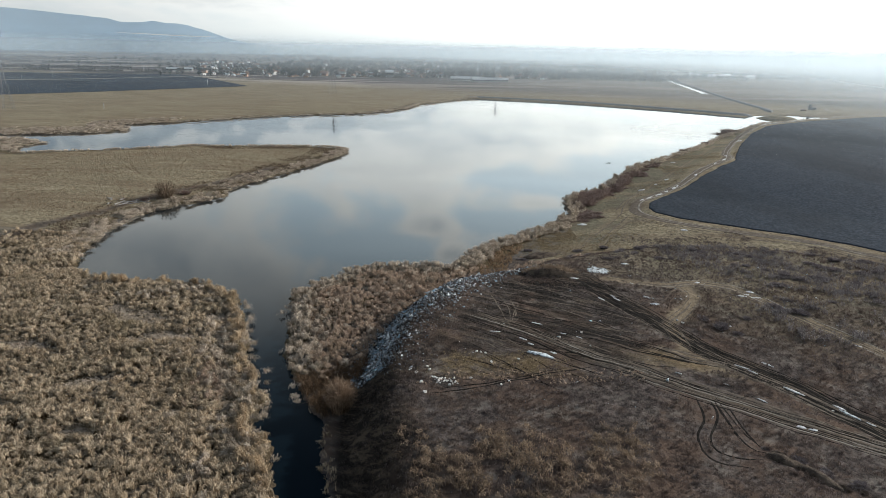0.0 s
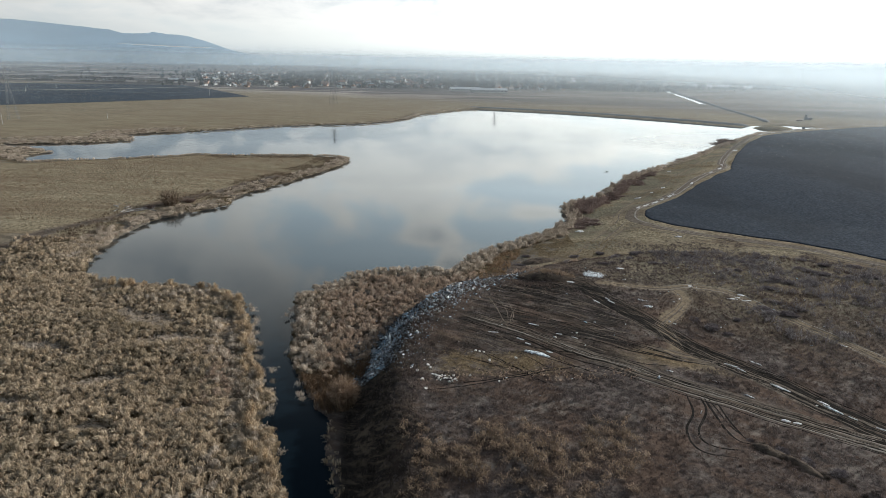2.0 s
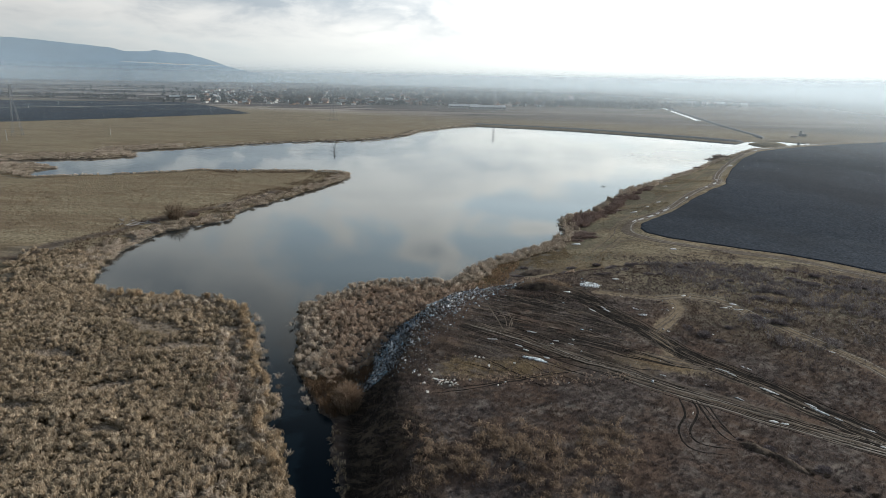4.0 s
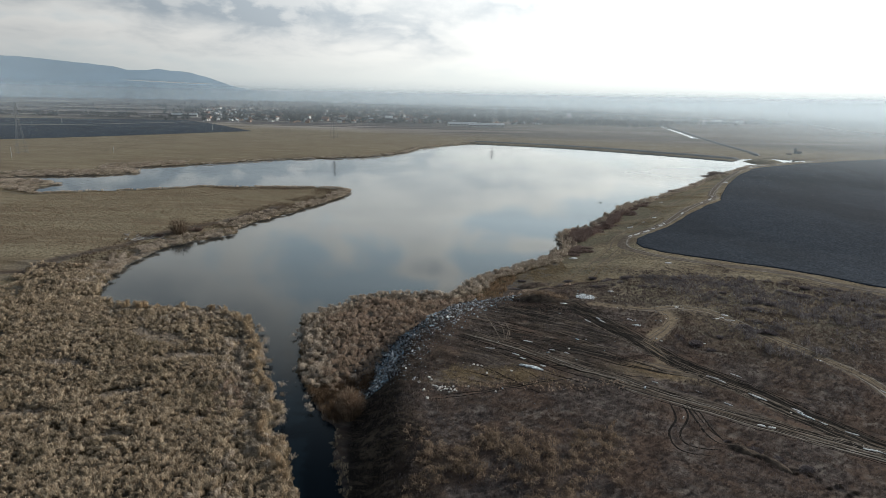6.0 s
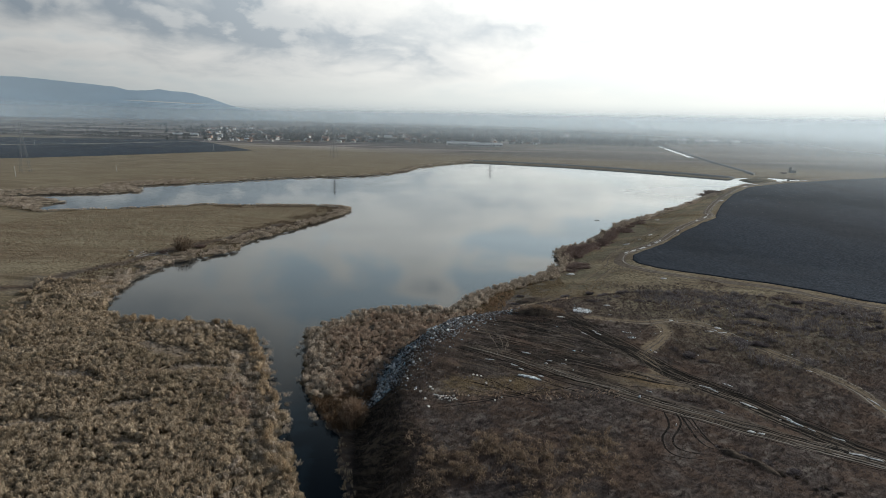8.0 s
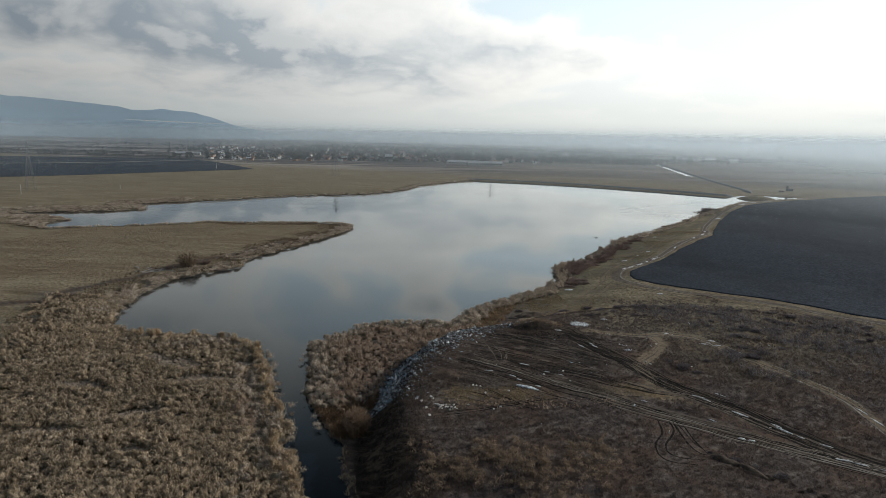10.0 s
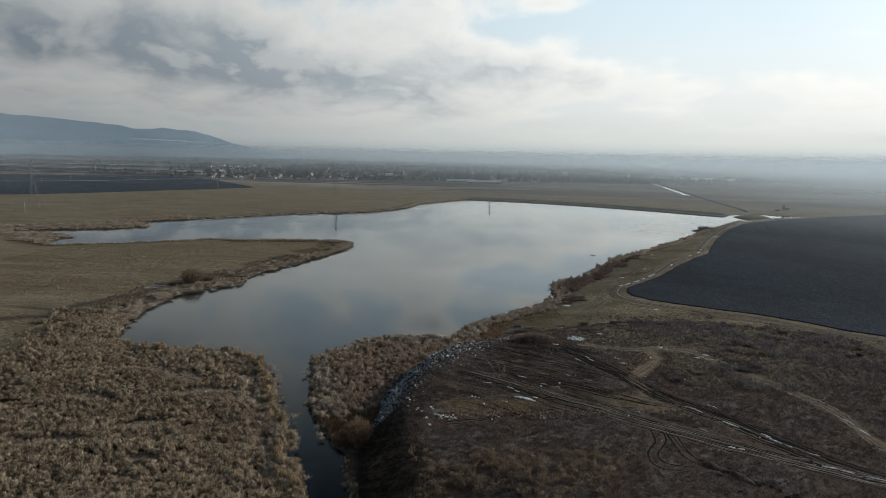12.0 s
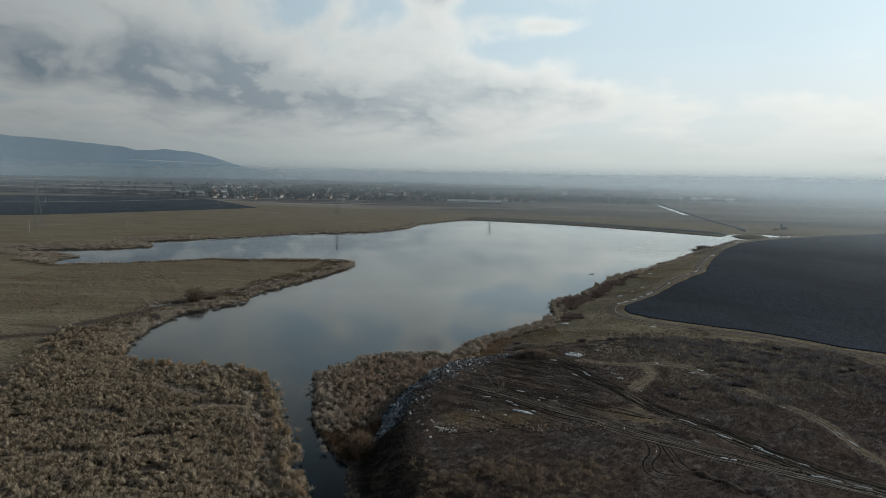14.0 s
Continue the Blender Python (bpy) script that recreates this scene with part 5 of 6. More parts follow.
def tree(tall, crown, n, seed, label, mat=None, fir=False):
    ob = tagged(new("tree"), label, "tree", "trees round the village")
    r = random.Random(seed)
    bm = bmesh.new()
    c = bmesh.ops.create_cone(bm, segments=6, radius1=tall * 0.03, radius2=tall * 0.008, depth=tall * (0.95 if fir else 0.7), cap_ends=True)
    bmesh.ops.translate(bm, verts=c["verts"], vec=(0, 0, tall * (0.45 if fir else 0.33)))
    for k in range(0 if fir else 7):
        a, z = r.uniform(0, 6.28), tall * r.uniform(0.25, 0.55)
        c = bmesh.ops.create_cone(bm, segments=5, radius1=tall * 0.012, radius2=tall * 0.004, depth=tall * 0.4, cap_ends=True)
        bmesh.ops.transform(bm, verts=c["verts"], matrix=Matrix.Translation((0, 0, z)) @ Matrix.Rotation(a, 4, "Z") @ Matrix.Rotation(r.uniform(0.5, 0.9), 4, "Y") @ Matrix.Translation((0, 0, tall * 0.2)))
    part("trunk", bm, M_BARK, ob)
    rng = np.random.default_rng(seed)
    u = rng.normal(0, 1, (n, 3))
    u /= np.linalg.norm(u, axis=1)[:, None]
    u *= rng.uniform(0.3, 1, (n, 1)) ** 0.5
    if fir:
        h = rng.uniform(0.12, 1, n)
        p = np.stack([u[:, 0] * crown * (1.05 - h), u[:, 1] * crown * (1.05 - h), h * tall], 1)
    else:
        p = u * np.array([crown, crown, tall * 0.36]) + np.array([0, 0, tall * 0.64])
        p[:, :2] *= (0.75 + 0.5 * np.sin(np.arctan2(u[:, 1], u[:, 0]) * 3 + seed))[:, None]
    q = p + rng.normal(0, 0.16 * crown, (n, 3)) + np.array([0, 0, 0.0 if fir else 0.1 * crown])
    s = rng.normal(0, 0.075 * crown if not fir else 0.13 * crown, (n, 3))
    v = np.stack([p - s, p + s, q], 1).reshape(-1, 3)
    soup("crown", v, np.arange(3 * n).reshape(-1, 3), mat or M_WOODS, ob)
    return ob


def cottage(w, d, h, rise, wall, roof, label):
    """A small far house: walls with gables, a roof of two slopes, one window."""
    ob = tagged(new("house"), label, "house", "houses of the village")
    bm = bmesh.new()
    box(bm, -w / 2, -d / 2, -1, w / 2, d / 2, h)
    for s in (-1, 1):
        bm.faces.new([bm.verts.new(c) for c in ((s * w / 2, -d / 2, h), (s * w / 2, d / 2, h), (s * w / 2, 0, h + rise))])
    part("wall", bm, wall, ob)
    bm = bmesh.new()
    for s in (-1, 1):
        bm.faces.new([bm.verts.new(c) for c in ((-w / 2 - 0.4, s * (d / 2 + 0.4), h - 0.1), (w / 2 + 0.4, s * (d / 2 + 0.4), h - 0.1), (w / 2 + 0.4, 0, h + rise + 0.1), (-w / 2 - 0.4, 0, h + rise + 0.1))])
    bmesh.ops.solidify(bm, geom=bm.faces[:], thickness=0.2)
    part("roof", bm, roof, ob)
    boxes("window", M_PANE, ob, (-1.6, -d / 2 - 0.06, 0.9, 0.6, -d / 2 + 0.05, 2.1))
    return ob


def far_houses(places, r):
    """The hindmost roofs and walls, which run together in the haze."""
    for name, mat, roof in (("far_walls", M_WALLS[0], False), ("far_roofs", M_ROOFS[0], True)):
        rr = random.Random(8)
        bm = bmesh.new()
        for x, y in places:
            w, d, h, z = rr.uniform(6, 10), rr.uniform(5, 7), rr.uniform(2.6, 4.5), float(height(x, y))
            if roof:
                a = [bm.verts.new((x + i * (w / 2 + 0.4), y + j * (d / 2 + 0.4), z + h)) for i, j in ((-1, -1), (1, -1), (1, 1), (-1, 1))]
                b = [bm.verts.new((x + i * (w / 2 + 0.4), y, z + h + 2.2)) for i in (-1, 1)]
                for f in ((a[0], a[1], b[1], b[0]), (a[2], a[3], b[0], b[1]), (a[1], a[2], b[1]), (a[3], a[0], b[0]), (a[3], a[2], a[1], a[0])):
                    bm.faces.new(f)
            else:
                box(bm, x - w / 2, y - d / 2, z - 1, x + w / 2, y + d / 2, z + h)
        tagged(part(name, bm, mat), "crowded houses at the back of the village", "houses", kind="stuff")


def village():
    kinds = [house(10, 8, 3.2, 2.6, M_WALLS[0], M_ROOFS[0], "plastered village house with a clay-tile roof"),
             house(11, 9, 5.8, 2.8, M_WALLS[0], M_ROOFS[0], "two-storey plastered house with a hipped tile roof", True),
             house(9, 7, 3.0, 2.4, M_WALLS[1], M_ROOFS[0], "small brick house with a clay-tile roof"),
             house(12, 8, 3.4, 2.0, M_WALLS[2], M_ROOFS[1], "grey rendered house with a sheet-metal roof"),
             house(8, 6, 3.0, 1.6, M_WALLS[0], M_ROOFS[2], "low house with a bright sheet-metal roof"),
             cottage(9, 7, 3.0, 2.4, M_WALLS[2], M_ROOFS[0], "low grey cottage with a dark tile roof"), cottage(8, 6, 2.8, 2.2, M_WALLS[1], M_ROOFS[0], "low brick cottage with a dark tile roof"),
             cottage(10, 6, 3.0, 1.8, M_WALLS[0], M_ROOFS[1], "plastered cottage with a grey sheet roof"), cottage(7, 5, 2.6, 1.2, M_WALLS[0], M_ROOFS[2], "small shed with a bright sheet-metal roof")]
    trees = [tree(11, 4.2, 700, 3, "tall bare tree between village houses"), tree(8, 3.4, 600, 4, "bare round-crowned garden tree"), tree(13, 2.4, 420, 5, "dark fir tree in a village garden", M_FIR, True)]
    r = random.Random(5)
    spots = []
    tries = 0

    def front(az):
        """How far off the village begins, by bearing in degrees."""
        return float(np.interp(az, [-23, -19, -12, -5, 2, 7, 12, 16, 18], [890, 850, 850, 900, 930, 900, 1010, 1200, 1300]))
    while len(spots) < 420 and tries < 20000:
        tries += 1
        deg = r.uniform(-22.5, 17.5)
        dist = front(deg) + 760 * r.random() ** 1.35
        x, y = dist * math.sin(radians(deg)), dist * math.cos(radians(deg))
        if (-20 < x < 110 and y < 890) or any((x - a) ** 2 + (y - b) ** 2 < 14 ** 2 for a, b in spots):
            continue
        spots.append((x, y))
    spots.sort(key=lambda q: math.hypot(*q))
    for i, (x, y) in enumerate(spots[:270]):
        k = kinds[r.choice((0, 0, 2, 1, 5, 5, 6, 6, 7, 8)) if i % 2 else r.choice((5, 6, 6, 7, 7, 8, 8))]
        s = r.uniform(0.62, 0.92)
        copy_thing(k, pose(x, y, float(height(x, y)), 0, 0, r.choice((0, 90, 8, -12, 80, 180)) + r.uniform(-6, 6)) @ Matrix.Diagonal((s, s, s, 1)))
    far_houses(spots[270:], r)
    count = 0
    while count < 295:
        deg = r.uniform(-26, 18.5)
        dist = front(deg) - 25 + 700 * r.random() ** 1.5
        x, y = dist * math.sin(radians(deg)), dist * math.cos(radians(deg))
        if any((x - a) ** 2 + (y - b) ** 2 < 6 ** 2 for a, b in spots) or (-20 < x < 110 and y < 890):
            continue
        count += 1
        s = r.uniform(0.55, 1.05)
        copy_thing(r.choice((trees[0], trees[0], trees[1], trees[1], trees[1], trees[2])), pose(x, y, float(height(x, y)), 0, 0, r.uniform(0, 360)) @ Matrix.Diagonal((s, s, s, 1)))
    # the first of each kind stands in the front row
    for i, k in enumerate(kinds + trees):
        x, y = -190 + 24 * i, 905 + 9 * (i % 3)
        k.matrix_basis = pose(x, y, float(height(x, y)), 0, 0, 5 * i)
    for x, y in ((452, 1172), (466, 1140), (480, 1190), (500, 1165), (520, 1200), (470, 1240), (540, 1150), (700, 1350), (730, 1380), (1010, 1500)):
        copy_thing(kinds[4], pose(x, y, float(height(x, y)), 0, 0, r.uniform(-10, 10)) @ Matrix.Diagonal((1.6, 1.3, 1.2, 1)))


village()


def hall(x, y, turn, w, d, h, label):
    ob = tagged(new("farm_hall"), label, "farm building", "farm halls by the village")
    boxes("wall", M_WALLS[2], ob, (-w / 2, -d / 2, -1, w / 2, d / 2, h))
    bm = bmesh.new()
    for s in (-1, 1):
        vs = [bm.verts.new(c) for c in ((-w / 2 - 0.6, s * (d / 2 + 0.6), h), (w / 2 + 0.6, s * (d / 2 + 0.6), h), (w / 2 + 0.6, 0, h + 2.4), (-w / 2 - 0.6, 0, h + 2.4))]
        bm.faces.new(vs)
    bmesh.ops.solidify(bm, geom=bm.faces[:], thickness=0.25)
    part("roof", bm, M_ROOFS[2], ob)
    for i in range(10):
        px = (i + 0.5) / 10 * w - w / 2
        boxes("window", M_PANE, ob, (px - 1.2, -d / 2 - 0.06, h * 0.45, px + 1.2, -d / 2 + 0.06, h * 0.8))
    ob.matrix_basis = pose(x, y, float(height(x, y)), 0, 0, turn)
    return ob


hall(45, 814, 14, 48, 11, 3.0, "long low farm hall with a bright metal roof")
hall(14, 838, 14, 40, 10, 2.8, "second low farm hall behind the first")
hall(-428, 941, 10, 16, 8, 3.4, "low white farm shed beyond the dark field")
hall(-408, 952, 10, 11, 8, 3.2, "small white farm shed beyond the dark field")
hall(-95, 905, 4, 11, 9, 7.0, "pale three-storey block at the village edge")


def woods(name, box_, n, tall, seed, label, cut=0.45):
    """Far trees that run together: a trunk and a ragged crown of small twigs each."""
    rng = np.random.default_rng(seed)
    x0, y0, x1, y1 = box_
    x, y = rng.uniform(x0, x1, n), rng.uniform(y0, y1, n)
    ok = fbm(x, y, 0.012, 3, seed) > cut
    x, y = x[ok], y[ok]
    k, q = len(x), 46
    h = np.repeat(tall * rng.uniform(0.5, 1.25, k), q)
    c = np.repeat(np.stack([x, y, height(x, y)], 1), q, 0)
    u = rng.normal(0, 1, (k * q, 3))
    u /= np.linalg.norm(u, axis=1)[:, None]
    u *= rng.uniform(0.2, 1, (k * q, 1)) ** 0.6
    wide = np.repeat(rng.uniform(0.28, 0.5, k), q)
    p = c + u * np.stack([wide * h, wide * h, 0.42 * h], 1) + np.stack([h * 0, h * 0, 0.55 * h], 1)
    s, e = rng.normal(0, 1, (k * q, 3)) * (0.07 * h)[:, None], rng.normal(0, 1, (k * q, 3)) * (0.12 * h)[:, None]
    p[::q], s[::q], e[::q] = c[::q] + np.array([0, 0, 0.1]), np.array([0.25, 0.1, 0]), np.stack([h[::q] * 0, h[::q] * 0, 0.8 * h[::q]], 1)
    v = np.stack([p - s, p + s, p + e], 1).reshape(-1, 3)
    tagged(soup(name, v, np.arange(3 * k * q).reshape(-1, 3), M_WOODS), label, "woods", kind="stuff")


woods("far_woods", (-900, 860, -330, 1000), 420, 4, 61, "bare hedges and copses across the far fields")
woods("far_woods", (-420, 1000, 470, 1900), 2600, 8, 62, "bare trees filling the village's back gardens", 0.3)
woods("far_woods", (-900, 1100, 900, 3000), 900, 9, 63, "scattered bare woods over the hazy plain")
woods("far_woods", (560, 1080, 900, 1300), 260, 8, 64, "dark copse on the plain", 0.3)
woods("far_woods", (-40, 900, 330, 1120), 520, 7, 66, "bare trees between the eastern village houses", 0.3)
woods("far_woods", (-340, 850, 60, 1010), 640, 5.5, 65, "bare trees along the village's front gardens", 0.4)

for i, (x0, y0, x1, y1) in enumerate(((-1000, 880, -420, 905), (-900, 1000, -380, 1040), (-1100, 1250, -300, 1290), (-1300, 1600, -500, 1640), (330, 1150, 620, 1180), (480, 1400, 1000, 1440))):
    woods("hedgerow", (x0, y0, x1, 0.7 * y0 + 0.3 * y1), 520, 3.4, 70 + i, "dark bare hedgerow between the far fields", 0.38)
for i, line in enumerate(([(-820, 930), (-600, 945), (-400, 960)], [(-1150, 1150), (-800, 1180), (-520, 1190)], [(-1500, 1700), (-1100, 1760), (-700, 1780)], [(420, 1330), (700, 1300), (900, 1310)])):
    tagged(ribbon("field_track", line, 7 + 3 * i, M_ROAD, step=12, lift=0.3, across=5, wobble=2, seed=50 + i), "pale dirt track between far fields", "track", kind="structure")


tagged(ribbon("field_track", [(-520, 600), (-463, 628), (-399, 683), (-337, 778)], 3.0, M_ROAD, step=6, lift=0.55, across=5, wobble=1, seed=61), "pale dirt track across the dark field", "track", kind="structure")


# ---- canal below the dam ----
CANAL = [(226, 462), (238, 531), (250, 598), (286, 763), (323, 930), (340, 1000)]
tagged(ribbon("canal", CANAL, 6.0, M_WATER, step=4, lift=0.5, across=5, wobble=0.5, seed=5, start=0.36), "straight canal shining with sky light", "canal", kind="structure")
tagged(ribbon("canal_bank", CANAL, 5.0, M_DAM, 8.0, 4, 0.7, 7, 0.5, 0.3, 6), "dark earth bank beside the canal", "bank", kind="structure")


# ---- power line ----
def pylon():
    ob = tagged(new("pylon"), "grey lattice steel power pylon in the meadow", "pylon", "pylons of the power line")
    H = 30.0

    def half(z):
        return 2.6 - 1.9 * z / 20 if z < 20 else 0.7 - 0.3 * (z - 20) / 10

    def swept(bm, line, w):
        """One unbroken square bar along a line of corners."""
        rings = []
        for i, p in enumerate(line):
            p = Vector(p)
            d = (Vector(line[min(i + 1, len(line) - 1)]) - Vector(line[max(i - 1, 0)])).normalized()
            s = d.cross(Vector((0.37, 0.21, 0.9))).normalized()
            u = d.cross(s)
            rings.append([bm.verts.new(p + w / 2 * (a * s + b * u)) for a, b in ((1, 1), (1, -1), (-1, -1), (-1, 1))])
        for a, b in zip(rings, rings[1:]):
            for k in range(4):
                bm.faces.new([a[k], a[(k + 1) % 4], b[(k + 1) % 4], b[k]])
        bm.faces.new(rings[0])
        bm.faces.new(rings[-1])
    levels = [0, 5, 9.5, 13.5, 17, 20, 22.5, 25, 27.5, 30]
    for sx, sy in ((1, 1), (1, -1), (-1, 1), (-1, -1)):
        bm = bmesh.new()
        swept(bm, [(sx * half(z), sy * half(z), z - (0.4 if z == 0 else 0)) for z in levels], 0.12)
        part("leg", bm, M_STEEL, ob)
    for k in range(8):
        rot = Matrix.Rotation(k // 2 * math.pi / 2, 4, "Z")
        bm = bmesh.new()
        swept(bm, [rot @ Vector((half(z) * (1 if (i + k) % 2 else -1), half(z), z)) for i, z in enumerate(levels)], 0.04)
        part("bracing", bm, M_STEEL, ob)
    for z, l in ((20, 4.2), (23.5, 5.2), (27, 3.8)):
        bm = bmesh.new()
        swept(bm, [(-l, 0.05, z), (0, 0.4, z), (l, 0, z + 0.05), (0, -0.4, z), (-l, 0, z), (0, 0, z + 1.3), (l, 0.05, z)], 0.13)
        arm = part("cross_arm", bm, M_STEEL, ob)
        for s in (-1, 1):
            bm = bmesh.new()
            for i in range(5):
                c = bmesh.ops.create_cone(bm, segments=6, radius1=0.14, radius2=0.08, depth=0.2, cap_ends=True)
                bmesh.ops.translate(bm, verts=c["verts"], vec=(s * l, 0, z - 0.2 - 0.25 * i))
            part("insulator", bm, M_PANE, arm)
    return ob


LINE = [(-414, 178), (-260, 359), (-106, 540), (48, 721), (202, 902), (356, 1083)]
first = pylon()
for i, (x, y) in enumerate(LINE):
    m = pose(x, y, float(height(x, y)), 0, 0, -40.4)
    if i == 0:
        first.matrix_basis = m
    else:
        copy_thing(first, m)
side = Vector((math.cos(radians(-40.4)), math.sin(radians(-40.4)), 0))
for (ax, ay), (bx, by) in zip(LINE, LINE[1:]):
    for z, l in ((20, 4.2), (23.5, 5.2), (27, 3.8)):
        for s in (-1, 1):
            a = Vector((ax, ay, float(height(ax, ay)) + z - 1.3)) + side * s * l
            b = Vector((bx, by, float(height(bx, by)) + z - 1.3)) + side * s * l
            cu = bpy.data.curves.new("power_cable", "CURVE")
            cu.dimensions, cu.bevel_depth, cu.bevel_resolution = "3D", 0.025, 0
            sp = cu.splines.new("POLY")
            sp.points.add(16)
            for k in range(17):
                t = k / 16
                p = a.lerp(b, t) - Vector((0, 0, 5.5 * 4 * t * (1 - t)))
                sp.points[k].co = (*p, 1)
            cu.materials.append(M_STEEL)
            tagged(new("power_cable", cu), "thin sagging power cable between pylons", "cable", "cables of the power line")


def pole(x, y, h, first=[]):
    if not first:
        ob = tagged(new("utility_pole"), "slim pale concrete utility pole in the field", "pole", "utility poles in the fields")
        bm = bmesh.new()
        c = bmesh.ops.create_cone(bm, segments=8, radius1=0.17, radius2=0.09, depth=10, cap_ends=True)
        bmesh.ops.translate(bm, verts=c["verts"], vec=(0, 0, 4.7))
        part("shaft", bm, M_CONCRETE, ob)
        arm = boxes("cross_arm", M_STEEL, ob, (-0.9, -0.06, 9.0, 0.9, 0.06, 9.14))
        for s in (-0.8, 0, 0.8):
            boxes("insulator", M_CONCRETE, arm, (s - 0.06, -0.06, 9.14, s + 0.06, 0.06, 9.4))
        first.append(ob)
        ob.matrix_basis = pose(x, y, float(height(x, y)), 0, 0, -40) @ Matrix.Diagonal((1, 1, h / 10, 1))
        return
    copy_thing(first[0], pose(x, y, float(height(x, y)), 0, 0, -40) @ Matrix.Diagonal((1, 1, h / 10, 1)))


for x, y, h in ((-248.7, 334.6, 6), (-214.6, 377.7, 6), (-433, 618, 9), (-449, 691, 9), (-568, 941, 14), (-440, 886, 18), (-446, 889, 18), (-244, 613, 10), (505, 1010, 14), (400, 1240, 16)):
    pole(x, y, h)


# ---- shrubs along the shores ----
tagged(tufts("thicket", scatter((28, 150, 84, 246), 2.6, 46, lambda x, y, d, q: (d < -2.0) & (x < np.interp(y, [152, 156, 167, 184, 211, 232, 246], [29, 31, 39.5, 50, 63, 72, 80]) + 3 * (fbm(x, y, 0.3, 3, 47) - 0.5)) & (q < 0.35 + 0.9 * smooth(fbm(x, y, 0.25, 3, 48), 0.3, 0.55))), 1.15, 0.5, 34, M_SHRUB, 46, 0.035, 2.6, 3.0, None, 0.5, 0.42, 0.1), "low tangled purplish-brown bare thicket behind the reeds", "thicket")
sh = [bush(1.3, 1.4, 300, M_SHRUB, "dark bare shrub on the lake bank", 1, "shrubs on the lake bank", 0.03), bush(1.7, 1.7, 380, M_SHRUB, "dense dark bare shrub on the lake bank", 2, "shrubs on the lake bank", 0.035)]
r = random.Random(9)
bank, inland = spline([(26, 148), (31, 158), (31, 167), (35, 176.5), (44, 185), (54, 203), (66, 225), (76, 237)], 0.5)
n = 0
while n < 110:
    i = r.randrange(len(bank))
    o = 1.6 + 6.5 * r.random() ** 1.3 * (1 - 0.5 * i / len(bank))
    x, y = bank[i] + inland[i] * o
    if float(water_distance(np.array([x]), np.array([y]))[0]) > -0.8:
        continue
    k = r.uniform(0.55, 1.1)
    m = pose(x, y, float(height(x, y)), 0, 0, r.uniform(0, 360)) @ Matrix.Diagonal((k * 1.35, k * 1.35, k * r.uniform(0.4, 0.7), 1))
    if n < 2:
        sh[n].matrix_basis = m
    else:
        copy_thing(sh[n % 2], m)
    n += 1
for x, y, k in ((142, 331, 2.2), (150, 338, 2.6), (146, 333, 1.6), (118, 290, 1.2), (100, 268, 1.1), (262, 470, 1.2)):
    copy_thing(sh[1], pose(x, y, float(height(x, y)), 0, 0, x * 37) @ Matrix.Diagonal((k, k, k, 1)))

big = bush(1.9, 3.6, 700, M_BIG, "large tawny bare bush at the foot of the bank", 11, "", 0.02)
fuzz("outer_crown", 3200, 2.0, 4.0, M_BIG, 12, big)
big.matrix_basis = pose(-11.8, 66.6, float(height(-11.8, 66.6)))
tall = bush(2.8, 3.6, 200, M_BROWN, "tall thin bare bush at the water's edge", 15, "bushes at the meadow's edge", 0.035)
fuzz("outer_crown", 1700, 3.4, 4.4, M_BROWN, 16, tall, 0.025)
tall.matrix_basis = pose(-75.6, 161.2, float(height(-75.6, 161.2)))
for x, y, k, lab in ((-72.5, 165.5, 0.8, "low bare bush at the meadow's edge"), (-79.5, 157.5, 0.7, "low bare bush at the meadow's edge")):
    b = copy_thing(sh[1], pose(x, y, float(height(x, y)), 0, 0, x * 31) @ Matrix.Diagonal((k, k, k * 1.3, 1)))
    tagged(b, lab, "bush", "bushes at the meadow's edge")


# fallen boughs beside the bush on the meadow's edge
def bough(x, y, l, turn, tilt):
    ob = tagged(new("fallen_bough"), "grey weathered fallen bough on the bank", "branch", "fallen boughs on the bank")
    bm = bmesh.new()
    c = bmesh.ops.create_cone(bm, segments=7, radius1=0.16, radius2=0.05, depth=l, cap_ends=True)
    for v in c["verts"]:
        v.co.x += 0.12 * math.sin(v.co.z * 1.5)
    bmesh.ops.transform(bm, verts=bm.verts, matrix=Matrix.Rotation(radians(90 - tilt), 4, "Y"))
    part("stem", bm, M_TIMBER, ob)
    for k in range(4):
        bm = bmesh.new()
        c = bmesh.ops.create_cone(bm, segments=5, radius1=0.05, radius2=0.015, depth=l * 0.4, cap_ends=True)
        bmesh.ops.transform(bm, verts=bm.verts, matrix=Matrix.Translation(((k - 1.5) * l * 0.2, 0, 0.1)) @ Matrix.Rotation(0.9 + 0.5 * k, 4, "X") @ Matrix.Translation((0, 0, l * 0.2)))
        part("side_branch", bm, M_TIMBER, ob)
    ob.matrix_basis = pose(x, y, float(height(x, y)) + 0.22, 0, 0, turn)


for i in range(9):
    bough(-80 - 3.5 * (i % 5) * 0.6 + (i // 5) * 1.2, 157 - 1.3 * (i % 4), 2.6 + 0.5 * (i % 3), 35 * i, 4 * (i % 3))


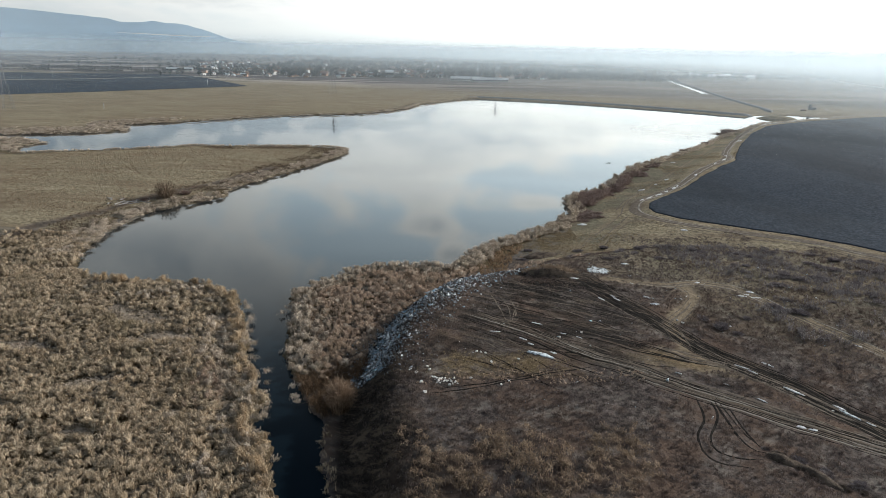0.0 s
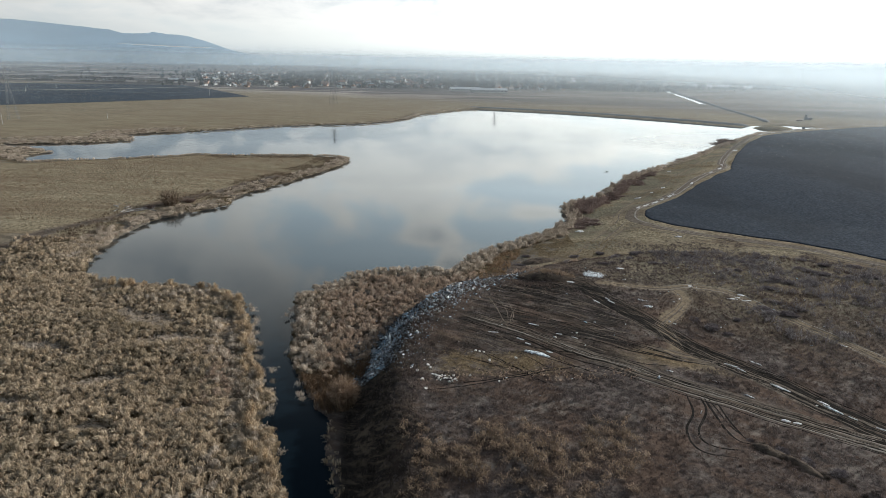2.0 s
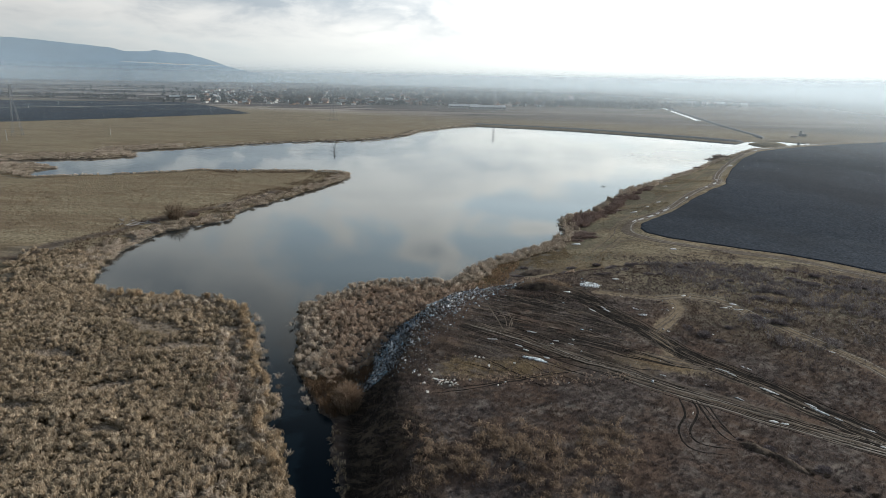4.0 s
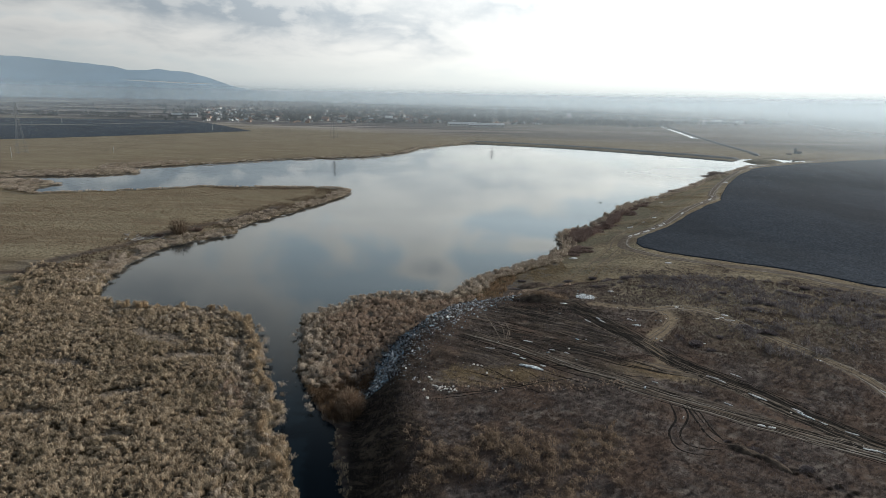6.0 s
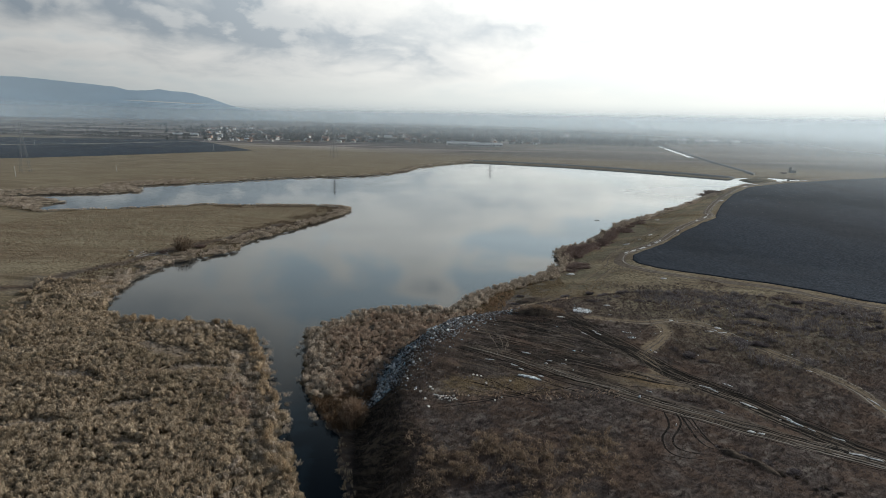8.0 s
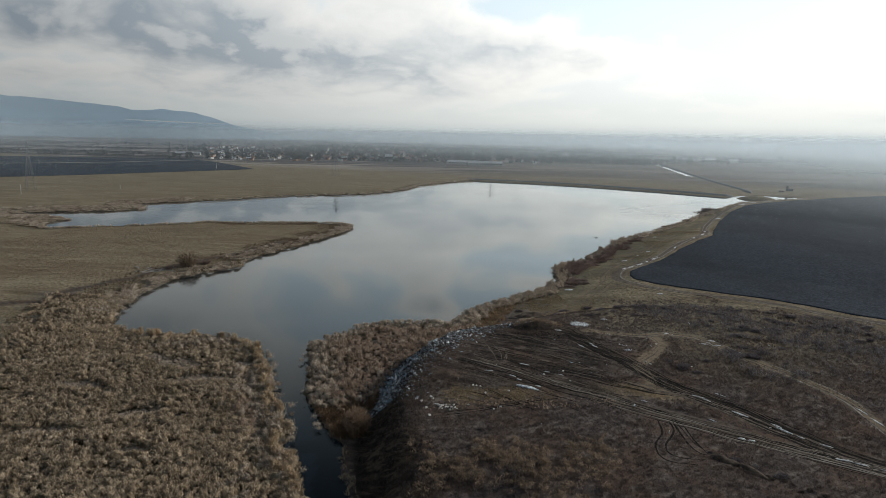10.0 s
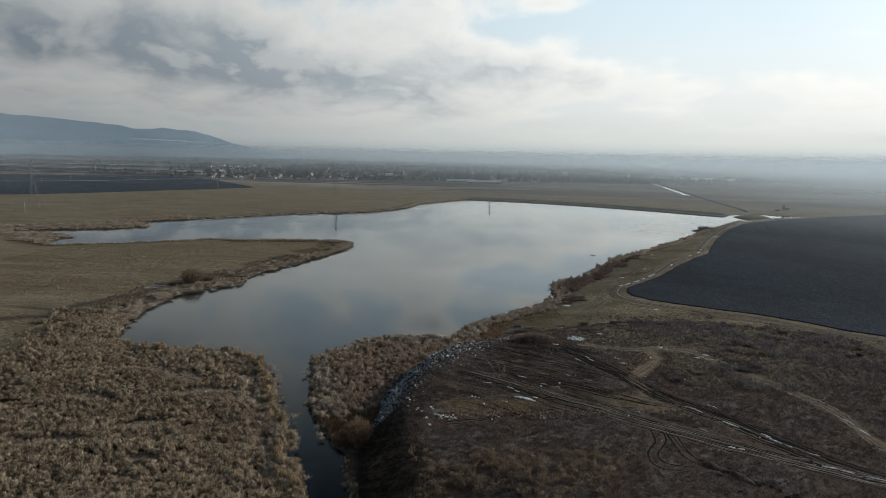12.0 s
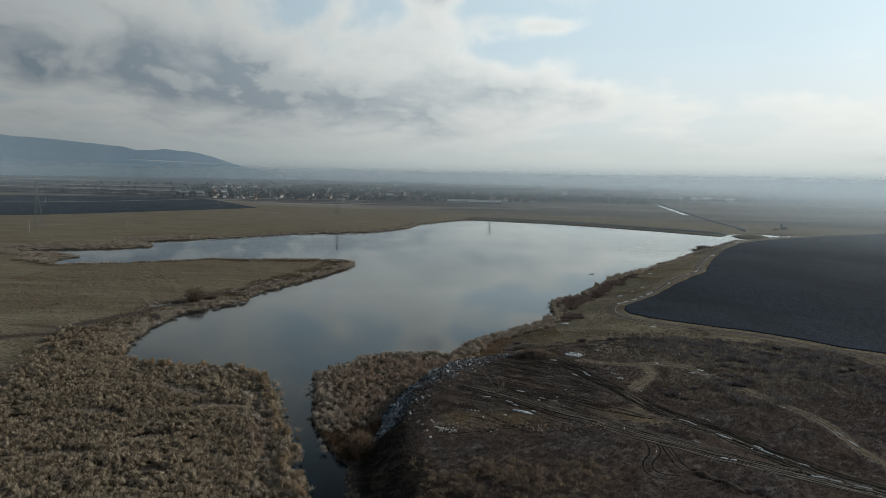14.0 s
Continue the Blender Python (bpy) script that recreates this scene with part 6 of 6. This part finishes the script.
# a small ruined pump house beyond the outlet
def pump_house(x, y):
    ob = tagged(new("pump_house"), "small grey concrete pump house with a stub tower", "hut")
    boxes("wall", M_DAM, ob, (0.2, -1.6, -0.5, 4.6, 1.6, 2.4))
    boxes("roof", M_DAM, ob, (0.0, -1.8, 2.4, 4.8, 1.8, 2.65))
    boxes("tower", M_DAM, ob, (-2.2, -1.1, -0.5, 0.0, 1.1, 5.6), label="square concrete tower")
    boxes("door", M_DOOR, ob, (2.0, -1.66, 0, 2.9, -1.55, 1.9))
    ob.matrix_basis = pose(x, y, float(height(x, y)), 0, 0, -20) @ Matrix.Diagonal((0.75, 0.75, 0.75, 1))


pump_house(273, 480)


def snag(x, y):
    ob = tagged(new("driftwood"), "dark driftwood snag floating on the lake", "driftwood")
    for k in range(5):
        bm = bmesh.new()
        bmesh.ops.create_cone(bm, segments=6, radius1=0.12, radius2=0.03, depth=2.2 + 0.3 * k, cap_ends=True)
        bmesh.ops.transform(bm, verts=bm.verts, matrix=Matrix.Translation((0.6 * k - 1.2, 0, 0.08)) @ Matrix.Rotation(0.7 * k, 4, "Z") @ Matrix.Rotation(radians(88 - 4 * k), 4, "Y"))
        part("branch", bm, M_BARK, ob)
    ob.matrix_basis = pose(x, y, 0.0, 0, 0, 20) @ Matrix.Diagonal((0.65, 0.65, 0.65, 1))


snag(59.4, 234.0)


# ---- on the mound: ice, snow, stones and rubbish ----
def sheet(name, x, y, w, d, mat, label, cat, group, turn=0.0, seed=0, thick=0.05):
    """A thin uneven patch of ice or snow that follows the ground."""
    r = random.Random(seed * 7 + int(x * 10))
    n = 22
    ca, sa = math.cos(radians(turn)), math.sin(radians(turn))
    rad = [1 + 0.35 * math.sin(2 * 6.283 * k / n + seed) * r.random() + r.uniform(-0.28, 0.2) for k in range(n)]
    bm = bmesh.new()
    rings = []
    for f, lift in ((1.0, -0.02), (0.93, thick), (0.55, thick * 1.3)):
        ring = []
        for k in range(n):
            a = 6.28318 * k / n
            u, v = f * rad[k] * w / 2 * math.cos(a), f * rad[k] * d / 2 * math.sin(a)
            px, py = x + u * ca - v * sa, y + u * sa + v * ca
            ring.append(bm.verts.new((px - x, py - y, float(height(px, py)) + lift + 0.03 - float(height(x, y)))))
        rings.append(ring)
    for a, b in zip(rings, rings[1:]):
        for k in range(n):
            bm.faces.new([a[k], a[(k + 1) % n], b[(k + 1) % n], b[k]])
    bm.faces.new(rings[-1])
    ob = part(name, bm, mat, shade=True)
    ob.matrix_basis = pose(x, y, float(height(x, y)))
    return tagged(ob, label, cat, group)


sheet("ice_sheet", 24.3, 100.8, 2.9, 4.6, M_ICE, "cracked grey-white ice on a frozen puddle", "ice", "frozen puddles", 20, 1)
sheet("ice_sheet", 11.1, 71.1, 2.9, 0.9, M_ICE, "thin ice on a muddy puddle", "ice", "frozen puddles", -25, 2)
sheet("ice_sheet", 29.3, 86.6, 1.3, 1.0, M_ICE, "thin ice on a muddy puddle", "ice", "frozen puddles", 30, 3)
sheet("ice_sheet", 40.2, 60.2, 2.2, 0.3, M_ICE, "narrow strip of ice in a wheel rut", "ice", "frozen puddles", -58, 4)
IN_RUTS = [(42.4, 52.8, 1.6, 0.35, -38), (43.6, 51.8, 1.2, 0.25, -38), (45.6, 50.2, 1.5, 0.22, -38), (50.6, 75.4, 0.9, 0.25, -40), (53.2, 66, 2.2, 0.2, -85), (53.1, 63, 2.4, 0.25, -88), (33.9, 57.6, 0.8, 0.4, -35), (34.8, 57.1, 0.7, 0.4, -20), (33.7, 69.2, 1.5, 0.22, -40), (34.4, 68.2, 1.1, 0.2, -45), (36.9, 64.4, 2.2, 0.28, -50), (36.8, 70, 1.6, 0.2, -50), (39.9, 61.4, 1.3, 0.25, -60), (22.1, 88.2, 1.3, 0.3, -60), (24.3, 88.2, 1.3, 0.25, -60), (24.0, 89.4, 0.9, 0.2, -60), (29.0, 89.2, 1.3, 0.5, -20), (28.9, 98.3, 0.9, 0.5, -20)]
BY_ICE = [(38.7, 95.7, 0.9, 0.5, 0), (43.2, 90.6, 1.4, 0.35, -15), (45.3, 92.3, 0.9, 0.7, -40), (45.2, 90.1, 1.2, 0.3, 0), (44.3, 91.2, 0.7, 0.25, 0), (19.7, 96.4, 1.3, 0.6, -10), (17.6, 97.8, 0.8, 0.3, 20), (11.6, 79.4, 1.3, 0.2, -25), (6, 77, 1.2, 0.2, -15), (32.6, 62.4, 0.8, 0.18, -45), (9.4, 74.8, 1.1, 0.25, -28), (10.2, 73.6, 0.9, 0.2, -28)]
ON_SLOPE = [(12.6, 71.6, 0.8, 0.25, -28), (14.6, 76.5, 0.8, 0.16, -30), (16.4, 75.5, 0.7, 0.14, -30), (11.8, 108.5, 1.4, 0.8, 20), (13.0, 109.5, 0.8, 0.4, 0), (41.2, 58.6, 0.9, 0.15, -55), (30.4, 65.4, 1.0, 0.14, -42), (25.9, 67.6, 0.8, 0.12, -35), (42.8, 56.4, 1.2, 0.2, -55)]
for i, (x, y, w, d, t) in enumerate(IN_RUTS + BY_ICE + ON_SLOPE):
    sheet("snow_patch", x, y, w, d, M_SNOW, "small patch of old snow in the mud", "snow", "snow patches on the mound", t, i, 0.035)
BY_ROAD = [(30, 104.9, 1.0, 0.9, 20), (31.3, 145.5, 2.0, 1.5, 10), (56.5, 183.2, 2.6, 0.8, 20), (62.8, 190.2, 1.4, 0.7, 40), (68.8, 197.8, 2.0, 1.0, 30), (51.6, 166.4, 2.2, 0.5, 48), (54.6, 169.8, 3.2, 0.7, 50), (58.3, 173.6, 3.4, 0.9, 48),
           (61.8, 177.6, 2.4, 0.6, 50), (65.4, 181.6, 3.0, 0.9, 52), (67.6, 185, 2.0, 0.6, 55), (80, 203, 3.2, 0.8, 56), (103, 235.5, 4.6, 0.9, 55), (96, 226.5, 2.6, 0.6, 50), (187, 377.5, 7, 1.6, 40), (84, 236, 2.2, 1.0, 30),
           (137, 298, 4.5, 2.2, 55), (45.6, 123, 1.6, 1.2, 0), (240, 419, 9, 2.2, 30), (252, 426, 7, 2, 30), (108, 245, 3, 0.9, 80), (52, 136.6, 1.5, 0.8, 0)]
for i, (x, y, w, d, t) in enumerate(BY_ROAD):
    sheet("snow_patch", x, y, w, d, M_SNOW, "patch of old snow beside the dirt road", "snow", "snow patches by the road", t, i + 40, 0.09)


def stone(x, y, size, seed, label, group, mat):
    r = random.Random(seed)
    bm = bmesh.new()
    bmesh.ops.create_icosphere(bm, subdivisions=2, radius=size / 2)
    off = Vector((seed * 1.7, seed * 0.9, 3))
    for v in bm.verts:
        v.co *= 0.75 + 0.6 * noise.noise(v.co * 2.2 / size + off)
        v.co.z = max(v.co.z * 0.7, -size * 0.22)
    ob = part("stone", bm, mat)
    ob.matrix_basis = pose(x, y, float(height(x, y)) + size * 0.12, 0, 0, r.uniform(0, 360))
    return tagged(ob, label, "stone", group)


r = random.Random(21)
for i in range(30):
    t = r.random()
    stone(-1.2 + 2.6 * t + r.gauss(0, 0.15), 65.8 - 0.7 * t + r.gauss(0, 0.28), r.uniform(0.16, 0.42), i, "pale broken lump dumped on the mound", "pale lumps on the mound", M_STONE)
for i, (x, y) in enumerate(((-2.1, 68.6), (-3.3, 67.3), (-2.1, 63.4), (3.6, 71.9), (4.6, 71.6), (4.1, 71.8), (-1.8, 67.9), (-1.5, 66.4), (2.8, 66.0), (6.0, 64.8), (5.2, 69.5), (38.9, 60.9), (8.4, 70), (-2.6, 65.4), (1.5, 74.3), (14, 75.5), (17, 77), (31, 80.5))):
    stone(x, y, r.uniform(0.25, 0.55), 50 + i, "pale lump lying on the bare mound", "scattered pale lumps", M_STONE)


def rubbish(name, line, n, spread, size, seed, label):
    """Crumpled scraps tipped down the bank: bent little sheets and lumps."""
    rng = np.random.default_rng(seed)
    q, s = spline(line, 0.3)
    i = rng.integers(0, len(q), n)
    o = rng.normal(0, 1, n) * np.interp(i / len(q), [0, 0.5, 1], spread)
    x, y = q[i, 0] + s[i, 0] * o, q[i, 1] + s[i, 1] * o
    z = height(x, y)
    c = np.stack([x, y, z + 0.06], 1)
    k = size * rng.lognormal(0, 0.5, n)
    v = np.stack([c + rng.normal(0, 1, (n, 3)) * k[:, None] * w for w in ((0.5, 0.5, 0.15), (0.5, 0.5, 0.3), (0.5, 0.5, 0.15), (0.5, 0.5, 0.35), (0.3, 0.3, 0.5))], 1)
    b = np.arange(n)[:, None] * 5
    f = np.concatenate([b + t for t in ([0, 1, 4], [1, 2, 4], [2, 3, 4], [3, 0, 4], [0, 2, 1], [0, 3, 2])], 0)
    tagged(soup(name, v.reshape(-1, 3), f, M_RUBBISH), label, "rubbish", kind="stuff")


rubbish("rubbish", TIP, 21000, (1.5, 2.3, 1.7), 0.14, 1, "white and blue rubbish tipped down the bank")
rubbish("rubbish", [(-9.2, 79), (-7.6, 84), (-4.2, 89.5), (0.5, 95)], 900, (0.8, 1.7, 1.0), 0.30, 4, "torn white and blue plastic sheeting down the bank")
rubbish("rubbish", [(-3.5, 85.5), (1, 91), (6, 96), (11, 100.5)], 900, (0.9, 1.5, 1.0), 0.15, 5, "trampled pale rubbish along the mound's edge")
rubbish("rubbish", [(-5, 68), (-4.5, 75), (-2, 82), (3, 91), (8, 98)], 700, (1.2, 1.6, 1.3), 0.11, 2, "scattered scraps of rubbish on the slope")
rubbish("rubbish", [(9, 99), (13, 103), (18, 104)], 300, (0.8, 0.9, 0.9), 0.13, 3, "scattered scraps of rubbish on the spoil heap")


# heaps of tipped spoil at the mound's north edge
def heap(x, y, rx, ry, h, mat, label, turn=0, seed=0):
    bm = bmesh.new()
    bmesh.ops.create_grid(bm, x_segments=26, y_segments=26, size=1)
    for v in bm.verts:
        d = math.hypot(v.co.x, v.co.y)
        u = Vector((v.co.x * rx, v.co.y * ry, seed))
        hh = max(0, 1 - d * d) * h * (0.75 + 0.6 * noise.noise(u * 0.45)) + 0.12 * noise.noise(u * 1.7) - 0.18
        v.co = Vector((u.x, u.y, hh))
    gone = [v for v in bm.verts if math.hypot(v.co.x / rx, v.co.y / ry) > 1.05]
    bmesh.ops.delete(bm, geom=gone, context="VERTS")
    ca, sa = math.cos(radians(turn)), math.sin(radians(turn))
    z0 = float(height(x, y))
    for v in bm.verts:
        px, py = x + v.co.x * ca - v.co.y * sa, y + v.co.x * sa + v.co.y * ca
        v.co.z += float(height(px, py)) - z0
    ob = part("earth_hummock", bm, mat, shade=True)
    ob.matrix_basis = pose(x, y, z0, 0, 0, turn)
    tagged(ob, label, "earth heap", "heaps of tipped earth")


M_SPOIL = plain_material("tipped_earth", (0.035, 0.027, 0.022), (0.11, 0.085, 0.065), 1.3, 0.95, 0.1, bump=1.0, distance=0.2)
heap(18.5, 120.5, 4.5, 2.4, 1.0, M_SPOIL, "dark heap of tipped earth", 15, 1)
heap(16.4, 98.4, 4.6, 1.9, 1.5, M_SPOIL, "long overgrown heap of tipped earth", -10, 2)
crest = np.array([(16.4 + u * 4.0 + 0.3 * v, 98.6 - 0.7 * u + 0.8 * v) for u, v in np.random.default_rng(5).uniform(-1, 1, (60, 2))])
crest = np.c_[crest, height(crest[:, 0], crest[:, 1]) + 1.2 * np.maximum(0, 1 - ((crest[:, 0] - 16.4) / 4.6) ** 2) - 0.25]
tagged(tufts("dry_grass", crest, 0.45, 0.5, 26, M_STRAW, 44, 0.03, 2.6, 1.2, None, 0.9, 0.25), "tawny dry grass along the top of the earth heap", "grass")
heap(12.3, 109.5, 3.5, 2.0, 1.1, M_SPOIL, "low heap of tipped earth and scraps", -20, 3)
heap(21.5, 112.0, 4.5, 2.2, 1.1, M_SPOIL, "overgrown heap of tipped earth", 30, 4)
heap(29.3, 51.9, 1.8, 1.0, 0.7, M_SPOIL, "low weedy hummock beside the tracks", -40, 5)
heap(30.9, 49.8, 2.6, 0.8, 0.6, M_SPOIL, "low weedy hummock beside the tracks", -65, 6)

# looping ruts and scars left by wheels
for i, (line, w) in enumerate(((LOOPS[0], 0.29), (LOOPS[1], 0.29),
                               (LOOPS[2], 0.3), ([(28.1, 63), (27.9, 58.4), (28.0, 55.2), (28.5, 53.4)], 0.22), (LOOPS[3], 0.27),
                               ([(6.0, 89.7), (7.2, 84.3), (8.0, 79.9), (8.3, 78.2)], 0.2), ([(7.3, 89), (8.4, 84.4), (8.3, 80.4)], 0.18), ([(8.8, 87.7), (9.3, 83.5), (8.8, 80.4)], 0.22), ([(10.1, 86), (9.1, 83.2), (8.4, 79.1)], 0.18),
                               (LOOPS[4], 0.3), ([(-1.0, 64.2), (3.4, 64.9), (8.5, 66.4), (13.6, 68.2)], 0.22))):
    tagged(ribbon("tyre_track", line, w, M_DRYRUT if 5 <= i <= 8 else M_RUT, 0, 0.4, 0.03, 5, 0.15, 0, 100 + i), "dark looping tyre rut in the weeds", "tyre track", "looping tyre tracks", "structure")
rr = random.Random(33)
for i in range(130):
    x, y = 1 + 22 * rr.random(), 68 + 30 * rr.random()
    a = radians(rr.uniform(-50, -15))
    l = rr.uniform(4, 11)
    tagged(ribbon("tyre_track", [(x, y), (x + l * 0.5 * math.cos(a), y + l * 0.5 * math.sin(a) + rr.uniform(-0.5, 0.5)), (x + l * math.cos(a), y + l * math.sin(a))], rr.uniform(0.1, 0.3), M_RUT if i % 3 else M_DRYRUT, 0, 0.4, 0.03, 5, 0.3, 0, 200 + i),
           "smeared tyre rut over the bare earth", "tyre track", "tyre tracks over the mound", "structure")


# low bare shrubs and tufts over the far side of the mound
M_MAUVE = blade_material("mauve_twigs", (0.052, 0.046, 0.050), (0.125, 0.108, 0.115), (0.23, 0.20, 0.205))
low = bush(1.4, 0.9, 420, M_MAUVE, "low mauve-grey bare shrub among the weeds", 31, "low shrubs on the mound", 0.03)
wide = bush(2.0, 0.8, 560, M_MAUVE, "wide low mauve-grey bare thicket among the weeds", 32, "low shrubs on the mound", 0.03)
r = random.Random(77)
for k in range(16):
    t = k / 15
    x, y = 28.6 + 6.5 * t + r.uniform(-0.6, 0.6), 52.6 - 8 * t + r.uniform(-0.5, 0.5)
    q = r.uniform(0.35, 0.7)
    m = pose(x, y, float(height(x, y)), 0, 0, r.uniform(0, 360)) @ Matrix.Diagonal((q, q, q * r.uniform(0.8, 1.2), 1))
    if k == 0:
        scrub = bush(1.5, 1.0, 420, M_DARK_WEED, "low dark bramble beside the wheel tracks", 33, "brambles on the mound", 0.03)
        scrub.matrix_basis = m
    else:
        copy_thing(scrub, m)
spots = [(45.8, 115.4), (25.6, 122.2), (16, 124.1), (14.2, 118.3), (31.2, 123.7), (39.3, 123.6), (57.7, 113.2), (57.8, 104.5), (58.9, 99.6), (59.6, 93.2), (50.8, 105.3), (53.4, 98.9),
         (68.4, 102.1), (53.3, 114), (35.6, 79.5), (37.1, 77.9), (40.3, 82.5), (34.3, 82.1), (46, 112), (28.5, 53.6), (30.5, 51.8), (31.9, 50.2), (33.5, 48.6)]
spots += [(r.uniform(46, 82), r.uniform(84, 116)) for k in range(70)] + [(r.uniform(22, 44), r.uniform(106, 120)) for k in range(20)]
for k, (x, y) in enumerate(spots):
    s = r.uniform(0.5, 1.15) * (0.55 if y < 60 else 1)
    m = pose(x, y, float(height(x, y)), 0, 0, r.uniform(0, 360)) @ Matrix.Diagonal((s * r.uniform(0.8, 1.5), s, s * r.uniform(0.6, 1.1), 1))
    thing = (low, wide)[k % 2]
    if k < 2:
        thing.matrix_basis = m
    else:
        copy_thing(thing, m)


def strip(line, width):
    return lambda x, y, d, q: (line_distance(x, y, line) < width * (0.5 + fbm(x, y, 0.3, 3, 17))) & (d < -1) & (q < 0.15 + 1.3 * fbm(x, y, 0.5, 2, 18))


PATH_GRASS = [(7.5, 110), (9.4, 116.8), (11.6, 124.7), (14, 131.5), (18, 137), (24, 146), (30, 157), (36, 168)]
tagged(blades("dry_grass", scatter((3, 106, 42, 172), 5.0, 41, strip(PATH_GRASS, 2.2)), 0.42, 0.05, LEAN, 12, M_TAWNY, 41, 0.6, 0.4, 0.5), "orange-tan dry grass along the footpath", "grass")
tagged(blades("dry_grass", scatter((10, 100, 26, 122), 4.0, 42, strip([(13.4, 110), (15, 113.8), (18.5, 113.6), (22, 112)], 2.4)), 0.8, 0.045, LEAN, 16, M_RUST, 42, 0.7, 0.5, 0.5), "straw-coloured tufts on the tipped earth", "grass")
tagged(blades("dry_grass", scatter((14, 100, 120, 260), 2.6, 43, lambda x, y, d, q: (d < -3) & (inside_distance(x, y, MOUND) < 2) & (line_distance(x, y, ROAD) > 2.5) & np.where(y > 152, x < np.interp(y, [155, 162, 174, 204, 227, 273], [46, 50, 62, 84, 102, 126]), (x < 46) | (y < np.interp(x, [48, 62, 84, 130], [146, 136, 119.5, 93]))) & (-d < 40) & (q < smooth(fbm(x, y, 0.09, 3, 19), 0.42, 0.66))), 0.17, 0.06, LEAN, 7, M_GOLD, 43, 0.7, 0.4, 1.6), "tufts of short dry grass beside the road", "grass")
rubbish("rubbish", [(6, 62), (16, 74), (24, 92), (34, 98), (46, 96), (58, 92)], 170, (9, 9, 9), 0.13, 9, "stray pale scraps blown over the mound")
